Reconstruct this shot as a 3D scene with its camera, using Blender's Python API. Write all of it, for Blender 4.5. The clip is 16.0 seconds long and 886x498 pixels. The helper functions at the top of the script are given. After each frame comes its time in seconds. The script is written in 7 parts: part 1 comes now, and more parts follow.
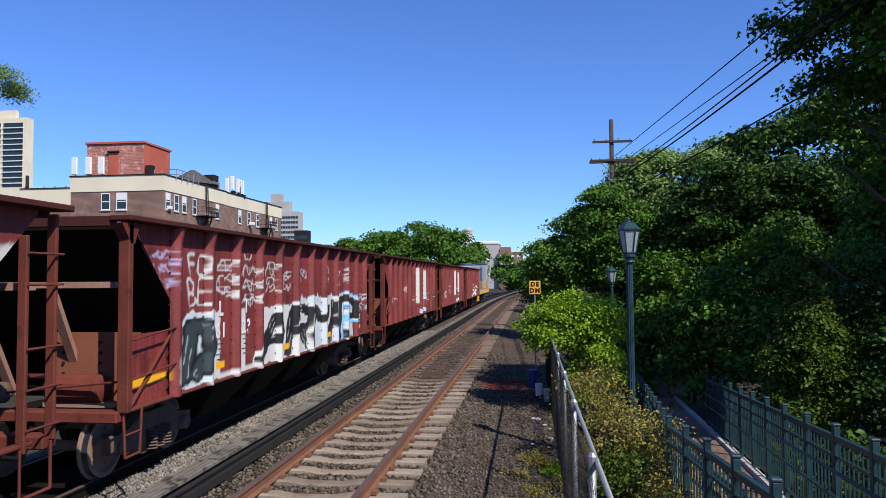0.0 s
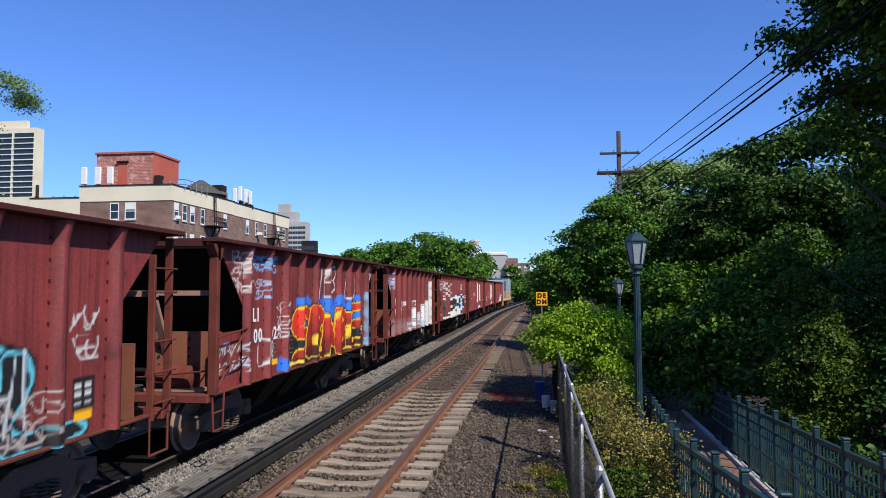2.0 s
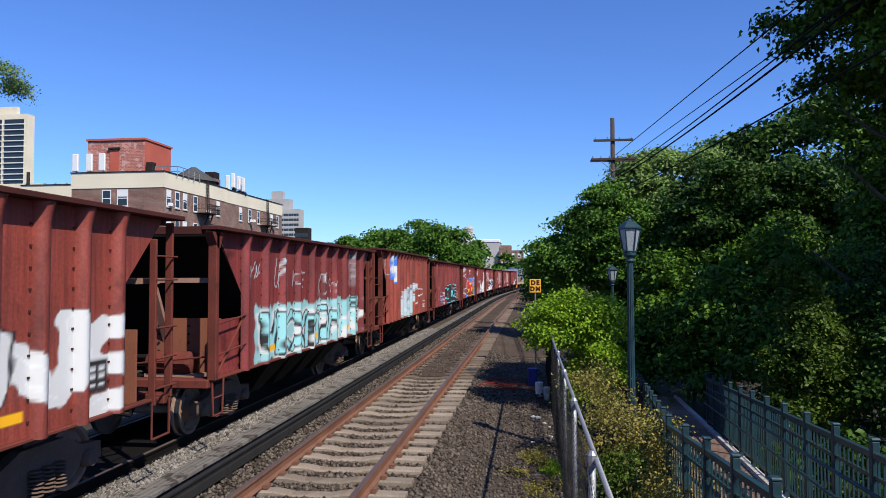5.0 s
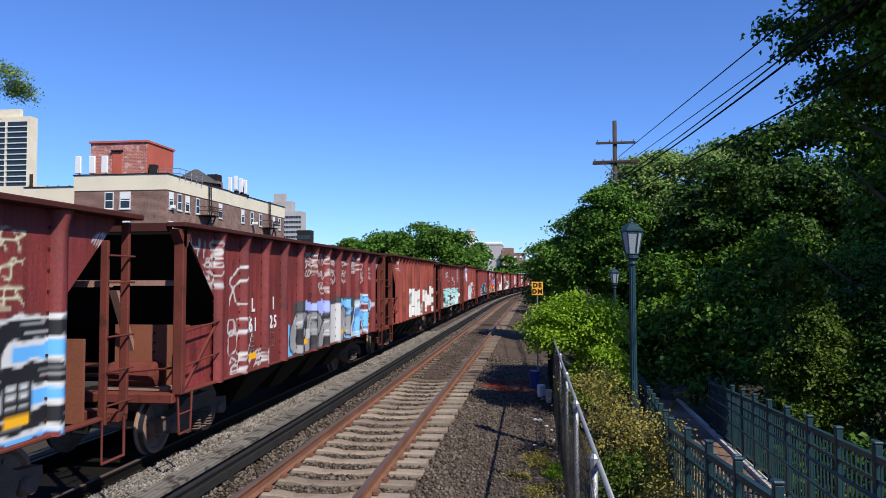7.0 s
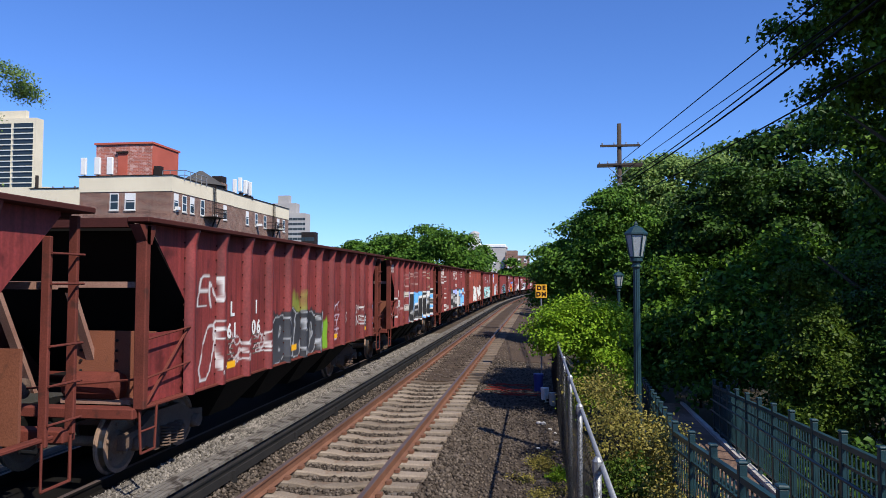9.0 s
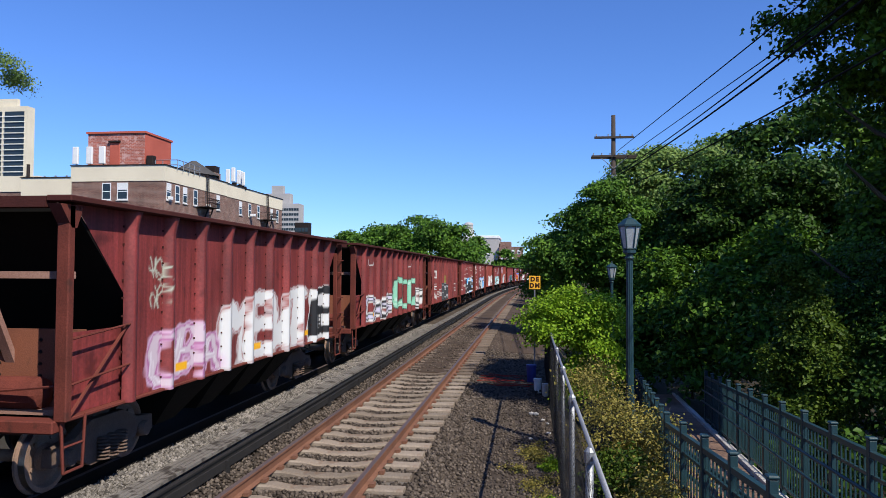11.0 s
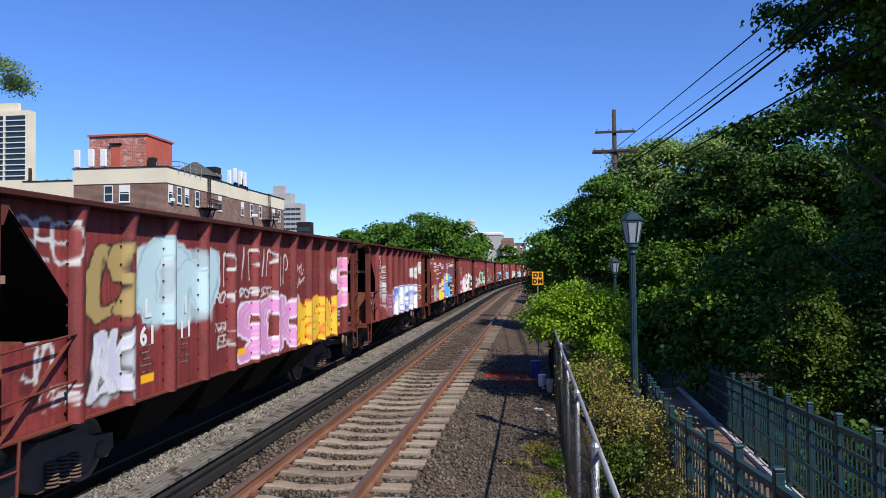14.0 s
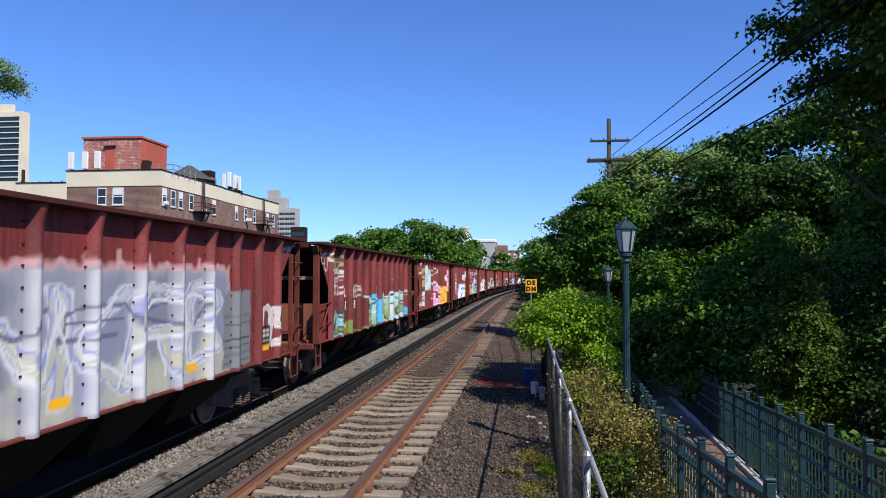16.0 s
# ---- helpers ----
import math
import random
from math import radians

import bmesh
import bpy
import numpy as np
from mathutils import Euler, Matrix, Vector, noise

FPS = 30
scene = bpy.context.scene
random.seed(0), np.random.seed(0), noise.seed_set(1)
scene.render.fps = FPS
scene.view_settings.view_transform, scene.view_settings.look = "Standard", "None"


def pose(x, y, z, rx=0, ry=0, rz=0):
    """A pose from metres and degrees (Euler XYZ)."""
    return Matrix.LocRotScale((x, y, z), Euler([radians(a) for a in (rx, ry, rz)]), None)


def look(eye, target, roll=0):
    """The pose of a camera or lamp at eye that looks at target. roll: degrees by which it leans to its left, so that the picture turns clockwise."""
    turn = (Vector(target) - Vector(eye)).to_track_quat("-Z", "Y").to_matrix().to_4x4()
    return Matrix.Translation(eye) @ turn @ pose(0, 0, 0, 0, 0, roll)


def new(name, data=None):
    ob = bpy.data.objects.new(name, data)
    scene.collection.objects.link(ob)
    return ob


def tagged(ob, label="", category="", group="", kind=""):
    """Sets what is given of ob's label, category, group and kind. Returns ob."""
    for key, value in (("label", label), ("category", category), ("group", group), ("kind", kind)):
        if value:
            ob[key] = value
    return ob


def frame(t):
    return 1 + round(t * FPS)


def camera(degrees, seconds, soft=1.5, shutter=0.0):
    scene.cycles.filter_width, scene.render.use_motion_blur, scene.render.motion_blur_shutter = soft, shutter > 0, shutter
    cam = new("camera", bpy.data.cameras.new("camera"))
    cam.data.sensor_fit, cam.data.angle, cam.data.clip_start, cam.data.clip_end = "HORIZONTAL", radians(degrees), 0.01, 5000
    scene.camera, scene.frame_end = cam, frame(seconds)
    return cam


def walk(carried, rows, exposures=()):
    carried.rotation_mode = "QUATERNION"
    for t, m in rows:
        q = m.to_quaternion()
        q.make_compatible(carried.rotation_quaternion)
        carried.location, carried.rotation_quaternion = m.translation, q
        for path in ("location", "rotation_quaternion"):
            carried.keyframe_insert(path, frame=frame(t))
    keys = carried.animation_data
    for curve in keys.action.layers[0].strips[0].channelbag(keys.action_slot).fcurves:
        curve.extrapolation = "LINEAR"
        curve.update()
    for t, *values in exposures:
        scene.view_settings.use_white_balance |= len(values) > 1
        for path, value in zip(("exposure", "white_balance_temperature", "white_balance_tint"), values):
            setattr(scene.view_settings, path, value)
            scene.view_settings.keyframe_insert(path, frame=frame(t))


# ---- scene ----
# the camera is held by hand on the spot: only its turn changes (seconds, yaw, pitch, roll)
EYE = (0.0, 0.0, 2.72)
TURNS = (
    (0.0, 7.196, 2.344, 0.386),
    (0.5, 7.593, 2.404, 0.284),
    (1.0, 7.831, 3.028, 0.290),
    (1.5, 8.027, 2.965, 0.172),
    (2.0, 7.738, 3.227, 0.111),
    (2.5, 7.788, 3.264, 0.175),
    (3.0, 7.594, 2.960, -0.040),
    (3.5, 7.145, 2.440, -0.158),
    (4.0, 7.127, 2.184, 0.263),
    (6.5, 7.430, 2.234, -0.018),
    (7.0, 7.400, 2.385, 0.100),
    (7.5, 7.365, 2.596, -0.014),
    (8.0, 7.476, 2.934, 0.082),
    (8.5, 7.605, 2.818, -0.007),
    (9.0, 7.715, 2.576, -0.109),
    (11.5, 7.035, 1.658, -0.211),
    (12.0, 7.208, 1.488, 0.357),
    (12.5, 7.339, 1.413, 0.364),
    (13.0, 7.410, 1.712, 0.329),
    (13.5, 7.410, 1.774, 0.187),
    (14.0, 7.421, 1.629, 0.576),
    (14.5, 7.320, 1.511, 0.484),
    (15.0, 7.213, 2.103, 0.092),
    (15.5, 7.101, 2.234, 0.250),
    (16.0, 6.911, 2.160, -0.075),
)
cam = camera(64.2, 16.0, soft=0.85, shutter=0.0)
walk(cam, [(t, pose(*EYE, 90 + p, r, y)) for t, y, p, r in TURNS])

# ---- world, sun, exposure ----
SUN_TO = Vector((0.507, -0.476, 0.719)).normalized()   # towards the sun, from the lamp's shadow
world = bpy.data.worlds.new("sky")
scene.world = world
world.use_nodes = True
wn = world.node_tree.nodes
sky = wn.new("ShaderNodeTexSky")
sky.sky_type, sky.sun_disc = 'NISHITA', False
sky.sun_elevation = math.asin(SUN_TO.z)
sky.sun_rotation = math.atan2(SUN_TO.x, SUN_TO.y)
sky.altitude, sky.air_density, sky.dust_density, sky.ozone_density = 0, 1.0, 0.0, 3.0
wn["Background"].inputs[1].default_value = 0.080
tint = wn.new("ShaderNodeMix")     # a clear, deep blue day
tint.data_type, tint.blend_type = 'RGBA', 'MULTIPLY'
tint.inputs[0].default_value, tint.inputs[7].default_value = 1.0, (0.69, 1.02, 1.70, 1)
world.node_tree.links.new(sky.outputs[0], tint.inputs[6])
world.node_tree.links.new(tint.outputs[2], wn["Background"].inputs[0])
sun = new("sun", bpy.data.lights.new("sun", 'SUN'))
sun.data.energy, sun.data.angle, sun.data.color = 4.7, radians(0.5), (1.0, 0.94, 0.83)
sun.matrix_world = look(SUN_TO * 100, (0, 0, 0))
scene.view_settings.exposure = 0.35


# ---- materials ----
def paint(name, a, b=None, rough=0.7, metal=0.0, scale=6.0, stain=0.6, bump=0.15, fine=60.0, dirt=None, dirt_amount=0.0):
    """Two-tone surface: broad stains between a and b, fine grain, optional dirt patches, and relief."""
    m = bpy.data.materials.new(name)
    m.use_nodes = True
    n, l = m.node_tree.nodes, m.node_tree.links
    p = n["Principled BSDF"]
    p.inputs["Roughness"].default_value, p.inputs["Metallic"].default_value = rough, metal
    p.inputs["Specular IOR Level"].default_value = 0.5 if rough < 0.65 else 0.12
    b = b or tuple(c * 0.7 for c in a)
    tc = n.new("ShaderNodeTexCoord")
    big, small = n.new("ShaderNodeTexNoise"), n.new("ShaderNodeTexNoise")
    big.inputs["Scale"].default_value, big.inputs["Detail"].default_value = scale * 0.2, 6
    small.inputs["Scale"].default_value, small.inputs["Detail"].default_value = fine, 3
    l.new(tc.outputs["Object"], big.inputs["Vector"])
    l.new(tc.outputs["Object"], small.inputs["Vector"])
    ramp = n.new("ShaderNodeMapRange")
    ramp.inputs["From Min"].default_value, ramp.inputs["From Max"].default_value = 0.35, 0.68
    l.new(big.outputs["Fac"], ramp.inputs["Value"])
    mix = n.new("ShaderNodeMix")
    mix.data_type = 'RGBA'
    mix.inputs[6].default_value, mix.inputs[7].default_value = (*a, 1), (*b, 1)
    k = n.new("ShaderNodeMath")
    k.operation = 'MULTIPLY'
    k.inputs[1].default_value = stain
    l.new(ramp.outputs[0], k.inputs[0])
    l.new(k.outputs[0], mix.inputs[0])
    grain = n.new("ShaderNodeMix")
    grain.data_type, grain.blend_type = 'RGBA', 'MULTIPLY'
    grain.inputs[0].default_value = 0.5
    l.new(mix.outputs[2], grain.inputs[6])
    g2 = n.new("ShaderNodeMapRange")
    g2.inputs["From Min"].default_value, g2.inputs["From Max"].default_value, g2.inputs["To Min"].default_value, g2.inputs["To Max"].default_value = 0.3, 0.7, 0.55, 1.2
    l.new(small.outputs["Fac"], g2.inputs["Value"])
    l.new(g2.outputs[0], grain.inputs[7])
    out = grain.outputs[2]
    if dirt:
        d = n.new("ShaderNodeTexNoise")
        d.inputs["Scale"].default_value, d.inputs["Detail"].default_value = scale * 0.6, 8
        l.new(tc.outputs["Object"], d.inputs["Vector"])
        dr = n.new("ShaderNodeMapRange")
        dr.inputs["From Min"].default_value, dr.inputs["From Max"].default_value = 0.62 - dirt_amount * 0.3, 0.72 - dirt_amount * 0.3
        l.new(d.outputs["Fac"], dr.inputs["Value"])
        dm = n.new("ShaderNodeMix")
        dm.data_type = 'RGBA'
        dm.inputs[7].default_value = (*dirt, 1)
        l.new(out, dm.inputs[6])
        l.new(dr.outputs[0], dm.inputs[0])
        out = dm.outputs[2]
    l.new(out, p.inputs["Base Color"])
    bp = n.new("ShaderNodeBump")
    bp.inputs["Strength"].default_value, bp.inputs["Distance"].default_value = bump, 0.02
    l.new(small.outputs["Fac"], bp.inputs["Height"])
    l.new(bp.outputs[0], p.inputs["Normal"])
    return m


def varied(m, spread=0.5, island=False):
    """Lightness varied from piece to piece."""
    n, l = m.node_tree.nodes, m.node_tree.links
    p = n["Principled BSDF"]
    src = p.inputs["Base Color"].links[0].from_socket
    info = n.new("ShaderNodeNewGeometry" if island else "ShaderNodeObjectInfo")
    mr = n.new("ShaderNodeMapRange")
    mr.inputs["To Min"].default_value, mr.inputs["To Max"].default_value = 1 - spread, 1 + spread * 0.6
    l.new(info.outputs["Random Per Island" if island else "Random"], mr.inputs["Value"])
    mx = n.new("ShaderNodeMix")
    mx.data_type, mx.blend_type = 'RGBA', 'MULTIPLY'
    mx.inputs[0].default_value = 1
    l.new(src, mx.inputs[6])
    l.new(mr.outputs[0], mx.inputs[7])
    l.new(mx.outputs[2], p.inputs["Base Color"])
    return m


def leafy(name, a, b, through_light=0.22):
    m = bpy.data.materials.new(name)
    m.use_nodes = True
    n, l = m.node_tree.nodes, m.node_tree.links
    p = n["Principled BSDF"]
    p.inputs["Roughness"].default_value = 0.5
    p.inputs["Specular IOR Level"].default_value = 0.14
    g = n.new("ShaderNodeNewGeometry")
    mix = n.new("ShaderNodeMix")
    mix.data_type = 'RGBA'
    mix.inputs[6].default_value, mix.inputs[7].default_value = (*a, 1), (*b, 1)
    l.new(g.outputs["Random Per Island"], mix.inputs[0])
    l.new(mix.outputs[2], p.inputs["Base Color"])
    t = n.new("ShaderNodeBsdfTranslucent")
    l.new(mix.outputs[2], t.inputs[0])
    s = n.new("ShaderNodeMixShader")
    s.inputs[0].default_value = through_light
    l.new(p.outputs[0], s.inputs[1])
    l.new(t.outputs[0], s.inputs[2])
    l.new(s.outputs[0], n["Material Output"].inputs[0])
    return m


def brickwork(name, a, b, mortar, width=0.22, height=0.075, bleached=None):
    m = bpy.data.materials.new(name)
    m.use_nodes = True
    n, l = m.node_tree.nodes, m.node_tree.links
    p = n["Principled BSDF"]
    p.inputs["Roughness"].default_value = 0.9
    tc, sep, add, comb = (n.new(x) for x in ("ShaderNodeTexCoord", "ShaderNodeSeparateXYZ", "ShaderNodeMath", "ShaderNodeCombineXYZ"))
    l.new(tc.outputs["Object"], sep.inputs[0])
    l.new(sep.outputs[0], add.inputs[0])
    l.new(sep.outputs[1], add.inputs[1])
    l.new(add.outputs[0], comb.inputs[0])
    l.new(sep.outputs[2], comb.inputs[1])
    br = n.new("ShaderNodeTexBrick")
    br.inputs["Color1"].default_value, br.inputs["Color2"].default_value, br.inputs["Mortar"].default_value = (*a, 1), (*b, 1), (*mortar, 1)
    br.inputs["Scale"].default_value, br.inputs["Mortar Size"].default_value = 1.0, 0.012
    br.inputs["Brick Width"].default_value, br.inputs["Row Height"].default_value = width, height
    l.new(comb.outputs[0], br.inputs["Vector"])
    nz = n.new("ShaderNodeTexNoise")
    nz.inputs["Scale"].default_value, nz.inputs["Detail"].default_value = 0.7, 6
    l.new(tc.outputs["Object"], nz.inputs["Vector"])
    mr = n.new("ShaderNodeMapRange")
    mr.inputs["From Min"].default_value, mr.inputs["From Max"].default_value, mr.inputs["To Min"].default_value, mr.inputs["To Max"].default_value = 0.3, 0.7, 0.7, 1.15
    l.new(nz.outputs["Fac"], mr.inputs["Value"])
    mx = n.new("ShaderNodeMix")
    mx.data_type, mx.blend_type = 'RGBA', 'MULTIPLY'
    mx.inputs[0].default_value = 1
    l.new(br.outputs["Color"], mx.inputs[6])
    l.new(mr.outputs[0], mx.inputs[7])
    out = mx.outputs[2]
    if bleached:
        sp = n.new("ShaderNodeTexNoise")
        sp.inputs["Scale"].default_value, sp.inputs["Detail"].default_value = 2.6, 4
        l.new(tc.outputs["Object"], sp.inputs["Vector"])
        sr = n.new("ShaderNodeMapRange")
        sr.inputs["From Min"].default_value, sr.inputs["From Max"].default_value, sr.inputs["To Max"].default_value = 0.54, 0.66, 0.75
        l.new(sp.outputs["Fac"], sr.inputs["Value"])
        bm_ = n.new("ShaderNodeMix")
        bm_.data_type = 'RGBA'
        bm_.inputs[7].default_value = (*bleached, 1)
        l.new(out, bm_.inputs[6])
        l.new(sr.outputs[0], bm_.inputs[0])
        out = bm_.outputs[2]
    l.new(out, p.inputs["Base Color"])
    bp = n.new("ShaderNodeBump")
    bp.inputs["Strength"].default_value, bp.inputs["Distance"].default_value = 0.4, 0.02
    l.new(br.outputs["Fac"], bp.inputs["Height"])
    bp.invert = True
    l.new(bp.outputs[0], p.inputs["Normal"])
    return m


def sprayed(name, base, dark):
    """Rust-red car paint with spray paint over it: the colour attribute's alpha says where."""
    m = paint(name, base, dark, rough=0.6, scale=4, stain=0.75, bump=0.1, fine=25, dirt=tuple(c * 0.45 for c in base), dirt_amount=0.05)
    n, l = m.node_tree.nodes, m.node_tree.links
    p = n["Principled BSDF"]
    src = p.inputs["Base Color"].links[0].from_socket
    # rust streaks run down the sheets
    tc = n.new("ShaderNodeTexCoord")
    mp = n.new("ShaderNodeMapping")
    mp.inputs["Scale"].default_value = (1, 9, 0.5)
    l.new(tc.outputs["Object"], mp.inputs["Vector"])
    st = n.new("ShaderNodeTexNoise")
    st.inputs["Scale"].default_value, st.inputs["Detail"].default_value = 1.6, 6
    l.new(mp.outputs[0], st.inputs["Vector"])
    mr = n.new("ShaderNodeMapRange")
    mr.inputs["From Min"].default_value, mr.inputs["From Max"].default_value, mr.inputs["To Min"].default_value, mr.inputs["To Max"].default_value = 0.35, 0.7, 1.15, 0.6
    l.new(st.outputs["Fac"], mr.inputs["Value"])
    sm = n.new("ShaderNodeMix")
    sm.data_type, sm.blend_type = 'RGBA', 'MULTIPLY'
    sm.inputs[0].default_value = 1
    l.new(src, sm.inputs[6])
    l.new(mr.outputs[0], sm.inputs[7])
    at = n.new("ShaderNodeAttribute")
    at.attribute_name = "spray"
    mx = n.new("ShaderNodeMix")
    mx.data_type = 'RGBA'
    l.new(sm.outputs[2], mx.inputs[6])
    l.new(at.outputs["Color"], mx.inputs[7])
    l.new(at.outputs["Alpha"], mx.inputs[0])
    l.new(mx.outputs[2], p.inputs["Base Color"])
    return m


M = {
    "car": sprayed("oxide_red_paint", (0.232, 0.037, 0.034), (0.138, 0.024, 0.0225)),
    "car_orange": sprayed("faded_oxide_paint", (0.30, 0.056, 0.036), (0.175, 0.034, 0.024)),
    "car_end": paint("rusty_red_steel", (0.155, 0.040, 0.029), (0.075, 0.024, 0.018), rough=0.8, scale=8, dirt=(0.07, 0.026, 0.02), dirt_amount=0.02),
    "web": paint("brown_rusted_web", (0.235, 0.088, 0.052), (0.15, 0.055, 0.035), rough=0.8, scale=6, dirt=(0.10, 0.045, 0.03), dirt_amount=0.05),
    "bare": paint("rust_pink_steel", (0.34, 0.20, 0.155), (0.22, 0.10, 0.075), rough=0.85, scale=8),
    "chord": paint("dark_rust_chord", (0.075, 0.022, 0.018), (0.042, 0.015, 0.013), rough=0.85, scale=8),
    # grimy steel, darkened to near black so its colour holds the under-car shade
    "shade_grime": paint("shaded_grimy_steel", (0.008, 0.007, 0.006), (0.005, 0.0045, 0.004), rough=0.85, scale=10),
    "wheel": paint("rusted_wheel", (0.30, 0.20, 0.145), (0.16, 0.10, 0.075), rough=0.7, scale=12, bump=0.3),
    "truck": paint("truck_castings", (0.17, 0.115, 0.088), (0.075, 0.05, 0.04), rough=0.85, scale=12, bump=0.3),
    "stone_pale": varied(paint("pale_broken_stone", (0.235, 0.212, 0.19), (0.13, 0.115, 0.10), rough=0.95, scale=15, bump=0.5), 0.7, island=True),
    "tread": paint("worn_steel", (0.45, 0.43, 0.42), (0.3, 0.28, 0.27), rough=0.3, metal=1.0, scale=20),
    "rail": paint("rusty_rail", (0.21, 0.10, 0.062), (0.12, 0.06, 0.042), rough=0.75, scale=10, bump=0.3),
    "railtop": paint("rail_head", (0.12, 0.085, 0.075), (0.085, 0.06, 0.058), rough=0.6, metal=0.25, scale=10),
    "tie": varied(paint("weathered_concrete", (0.30, 0.245, 0.19), (0.17, 0.13, 0.095), rough=0.9, scale=12, bump=0.3, fine=40, dirt=(0.2, 0.14, 0.10), dirt_amount=0.15), 0.22),
    "tie_dirty": varied(paint("fouled_concrete", (0.19, 0.145, 0.11), (0.10, 0.075, 0.056), rough=0.95, scale=12, bump=0.3), 0.25),
    "ballast": paint("ballast_grit", (0.095, 0.073, 0.056), (0.036, 0.027, 0.020), rough=0.95, scale=3, bump=1.0, fine=24, dirt=(0.15, 0.13, 0.11), dirt_amount=0.05),
    "stone": varied(paint("broken_stone", (0.135, 0.108, 0.086), (0.065, 0.05, 0.038), rough=0.95, scale=15, bump=0.5), 0.75, island=True),
    "dirt": paint("fouled_dirt", (0.085, 0.060, 0.044), (0.045, 0.032, 0.025), rough=1.0, scale=3, bump=0.9, fine=25),
    "earth": paint("earth_and_litter", (0.055, 0.044, 0.030), (0.028, 0.028, 0.014), rough=1.0, scale=2, bump=0.8, fine=18),
    "board": paint("weathered_board", (0.21, 0.19, 0.165), (0.11, 0.095, 0.08), rough=0.9, scale=9, bump=0.5, dirt=(0.06, 0.05, 0.042), dirt_amount=0.35),
    "tarred": paint("tarred_board", (0.022, 0.021, 0.021), (0.035, 0.032, 0.03), rough=0.8, scale=10),
    "teal": paint("teal_paint", (0.012, 0.043, 0.050), (0.007, 0.027, 0.033), rough=0.45, scale=10, bump=0.08),
    "galv": paint("galvanised_steel", (0.30, 0.31, 0.32), (0.18, 0.18, 0.19), rough=0.5, metal=0.5, scale=15),
    "mesh": paint("dull_wire", (0.045, 0.045, 0.045), (0.025, 0.025, 0.025), rough=0.7, metal=0.2),
    "path": varied(paint("pinkish_paving", (0.26, 0.165, 0.12), (0.18, 0.115, 0.085), rough=0.9, scale=8, bump=0.3), 0.2),
    "kerb": paint("pale_concrete", (0.55, 0.52, 0.48), (0.4, 0.37, 0.33), rough=0.9, scale=10),
    "wood": paint("pole_wood", (0.075, 0.06, 0.05), (0.045, 0.036, 0.03), rough=0.95, scale=10, bump=0.5),
    "bark": paint("bark", (0.085, 0.065, 0.045), (0.05, 0.04, 0.03), rough=1.0, scale=8, bump=0.8, fine=30),
    "black": paint("black_rubber", (0.008, 0.008, 0.009), rough=0.95),
    "cream": paint("cream_stucco", (0.76, 0.68, 0.51), (0.64, 0.57, 0.43), rough=0.9, scale=1.5, bump=0.1),
    "brick": brickwork("brown_brick", (0.24, 0.115, 0.08), (0.125, 0.06, 0.046), (0.33, 0.26, 0.21), 0.30, 0.11),
    "redbrick": brickwork("red_patched_brick", (0.46, 0.14, 0.095), (0.30, 0.10, 0.075), (0.55, 0.36, 0.31), 0.42, 0.15, (0.55, 0.36, 0.32)),
    "redpaint": paint("orange_red_paint", (0.50, 0.125, 0.085), (0.38, 0.09, 0.062), rough=0.8, scale=3),
    "white": paint("white_paint", (0.78, 0.78, 0.76), (0.66, 0.66, 0.64), rough=0.6, scale=5),
    "glass": paint("window_glass", (0.02, 0.03, 0.035), (0.03, 0.04, 0.045), rough=0.08, scale=2, bump=0.0),
    "iron": paint("dark_iron", (0.018, 0.016, 0.016), (0.045, 0.028, 0.022), rough=0.7, scale=10),
    "roof": paint("roof_tar", (0.09, 0.085, 0.08), (0.05, 0.05, 0.05), rough=0.95, scale=3),
    "grey": paint("grey_facade", (0.44, 0.42, 0.40), (0.36, 0.34, 0.33), rough=0.9, scale=1),
    "yellow": paint("yellow_sign", (0.85, 0.42, 0.015), (0.7, 0.33, 0.01), rough=0.6, scale=10),
    "ink": paint("dark_lettering", (0.05, 0.02, 0.01), rough=0.7),
    "blue": paint("blue_plastic", (0.02, 0.035, 0.22), (0.015, 0.02, 0.13), rough=0.5),
    "red": paint("red_netting", (0.30, 0.035, 0.025), (0.2, 0.03, 0.02), rough=0.8),
    "loco": paint("pale_loco_paint", (0.30, 0.32, 0.34), (0.20, 0.21, 0.23), rough=0.5, scale=3),
    "loco_blue": paint("blue_loco_paint", (0.05, 0.09, 0.17), (0.03, 0.05, 0.10), rough=0.5),
    "lampglass": paint("frosted_glass", (0.33, 0.36, 0.37), (0.26, 0.28, 0.3), rough=0.25, scale=6),
    "leaf": leafy("leaf_green", (0.014, 0.045, 0.005), (0.115, 0.225, 0.020), 0.16),
    "leaf_mid": leafy("leaf_mid_green", (0.024, 0.070, 0.009), (0.120, 0.235, 0.026), 0.18),
    # leaf green darkened, with the thicket's shade put into the colour
    "leaf_dark": leafy("leaf_deep_green", (0.010, 0.030, 0.006), (0.060, 0.125, 0.015), 0.14),
    "leaf_lime": leafy("leaf_lime", (0.10, 0.21, 0.010), (0.26, 0.39, 0.025)),
    "leaf_pale": leafy("leaf_greyish", (0.08, 0.15, 0.03), (0.24, 0.33, 0.09)),
    "leaf_dry": leafy("leaf_straw", (0.12, 0.12, 0.025), (0.36, 0.29, 0.07)),
    "leaf_yew": leafy("leaf_yellow_green", (0.030, 0.064, 0.008), (0.100, 0.150, 0.017)),
}


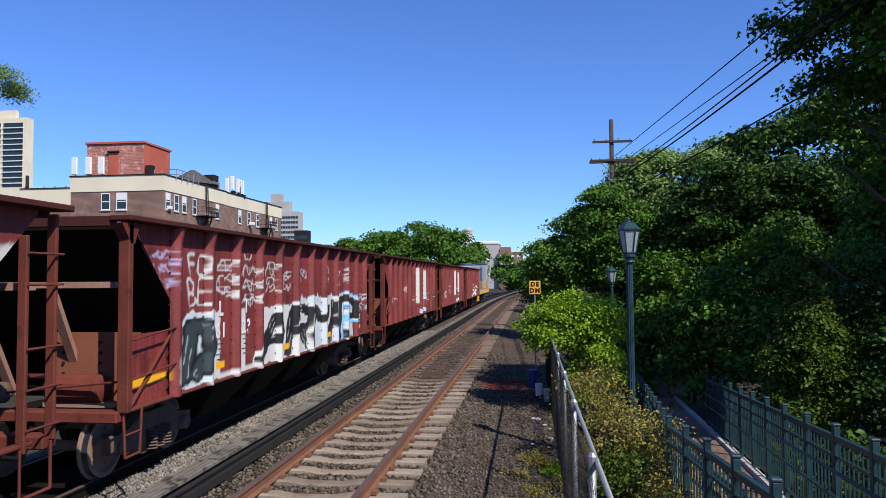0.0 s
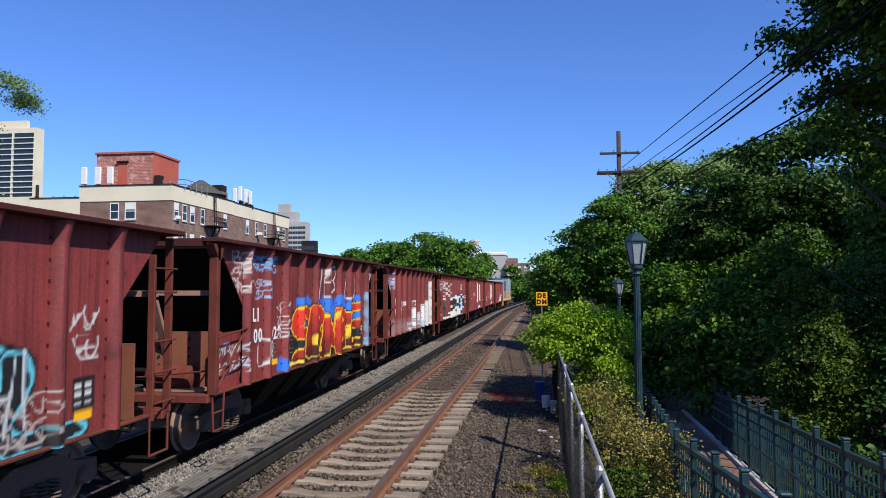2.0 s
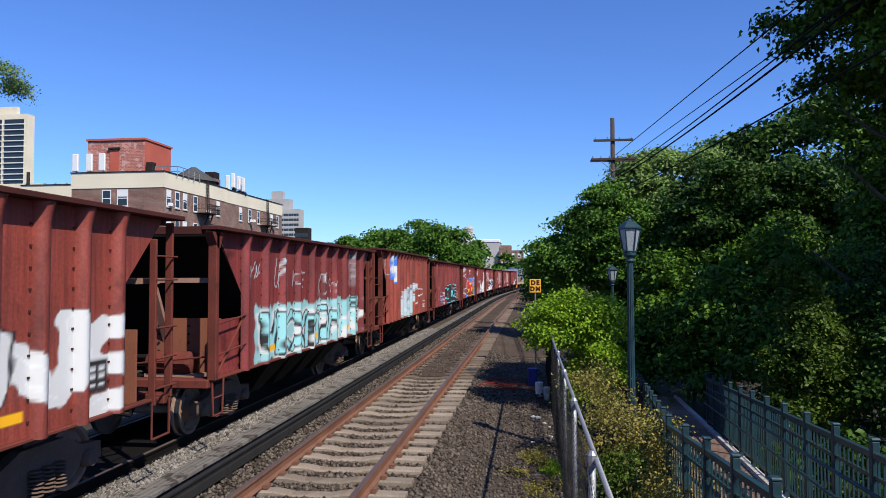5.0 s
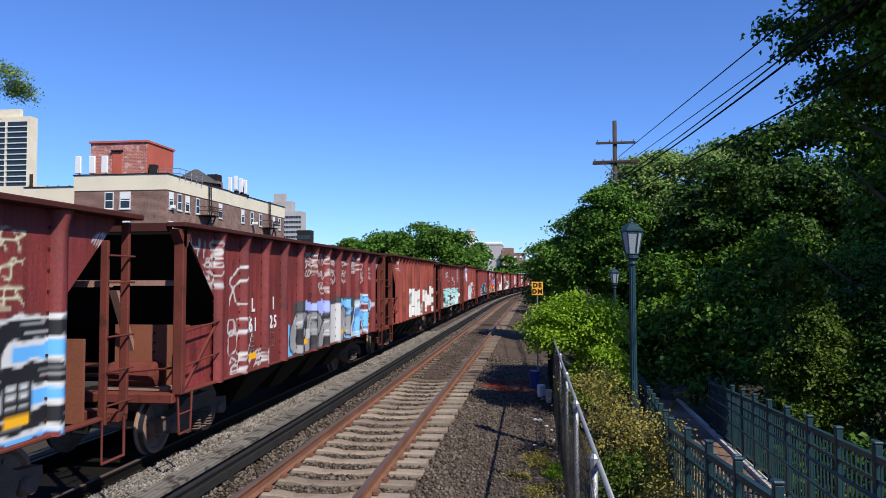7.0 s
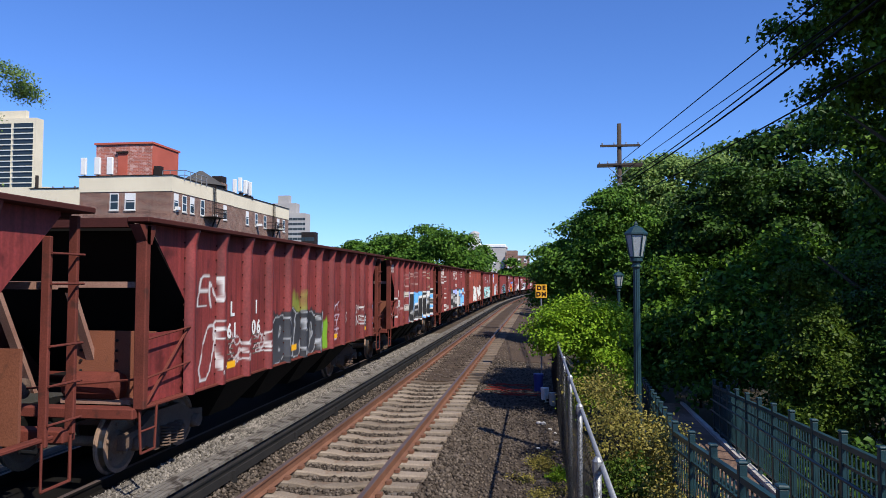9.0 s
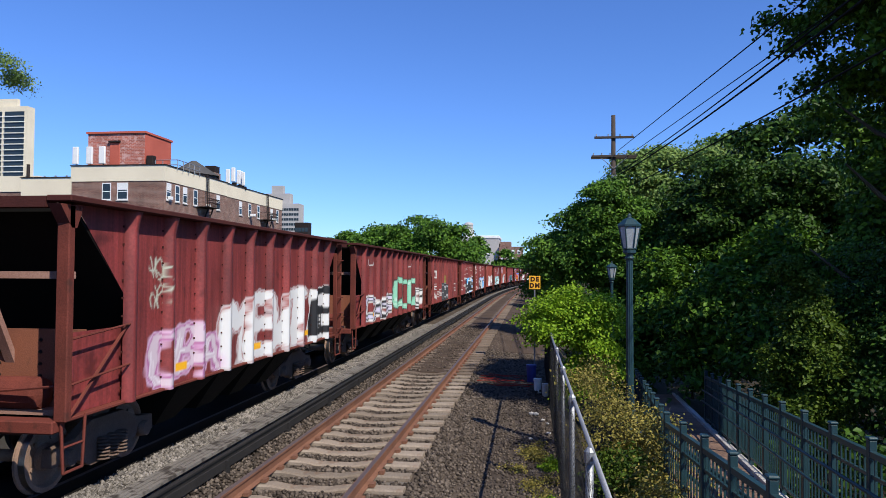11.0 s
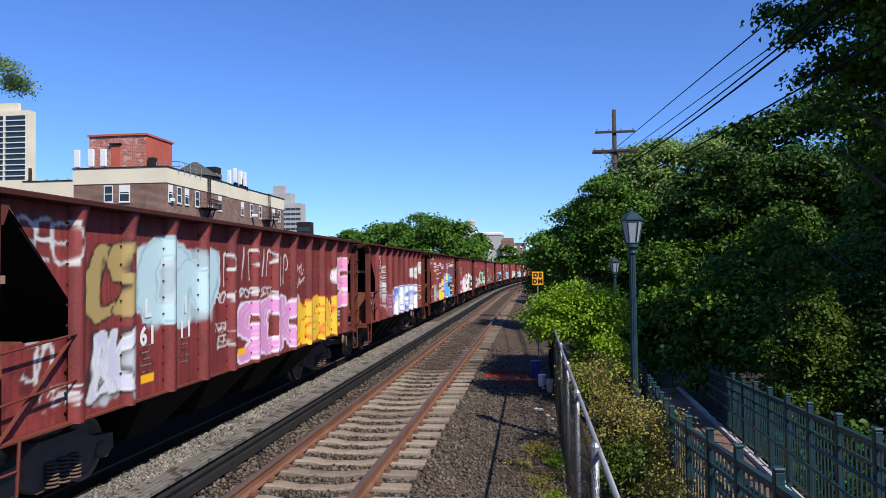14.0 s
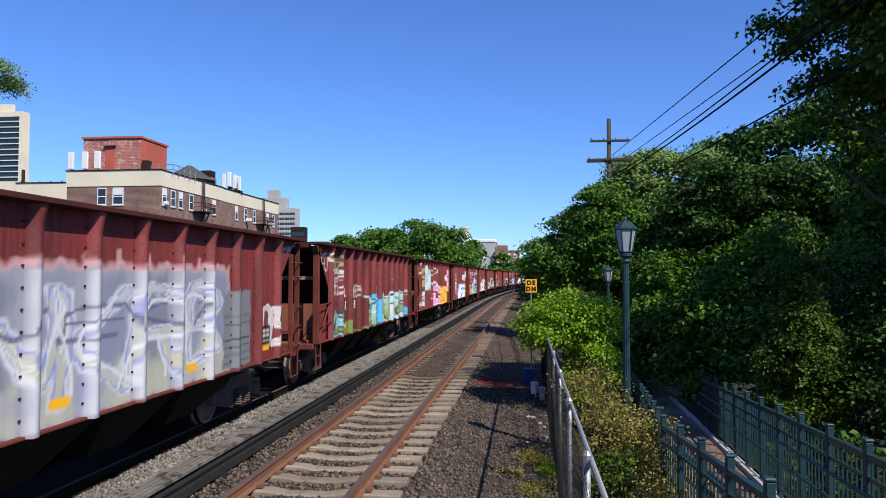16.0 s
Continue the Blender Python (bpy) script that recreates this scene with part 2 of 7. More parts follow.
# ---- mesh helpers ----
def part(name, bm, material, parent=None, label=""):
    """Links a bmesh (or mesh) as one object, under a parent if given."""
    if isinstance(bm, bmesh.types.BMesh):
        me = bpy.data.meshes.new(name)
        bm.to_mesh(me)
        bm.free()
    else:
        me = bm
    if material and not me.materials:
        me.materials.append(material)
    ob = new(name, me)
    ob.parent = parent
    return tagged(ob, label=label) if label else ob


def thing(name, label, category, m=None, group="", kind=""):
    ob = new(name)
    if m is not None:
        ob.matrix_basis = m
    return tagged(ob, label, category, group, kind)


def hexa(bm, c):
    v = [bm.verts.new(p) for p in c]
    for f in ((0, 3, 2, 1), (4, 5, 6, 7), (0, 1, 5, 4), (1, 2, 6, 5), (2, 3, 7, 6), (3, 0, 4, 7)):
        bm.faces.new([v[i] for i in f])
    return bm


def box(x0, x1, y0, y1, z0, z1, bm=None, bevel=0.0):
    bm = bm or bmesh.new()
    if bevel:
        tmp = bmesh.new()
        box(x0, x1, y0, y1, z0, z1, tmp)
        bmesh.ops.bevel(tmp, geom=tmp.edges[:], offset=bevel, segments=1, affect='EDGES')
        me = bpy.data.meshes.new("tmp")
        tmp.to_mesh(me)
        tmp.free()
        bm.from_mesh(me)
        bpy.data.meshes.remove(me)
        return bm
    return hexa(bm, [(x0, y0, z0), (x1, y0, z0), (x1, y1, z0), (x0, y1, z0), (x0, y0, z1), (x1, y0, z1), (x1, y1, z1), (x0, y1, z1)])


def tube(p, q, r, r2=None, seg=8, bm=None, cap=True):
    bm = bm or bmesh.new()
    p, q = Vector(p), Vector(q)
    d = (q - p)
    a = d.orthogonal().normalized()
    b = d.normalized().cross(a)
    r2 = r if r2 is None else r2
    rings = []
    for c, rr in ((p, r), (q, r2)):
        rings.append([bm.verts.new(c + (a * math.cos(2 * math.pi * i / seg) + b * math.sin(2 * math.pi * i / seg)) * rr) for i in range(seg)])
    for i in range(seg):
        j = (i + 1) % seg
        f = bm.faces.new((rings[0][i], rings[0][j], rings[1][j], rings[1][i]))
        f.smooth = seg > 6
    if cap:
        bm.faces.new(rings[0][::-1])
        bm.faces.new(rings[1])
    return bm


def lathe(profile, seg=12, bm=None, axis='z', at=(0, 0, 0)):
    """Turned solid from (radius, height) pairs."""
    bm = bm or bmesh.new()
    rings = []
    for r, h in profile:
        ring = []
        for i in range(seg):
            a = 2 * math.pi * i / seg
            u, v = r * math.cos(a), r * math.sin(a)
            c = (u, v, h) if axis == 'z' else (h, u, v)
            ring.append(bm.verts.new(Vector(c) + Vector(at)))
        rings.append(ring)
    for a, b in zip(rings, rings[1:]):
        for i in range(seg):
            j = (i + 1) % seg
            bm.faces.new((a[i], a[j], b[j], b[i]))
    bm.faces.new(rings[0][::-1])
    bm.faces.new(rings[-1])
    return bm


def sweep(path, section, bm=None):
    """Extrudes a closed section (side, up) along points that run mostly along y."""
    bm = bm or bmesh.new()
    rings = []
    for i, p in enumerate(path):
        a, b = Vector(path[max(i - 1, 0)]), Vector(path[min(i + 1, len(path) - 1)])
        d = (b - a)
        side = Vector((d.y, -d.x, 0)).normalized()
        rings.append([bm.verts.new(Vector(p) + side * s + Vector((0, 0, u))) for s, u in section])
    k = len(section)
    for a, b in zip(rings, rings[1:]):
        for i in range(k):
            j = (i + 1) % k
            bm.faces.new((a[i], a[j], b[j], b[i]))
    bm.faces.new(rings[0])
    bm.faces.new(rings[-1][::-1])
    return bm


def quads(name, verts, faces):
    """A mesh from arrays: verts n x 3, faces m x 4."""
    me = bpy.data.meshes.new(name)
    me.vertices.add(len(verts))
    me.vertices.foreach_set("co", np.ascontiguousarray(verts, dtype=np.float32).ravel())
    me.loops.add(faces.size)
    me.loops.foreach_set("vertex_index", np.ascontiguousarray(faces, dtype=np.int32).ravel())
    me.polygons.add(len(faces))
    me.polygons.foreach_set("loop_start", np.arange(0, faces.size, faces.shape[1], dtype=np.int32))
    me.update(calc_edges=True)
    return me


# ---- the line of the tracks ----
NEAR, FAR = -3.0, -6.71           # centre lines of the two tracks at the camera
BEND_AT, RADIUS = 70.0, 1000.0   # straight, then a long curve to the right
SPEED, SLOWING = 13.6, 0.055     # metres a second, and its loss each second


def bend(y):
    return 0.0 if y < BEND_AT else (y - BEND_AT) ** 2 / (2 * RADIUS)


def line_at(x, y, z=0.0):
    return (x + bend(y), y, z)


def ys(a, b, step):
    n = max(1, round((b - a) / step))
    return [a + (b - a) * i / n for i in range(n + 1)]


# ---- ground ----
def lie(x, y):
    """Height of the ground: track bed, then a bank down to the ramp and the street side."""
    x = x - bend(y)
    z = -0.42
    if x > 0.7:
        low = min(-0.1, max(-1.9, -0.25 - 0.083 * (y - 7) - 0.12))
        z += (low - 0.75 + 0.42) * min(1, (x - 0.7) / 1.2) if x < 60 else (low - 0.33)
    if x < -9:
        z += -1.6 * min(1, (-9 - x) / 4)
    return z


def build_ground():
    gx = sorted(set([-2500, -1200, -600, -300, -150, -80, -50, -30, -20, -15, -13, -11, -9] + list(np.arange(-8, 8, 0.5)) + [8, 10, 13, 17, 22, 30, 45, 59, 80, 150, 300, 600, 1200, 2500]))
    gy = sorted(set([-2500, -1000, -300, -100, -40, -20, -10, -5] + list(np.arange(0, 40, 1.0)) + list(range(40, 240, 8)) + [260, 300, 400, 600, 1000, 1700, 2500]))
    v, f = [], []
    for y in gy:
        for x in gx:
            b = bend(min(y, 300)) if abs(x) < 60 else 0
            v.append((x + b, y, lie(x + b, min(y, 300)) + 0.03 * noise.noise(Vector((x * 0.9, y * 0.9, 0)))))
    w = len(gx)
    for j in range(len(gy) - 1):
        for i in range(w - 1):
            f.append((j * w + i, j * w + i + 1, (j + 1) * w + i + 1, (j + 1) * w + i))
    tagged(part("ground", quads("ground", np.array(v), np.array(f)), M["earth"]), "bare earth and leaf litter beside the tracks", "ground", kind="structure")
    # ballast bed
    pts = [line_at(0, y) for y in ys(-40, 320, 4)]
    sec = [(-9.6, -0.6), (-8.3, -0.2), (-4.9, -0.2), (-4.6, -0.24), (-4.32, -0.185), (-3.88, -0.178), (-3.72, -0.25), (-1.62, -0.25), (-0.9, -0.34), (0.55, -0.40), (0.75, -0.6)]
    tagged(part("ballast_bed", sweep(pts, sec), M["ballast"]), "grey-brown crushed stone ballast bed", "ballast", kind="structure")


def scatter_stones():
    rng = np.random.default_rng(4)
    n = 76000
    y = 4.5 + 34 * rng.random(n) ** 1.7
    x = np.where(rng.random(n) < 0.30, -6.0 + 1.25 * rng.random(n), -6.0 + 6.5 * rng.random(n))
    gap = np.abs((y - 1.5) / 0.61 - np.round((y - 1.5) / 0.61)) * 0.61     # distance from the nearest tie
    keep = ~((np.abs(x - NEAR - 0.25) < 1.08) & (gap < 0.15) & (y < 30)) & ~((np.abs(x - NEAR) < 0.68) & (y > 20.5) & (rng.random(n) < 0.6))
    x, y = x[keep], y[keep]
    n = len(x)
    fouled = (np.abs(x - NEAR) < 0.68) & (y > 20.5)
    base = np.where(x < -4.7, -0.192, np.where(x < -3.85, -0.174, np.where(x < -1.6, -0.246, np.where(x < -0.9, -0.25 - (x + 1.6) * 0.125, -0.34 - (x + 0.9) * 0.042))))
    s = (0.018 + 0.028 * rng.random(n)) * np.where(x > -1.2, 0.8, 1.0)
    octa = np.array([(1, 0, 0), (0, 1, 0), (-1, 0, 0), (0, -1, 0), (0.1, 0.1, 0.8), (-0.1, 0, -0.8)])
    tri = np.array([(0, 1, 4), (1, 2, 4), (2, 3, 4), (3, 0, 4), (1, 0, 5), (2, 1, 5), (3, 2, 5), (0, 3, 5)])
    a = rng.random(n) * 6.28
    jit = 1 + 0.5 * (rng.random((n, 6, 3)) - 0.5)
    p = octa[None] * jit * s[:, None, None]
    ca, sa = np.cos(a)[:, None], np.sin(a)[:, None]
    px, py = p[:, :, 0] * ca - p[:, :, 1] * sa, p[:, :, 0] * sa + p[:, :, 1] * ca
    v = np.stack([px + x[:, None], py + y[:, None], p[:, :, 2] + (base + np.where(fouled, 0.05, 0.0))[:, None] + 0.008], -1).reshape(-1, 3)
    f = (tri[None] + 6 * np.arange(n)[:, None, None])
    pale = x < -4.72 + 0.25 * (rng.random(n) - 0.5)      # cleaner stone along the freight track
    for sel, mat, label in ((~pale, "stone", "loose brown-grey crushed ballast stones"), (pale, "stone_pale", "pale grey crushed stones along the freight track")):
        vs = v.reshape(-1, 6, 3)[sel].reshape(-1, 3)
        fs = (tri[None] + 6 * np.arange(sel.sum())[:, None, None]).reshape(-1, 3)
        tagged(part("ballast_stones", quads("ballast_stones", vs, fs), M[mat]), label, "gravel", kind="stuff")


RAIL = [(-0.07, -0.172), (0.07, -0.172), (0.07, -0.16), (0.012, -0.14), (0.012, -0.045), (0.036, -0.035), (0.036, -0.006), (-0.036, -0.006), (-0.036, -0.035), (-0.012, -0.045), (-0.012, -0.14), (-0.07, -0.16)]
HEAD = [(-0.033, -0.006), (0.033, -0.006), (0.028, 0.0), (-0.028, 0.0)]


def tie_mesh():
    bm = bmesh.new()
    prof = [(-1.3, -0.175), (-0.5, -0.175), (-0.25, -0.215), (0.25, -0.215), (0.5, -0.175), (1.3, -0.175)]
    rings = []
    for x, z in prof:
        rings.append([bm.verts.new((x, y, zz)) for y, zz in ((-0.13, -0.33), (0.13, -0.33), (0.125, z - 0.02), (0.095, z), (-0.095, z), (-0.125, z - 0.02))])
    for a, b in zip(rings, rings[1:]):
        for i in range(6):
            j = (i + 1) % 6
            bm.faces.new((a[i], b[i], b[j], a[j]))
    bm.faces.new(rings[0])
    bm.faces.new(rings[-1][::-1])
    me = bpy.data.meshes.new("tie")
    bm.to_mesh(me)
    bm.free()
    me.materials.append(M["tie"])
    return me


def build_track(centre, label, first, last, sunk=0.0):
    t = thing("railway_track", label, "track", kind="structure")
    pts = [line_at(centre, y) for y in ys(-40, 320, 4)]
    for s in (-0.755, 0.755):
        # sunk track's rails are coloured near black, as the train's shade
        r = part("rail", sweep([(p[0] + s, p[1], 0) for p in pts], RAIL), M["shade_grime" if sunk else "rail"], t)
        part("rail_head", sweep([(p[0] + s, p[1], 0.0005) for p in pts], HEAD), M["railtop"], r)
    me = tie_mesh()
    dirty = me.copy()
    dirty.materials.clear()
    dirty.materials.append(M["tie_dirty"])
    rng = random.Random(int(-centre * 10))
    clip_me = bpy.data.meshes.new("rail_clip")
    bm = bmesh.new()
    for s in (-0.755, 0.755):
        for d in (-0.11, 0.11):
            box(s + d - 0.035, s + d + 0.035, -0.06, 0.06, -0.178, -0.13, bm)
    bm.to_mesh(clip_me)
    bm.free()
    clip_me.materials.append(M["rail"])
    for y in ys(first, last, 0.61):
        x, yy, _ = line_at(centre, y)
        o = new("tie", me if y < 20.3 and not sunk else dirty)
        o.parent = t
        # dirt covers part of a stretch further off
        sink = 0.035 if 17.2 < y < 18.6 else (0.03 * rng.random() if y < 17 else 0.012 + 0.02 * rng.random())
        o.matrix_basis = pose(x + rng.uniform(-0.03, 0.03), yy, -sink * 0.6 - sunk, 0, rng.uniform(-0.5, 0.5), rng.uniform(-1.2, 1.2))
        if y < 30 and not sunk:
            c = new("rail_clip", clip_me)
            c.parent = t
            c.matrix_basis = pose(x, yy, 0)
    return t


def build_third_rail():
    t = thing("third_rail", "third rail beside weathered timber cover boards", "third rail", kind="structure")
    pts = [line_at(-4.62, y) for y in ys(-30, 320, 4)]
    for i, s in enumerate((-0.155, -0.085, -0.015, 0.055)):
        part("cover_board", sweep(pts, [(s - 0.030, 0.08 - 0.006 * i), (s + 0.030, 0.08 - 0.006 * i), (s + 0.030, 0.125 - 0.006 * i), (s - 0.030, 0.125 - 0.006 * i)]), M["board"], t)
    part("board_bearer", sweep(pts, [(-0.15, 0.03), (0.06, 0.03), (0.06, 0.078), (-0.15, 0.078)]), M["tarred"], t)
    part("conductor_rail", sweep([(p[0] + 0.16, p[1], 0.055) for p in pts], RAIL), M["tarred"], t, "black grimy conductor rail")
    part("side_board", sweep(pts, [(0.235, -0.12), (0.265, -0.12), (0.265, -0.005), (0.235, -0.005)]), M["tarred"], t, "black tarred side board")
    for y in ys(2, 90, 2.6):
        x = line_at(-4.62, y)[0]
        k = box(x - 0.12, x + 0.30, y - 0.07, y + 0.07, -0.28, -0.125)
        box(x + 0.268, x + 0.305, y - 0.04, y + 0.04, -0.2, 0.0, k)
        part("bracket", k, M["tarred"], t)
    # black strip as the train's shade on the far bed; fouled dirt between the near rails further off
    under_train = [line_at(FAR, y, 0) for y in ys(-40, 320, 4)]
    tagged(part("shade_bed", sweep(under_train, [(-1.35, -0.3), (0.72, -0.3), (0.72, -0.172), (-1.35, -0.172)]), M["shade_grime"]), "ballast under the freight track, black for the train's shade", "ballast", kind="structure")
    foul = [line_at(NEAR, y, 0) for y in ys(20.5, 320, 3)]
    tagged(part("fouled_bed", sweep(foul, [(-0.66, -0.28), (0.66, -0.28), (0.66, -0.208), (0.3, -0.197), (-0.3, -0.197), (-0.66, -0.208)]), M["dirt"]), "brown fouled dirt between the rails", "dirt", kind="structure")
    # brown dirt strip whose dark tone also stands in for tree shade
    side = [line_at(NEAR, y, 0) for y in ys(27, 320, 3)]
    tagged(part("fouled_bed", sweep(side, [(1.32, -0.5), (3.5, -0.5), (3.5, -0.36), (2.1, -0.315), (1.32, -0.215)]), M["dirt"]), "dark brown dirt beside the far rails, tree shade in its colour", "dirt", kind="structure")


build_ground()
build_track(NEAR, "rusty steel rails on pale concrete ties", 1.5, 90)
build_track(FAR, "steel rails blackened for the shade beneath the freight train", 1.5, 60, 0.06)
build_third_rail()


# ---- spray-painted lettering ----
# strokes on a 4 x 6 grid, two digits a point, strokes parted by spaces
STROKES = {
    "A": "002640 1232", "B": "000626353423 0323413100", "C": "45361605011041", "D": "0006264442200 00", "E": "460600 40 0343 0040", "F": "460600 0333",
    "G": "4536160501104143 4323", "H": "0006 4046 0343", "I": "2026", "K": "0006 460340", "L": "060040", "M": "0006234640", "N": "00064046", "O": "1001051636454130 3010",
    "P": "0006264543230 3", "R": "00062645432303 2340", "S": "45361605041333423110 01", "T": "0646 2620", "U": "06011030 4146 3041", "W": "0610233046", "Y": "062346 2320", "Z": "06460040", "~": "0214061233442236",
    "7": "064620", "8": "1304153645341331411 1 1113", "6": "451605011031423313", "X": "0046 0640", "V": "062046", "J": "46411001", "2": "051636450040", "0": "1001051636454130 3010",
    "*": "0046 0640 2026", "1": "1526 2620", "3": "06463341303001", "5": "460604344230 00", "9": "4005164644241 4", "^": "0026 2640",
}


def strokes_of(ch):
    out = []
    for s in STROKES.get(ch, STROKES["O"]).split():
        pts = [(int(s[i]), int(s[i + 1])) for i in range(0, len(s) - 1, 2)]
        if len(pts) > 1:
            out.append(pts)
    return out


class Canvas:
    """Spray paint on a car's side: colour and cover on a grid of STEP metres, y from the rear, z from the sill."""
    STEP = 0.025

    def __init__(self, length, seed):
        self.w, self.h = int(length / self.STEP) + 2, int(2.5 / self.STEP)
        self.c = np.zeros((self.h, self.w, 4), np.float32)
        self.rng = np.random.default_rng(seed)
        self.Y, self.Z = np.meshgrid(np.arange(self.w) * self.STEP, np.arange(self.h) * self.STEP)

    def lay(self, sel, cover, colour):
        a = cover[..., None]
        c = self.c[sel]
        col = np.array(colour, np.float32)
        col = col if col.ndim == 3 else np.broadcast_to(col, (*cover.shape, 3))
        na = a + c[..., 3:] * (1 - a)
        c[..., :3] = np.where(na > 1e-4, (col * a + c[..., :3] * c[..., 3:] * (1 - a)) / np.maximum(na, 1e-4), 0)
        c[..., 3:] = na

    def window(self, y0, y1, z0, z1, m=0.3):
        i0, i1 = max(0, int((z0 - m) / self.STEP)), min(self.h, int((z1 + m) / self.STEP) + 1)
        j0, j1 = max(0, int((y0 - m) / self.STEP)), min(self.w, int((y1 + m) / self.STEP) + 1)
        return (slice(i0, i1), slice(j0, j1)) if i1 > i0 and j1 > j0 else None

    def far_from(self, lines, sel, broad=1.0):
        """Distance from the lines; broad above 1 fattens upright strokes and thins level ones."""
        Y, Z = self.Y[sel] / broad, self.Z[sel] * broad
        lines = [[(y / broad, z * broad) for y, z in line] for line in lines]
        d = np.full(Y.shape, 9.0, np.float32)
        for line in lines:
            for (ay, az), (by, bz) in zip(line, line[1:]):
                vy, vz = by - ay, bz - az
                k = np.clip(((Y - ay) * vy + (Z - az) * vz) / max(vy * vy + vz * vz, 1e-6), 0, 1)
                d = np.minimum(d, np.hypot(Y - ay - k * vy, Z - az - k * vz))
        return d

    def letters(self, text, y0, y1, z0, z1, lean=0.12, wild=0.12):
        """The lines of a word in the rectangle, each letter warped by chance."""
        w, h, out = (y1 - y0) / len(text), z1 - z0, []
        for i, ch in enumerate(text):
            if ch == " ":
                continue
            dz, k = self.rng.uniform(-0.06, 0.06) * h, self.rng.uniform(-wild, wild)
            for s in strokes_of(ch):
                fine = []
                for (ax, az), (bx, bz) in zip(s, s[1:]):
                    for q in range(4):
                        u = q / 4
                        fine.append((ax + (bx - ax) * u, az + (bz - az) * u))
                fine.append(s[-1])
                # corners rounded as a swung arm rounds them
                for _ in range(2):
                    fine = [fine[0]] + [tuple((fine[j - 1][c] + 2 * fine[j][c] + fine[j + 1][c]) / 4 for c in (0, 1)) for j in range(1, len(fine) - 1)] + [fine[-1]]
                out.append([(y0 + (i + 0.09 + 0.82 * px / 4) * w + (pz / 6 - 0.5) * (lean + k) * w + 0.03 * w * math.sin(3 * pz + i), z0 + dz + h * (0.12 + 0.76 * pz / 6)) for px, pz in fine])
        return out

    def piece(self, text, y0, y1, z0, z1, fill, edge, halo=None, fat=0.32, second=None, rim=0.06):
        """A fat lettered piece: ground cloud, halo, outline, fill that fades from one colour into another."""
        z0, z1 = z0 - 1.05, z1 - 1.05
        sel = self.window(y0, y1, z0, z1, 0.5)
        if sel is None:
            return
        Y, Z = self.Y[sel], self.Z[sel]
        r = min(fat * 0.20 * (y1 - y0) / len(text), fat * 0.15 * (z1 - z0))
        wob = 0.02 * np.sin(Y * 9 + Z * 5) + 0.015 * np.sin(Y * 23 - Z * 17)
        step = lambda d, e, soft: np.clip((e - d + wob) / soft + 0.5, 0, 1)
        w = (y1 - y0) / len(text)
        far = [self.far_from(self.letters(ch, y0 + w * (i - 0.04), y0 + w * (i + 1.04), z0, z1), sel, 1.45) for i, ch in enumerate(text)]
        if halo:
            self.lay(sel, step(np.min(far, axis=0), r + rim * 2.2, 0.05), halo)
        f = np.array(fill, np.float32)
        if second:
            k = np.clip((Z - z0) / (z1 - z0) + 3 * wob + 0.25 * np.sin(Y * 2.1), 0, 1)[..., None]
            f = np.array(second, np.float32) * (1 - k) + f * k
        for d in far:
            self.lay(sel, step(d, r + rim, 0.025), edge)
            self.lay(sel, step(d, r, 0.025), f)
        # glints
        if self.rng.random() < 0.5:
            d = np.min(far, axis=0)
            self.lay(sel, 0.6 * np.clip((0.018 - np.abs(d - r * 0.45)) / 0.02, 0, 1) * (np.sin(Y * 7 + Z * 4) > 0.3), (0.8, 0.8, 0.8))

    def tag(self, text, y0, y1, z0, z1, colour=(0.75, 0.75, 0.75), width=0.022, cover=0.9):
        z0, z1 = z0 - 1.05, z1 - 1.05
        sel = self.window(y0, y1, z0, z1)
        if sel is None:
            return
        width = 0.009 + 0.30 * width
        d = self.far_from(self.letters(text, y0, y1, z0, z1, wild=0.5), sel)
        self.lay(sel, cover * np.clip((width - d) / 0.02 + 0.5, 0, 1), colour)

    def scrawl(self, y0, y1, z0, z1, colour, rows=2):
        """Close rows of hurried, looping handwriting."""
        h, n = (z1 - z0) / rows, max(2, round((y1 - y0) / 0.26))
        for k in range(rows):
            a, b = z0 + h * k, z0 + h * (k + 1)
            line, p = [], self.rng.random(4) * 6.28
            for i in range(n * 8 + 1):
                u = i / 8
                line.append((y0 + (y1 - y0) * (u / n) + 0.055 * math.sin(2.3 * u * 3 + p[0]), a - 1.05 + h * (0.5 + 0.30 * math.sin(u * 6.28 + p[1]) + 0.16 * math.sin(u * 2.9 + p[2]))))
            sel = self.window(y0, y1, a - 1.05, b - 1.05)
            if sel is None:
                continue
            self.lay(sel, 0.85 * np.clip((0.013 - self.far_from([line], sel)) / 0.02 + 0.5, 0, 1), colour)
            s = self.letters("".join("ESKRNOY"[j] for j in self.rng.integers(0, 7, max(1, (n + 1) // 2))), y0, y1, a - 1.05, b - 1.05, wild=0.6)
            self.lay(sel, 0.85 * np.clip((0.013 - self.far_from(s, sel)) / 0.02 + 0.5, 0, 1), colour)

    def block(self, y0, y1, z0, z1, colour, cover=1.0, soft=0.02, ragged=0.0):
        z0, z1 = z0 - 1.05, z1 - 1.05
        sel = self.window(y0, y1, z0, z1)
        if sel is None:
            return
        Y, Z = self.Y[sel], self.Z[sel]
        rag = ragged * (np.sin(Y * 11) * 0.5 + np.sin(Y * 27 + 1) * 0.3 + np.sin(Z * 14) * 0.4)
        e = np.minimum(np.minimum(Y - y0, y1 - Y), np.minimum(Z - z0, z1 - Z)) + rag
        self.lay(sel, cover * np.clip(e / soft + 0.5, 0, 1), colour)

    def at(self, y, z):
        """Colour and cover at places y, z (z above the rail)."""
